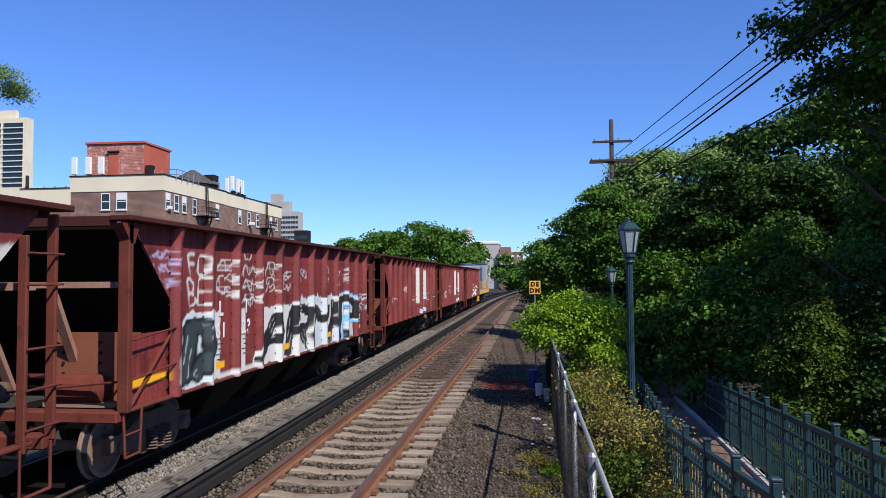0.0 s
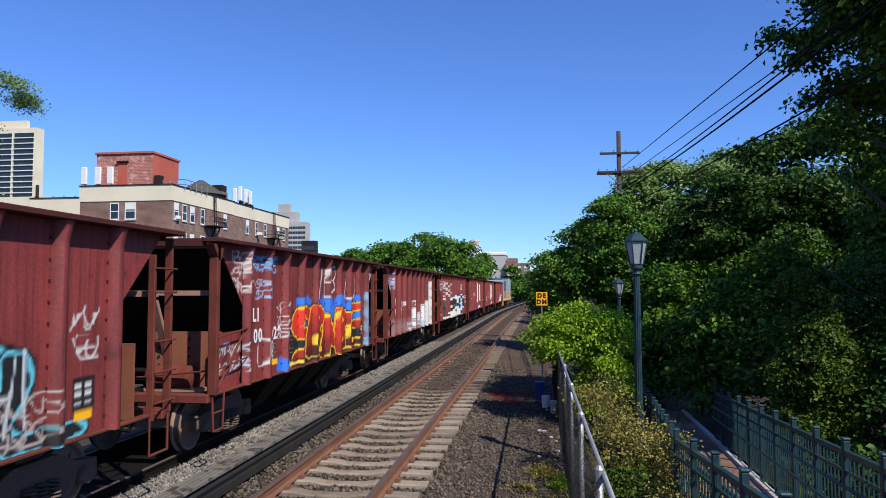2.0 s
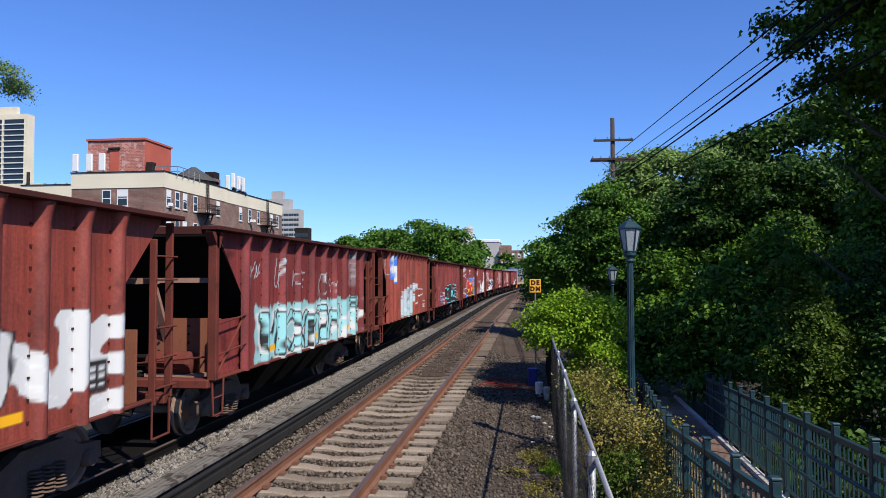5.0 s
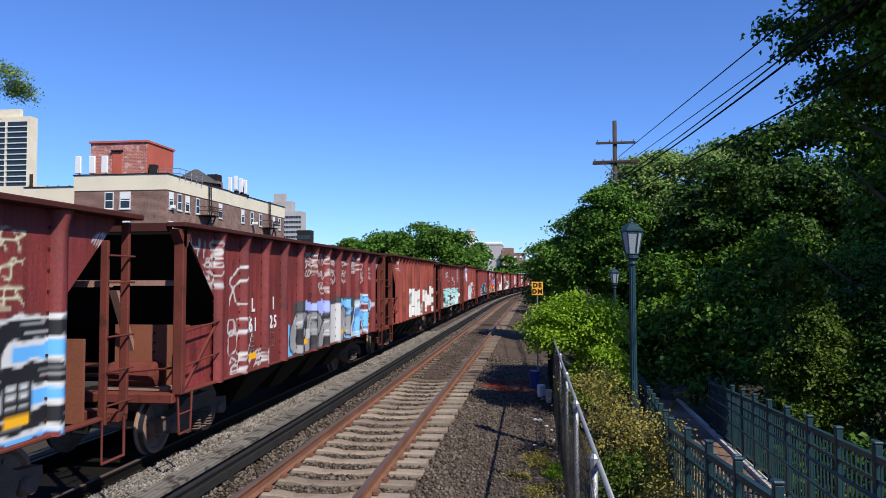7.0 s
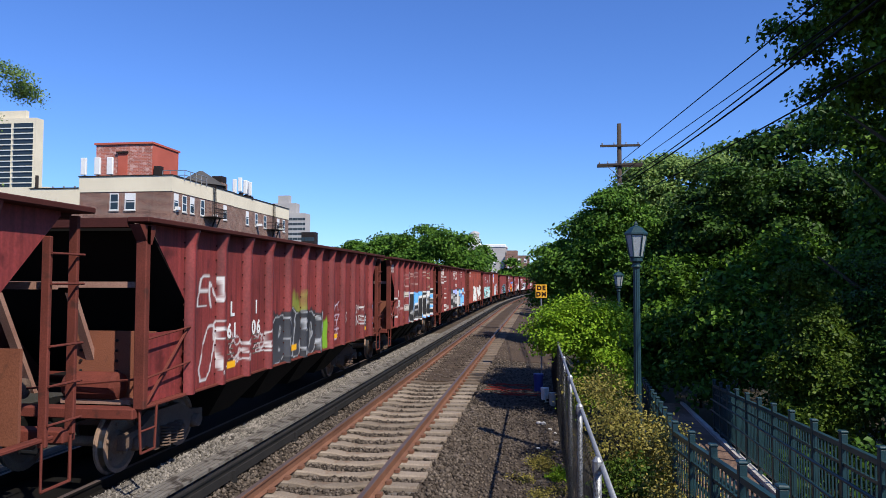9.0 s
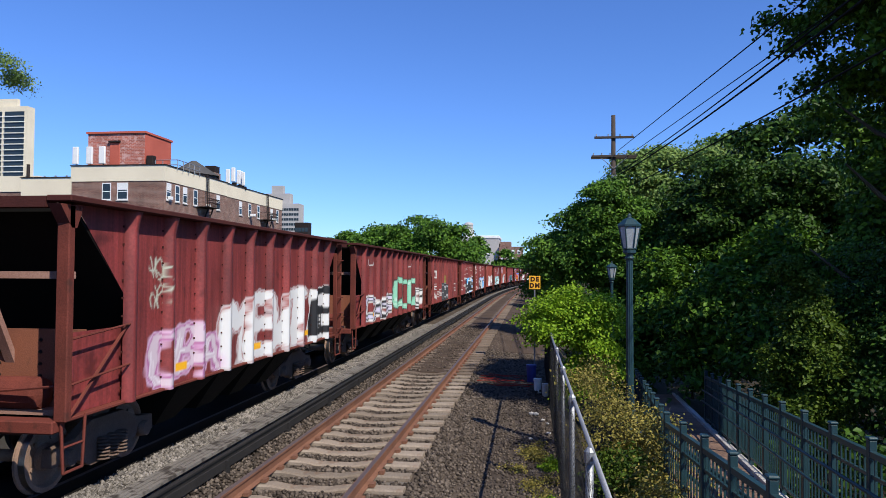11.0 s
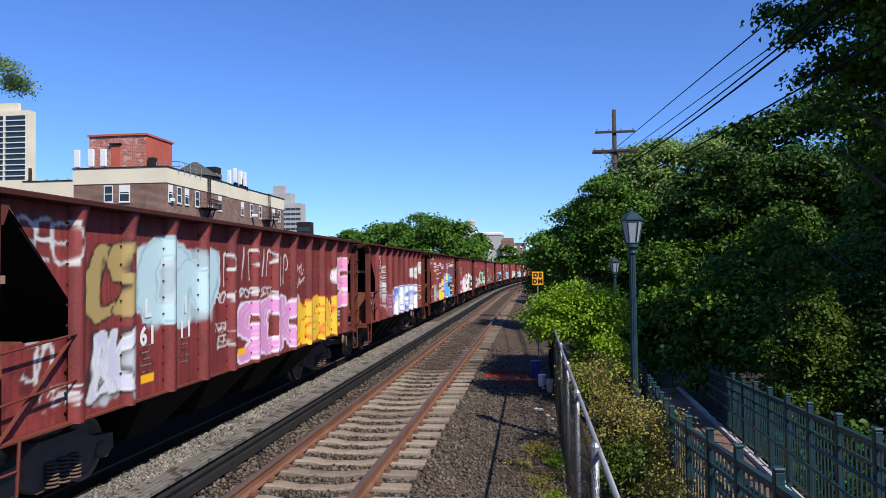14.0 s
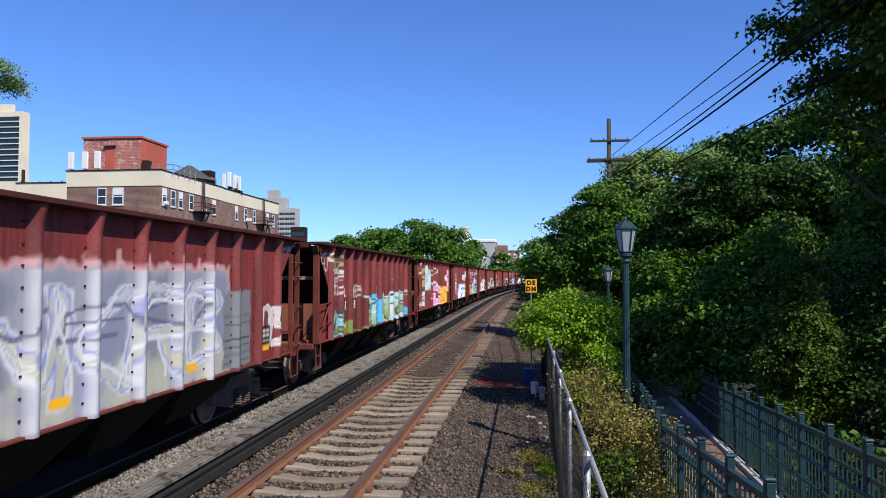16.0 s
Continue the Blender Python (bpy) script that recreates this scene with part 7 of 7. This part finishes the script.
def build_clutter():
    def bucket(name, label, x, y, r, h, mat):
        t = thing(name, label, "bucket", pose(x, y, -0.40))
        part("body", lathe([(r * 0.85, 0), (r, h), (r * 1.05, h), (r * 1.05, h - 0.03)], 14), M[mat], t)
        part("lid", lathe([(r * 1.04, h), (r * 1.04, h + 0.03), (r * 0.3, h + 0.04)], 14), M[mat], t)
    bucket("barrel", "dark blue plastic drum by the fence", -0.02, 20.2, 0.14, 0.48, "blue")
    bucket("bucket", "white plastic bucket beside the fence", 0.14, 18.4, 0.10, 0.36, "white")
    bucket("bucket", "rusty white can beside the fence", 0.33, 18.0, 0.09, 0.3, "kerb")
    n = bmesh.new()
    rng = random.Random(8)
    for i in range(9):
        y = 18.8 + rng.random() * 2.0
        x = -1.5 + rng.random() * 0.5
        p = Vector((x, y, -0.24))
        for k in range(5):
            q = p + Vector((0.22, rng.uniform(-0.12, 0.12), 0))
            q.z = -0.30 + 0.02 * rng.random() if q.x > -1 else -0.24
            tube(p, q, 0.012, seg=4, bm=n, cap=False)
            p = q
    tagged(part("orange_netting", n, M["red"]), "torn red plastic netting on the gravel", "netting")
    for k in range(6):
        x, y, s = rng.uniform(-0.05, 0.32), rng.uniform(13.2, 15.6), rng.uniform(0.03, 0.075)
        b = bmesh.new()
        bmesh.ops.create_icosphere(b, subdivisions=1, radius=s)
        for v in b.verts:
            v.co *= 1 + rng.uniform(-0.25, 0.25)
            v.co.z *= 0.6
        o = tagged(part("rock", b, M["kerb"]), "pale broken rock on the gravel", "rock", "pale rocks")
        o.matrix_basis = pose(x, y, -0.36 + s * 0.3)
    for k in range(5):
        a = Vector((rng.uniform(-0.2, 0.25), rng.uniform(17.0, 22.0), -0.33))
        q = a + Vector((rng.uniform(-0.5, 0.5), rng.uniform(-0.6, 0.6), 0.05))
        tagged(part("debris_stick", tube(a, q, 0.03, seg=6), M["wood"]), "dark broken timber on the ground", "debris", "timber debris")


build_chain_fence()
RAMP = build_ramp()
build_railing(-0.19, "teal steel picket railing on the track side of the ramp", 2.4, 21.0, 1.06, 1.05)
build_railing(RAMP_W + 0.05, "teal steel picket railing on the street side of the ramp", 2.4, 18.6, 1.16, 1.2)
build_lamp(1.60, 12.0, -0.35, 3.71, "teal lantern street lamp on a fluted post")
build_lamp(2.84, 26.0, -1.7, 3.13, "teal lantern street lamp at the foot of the ramp")
build_pole()
build_wires()
build_sign()
build_clutter()
scatter_stones()


# ---- paving pieces of the ramp ----
def pave():
    b = box(-0.11, RAMP_W - 0.10, 0.006, 0.294, -0.03, 0.0)
    me = shared("paving_slab", b, M["path"])
    for y in ys(RAMP_A, RAMP_B - 0.3, 0.3):
        p = ramp_at(y, 0)
        o = new("paving_slab", me)
        o.parent = RAMP
        o.matrix_basis = pose(p.x, p.y, p.z, -4.745, 0, 0)


pave()


# ---- what moves ----
def run(t):
    """Metres that the train has gone."""
    return SPEED * t - SLOWING * t * t / 2


def along(s):
    """The pose on the far track at s metres along it."""
    x, y, _ = line_at(FAR, s)
    turn = 0.0 if s < BEND_AT else -math.degrees((s - BEND_AT) / RADIUS)
    return x, y, turn


def motions():
    for car, start, wheels in CARS:
        rows = []
        for i in range(33):
            t = i * 0.5
            x, y, turn = along(start + run(t))
            rows.append((t, pose(x, y, 0, 0, 0, turn)))
        walk(car, rows)
        # wheels roll on the rails
        for w, y in wheels:
            walk(w, [(i / 30, pose(0, y, 0.42, -math.degrees(run(i / 30) / 0.42), 0, 0)) for i in range(481)])


motions()
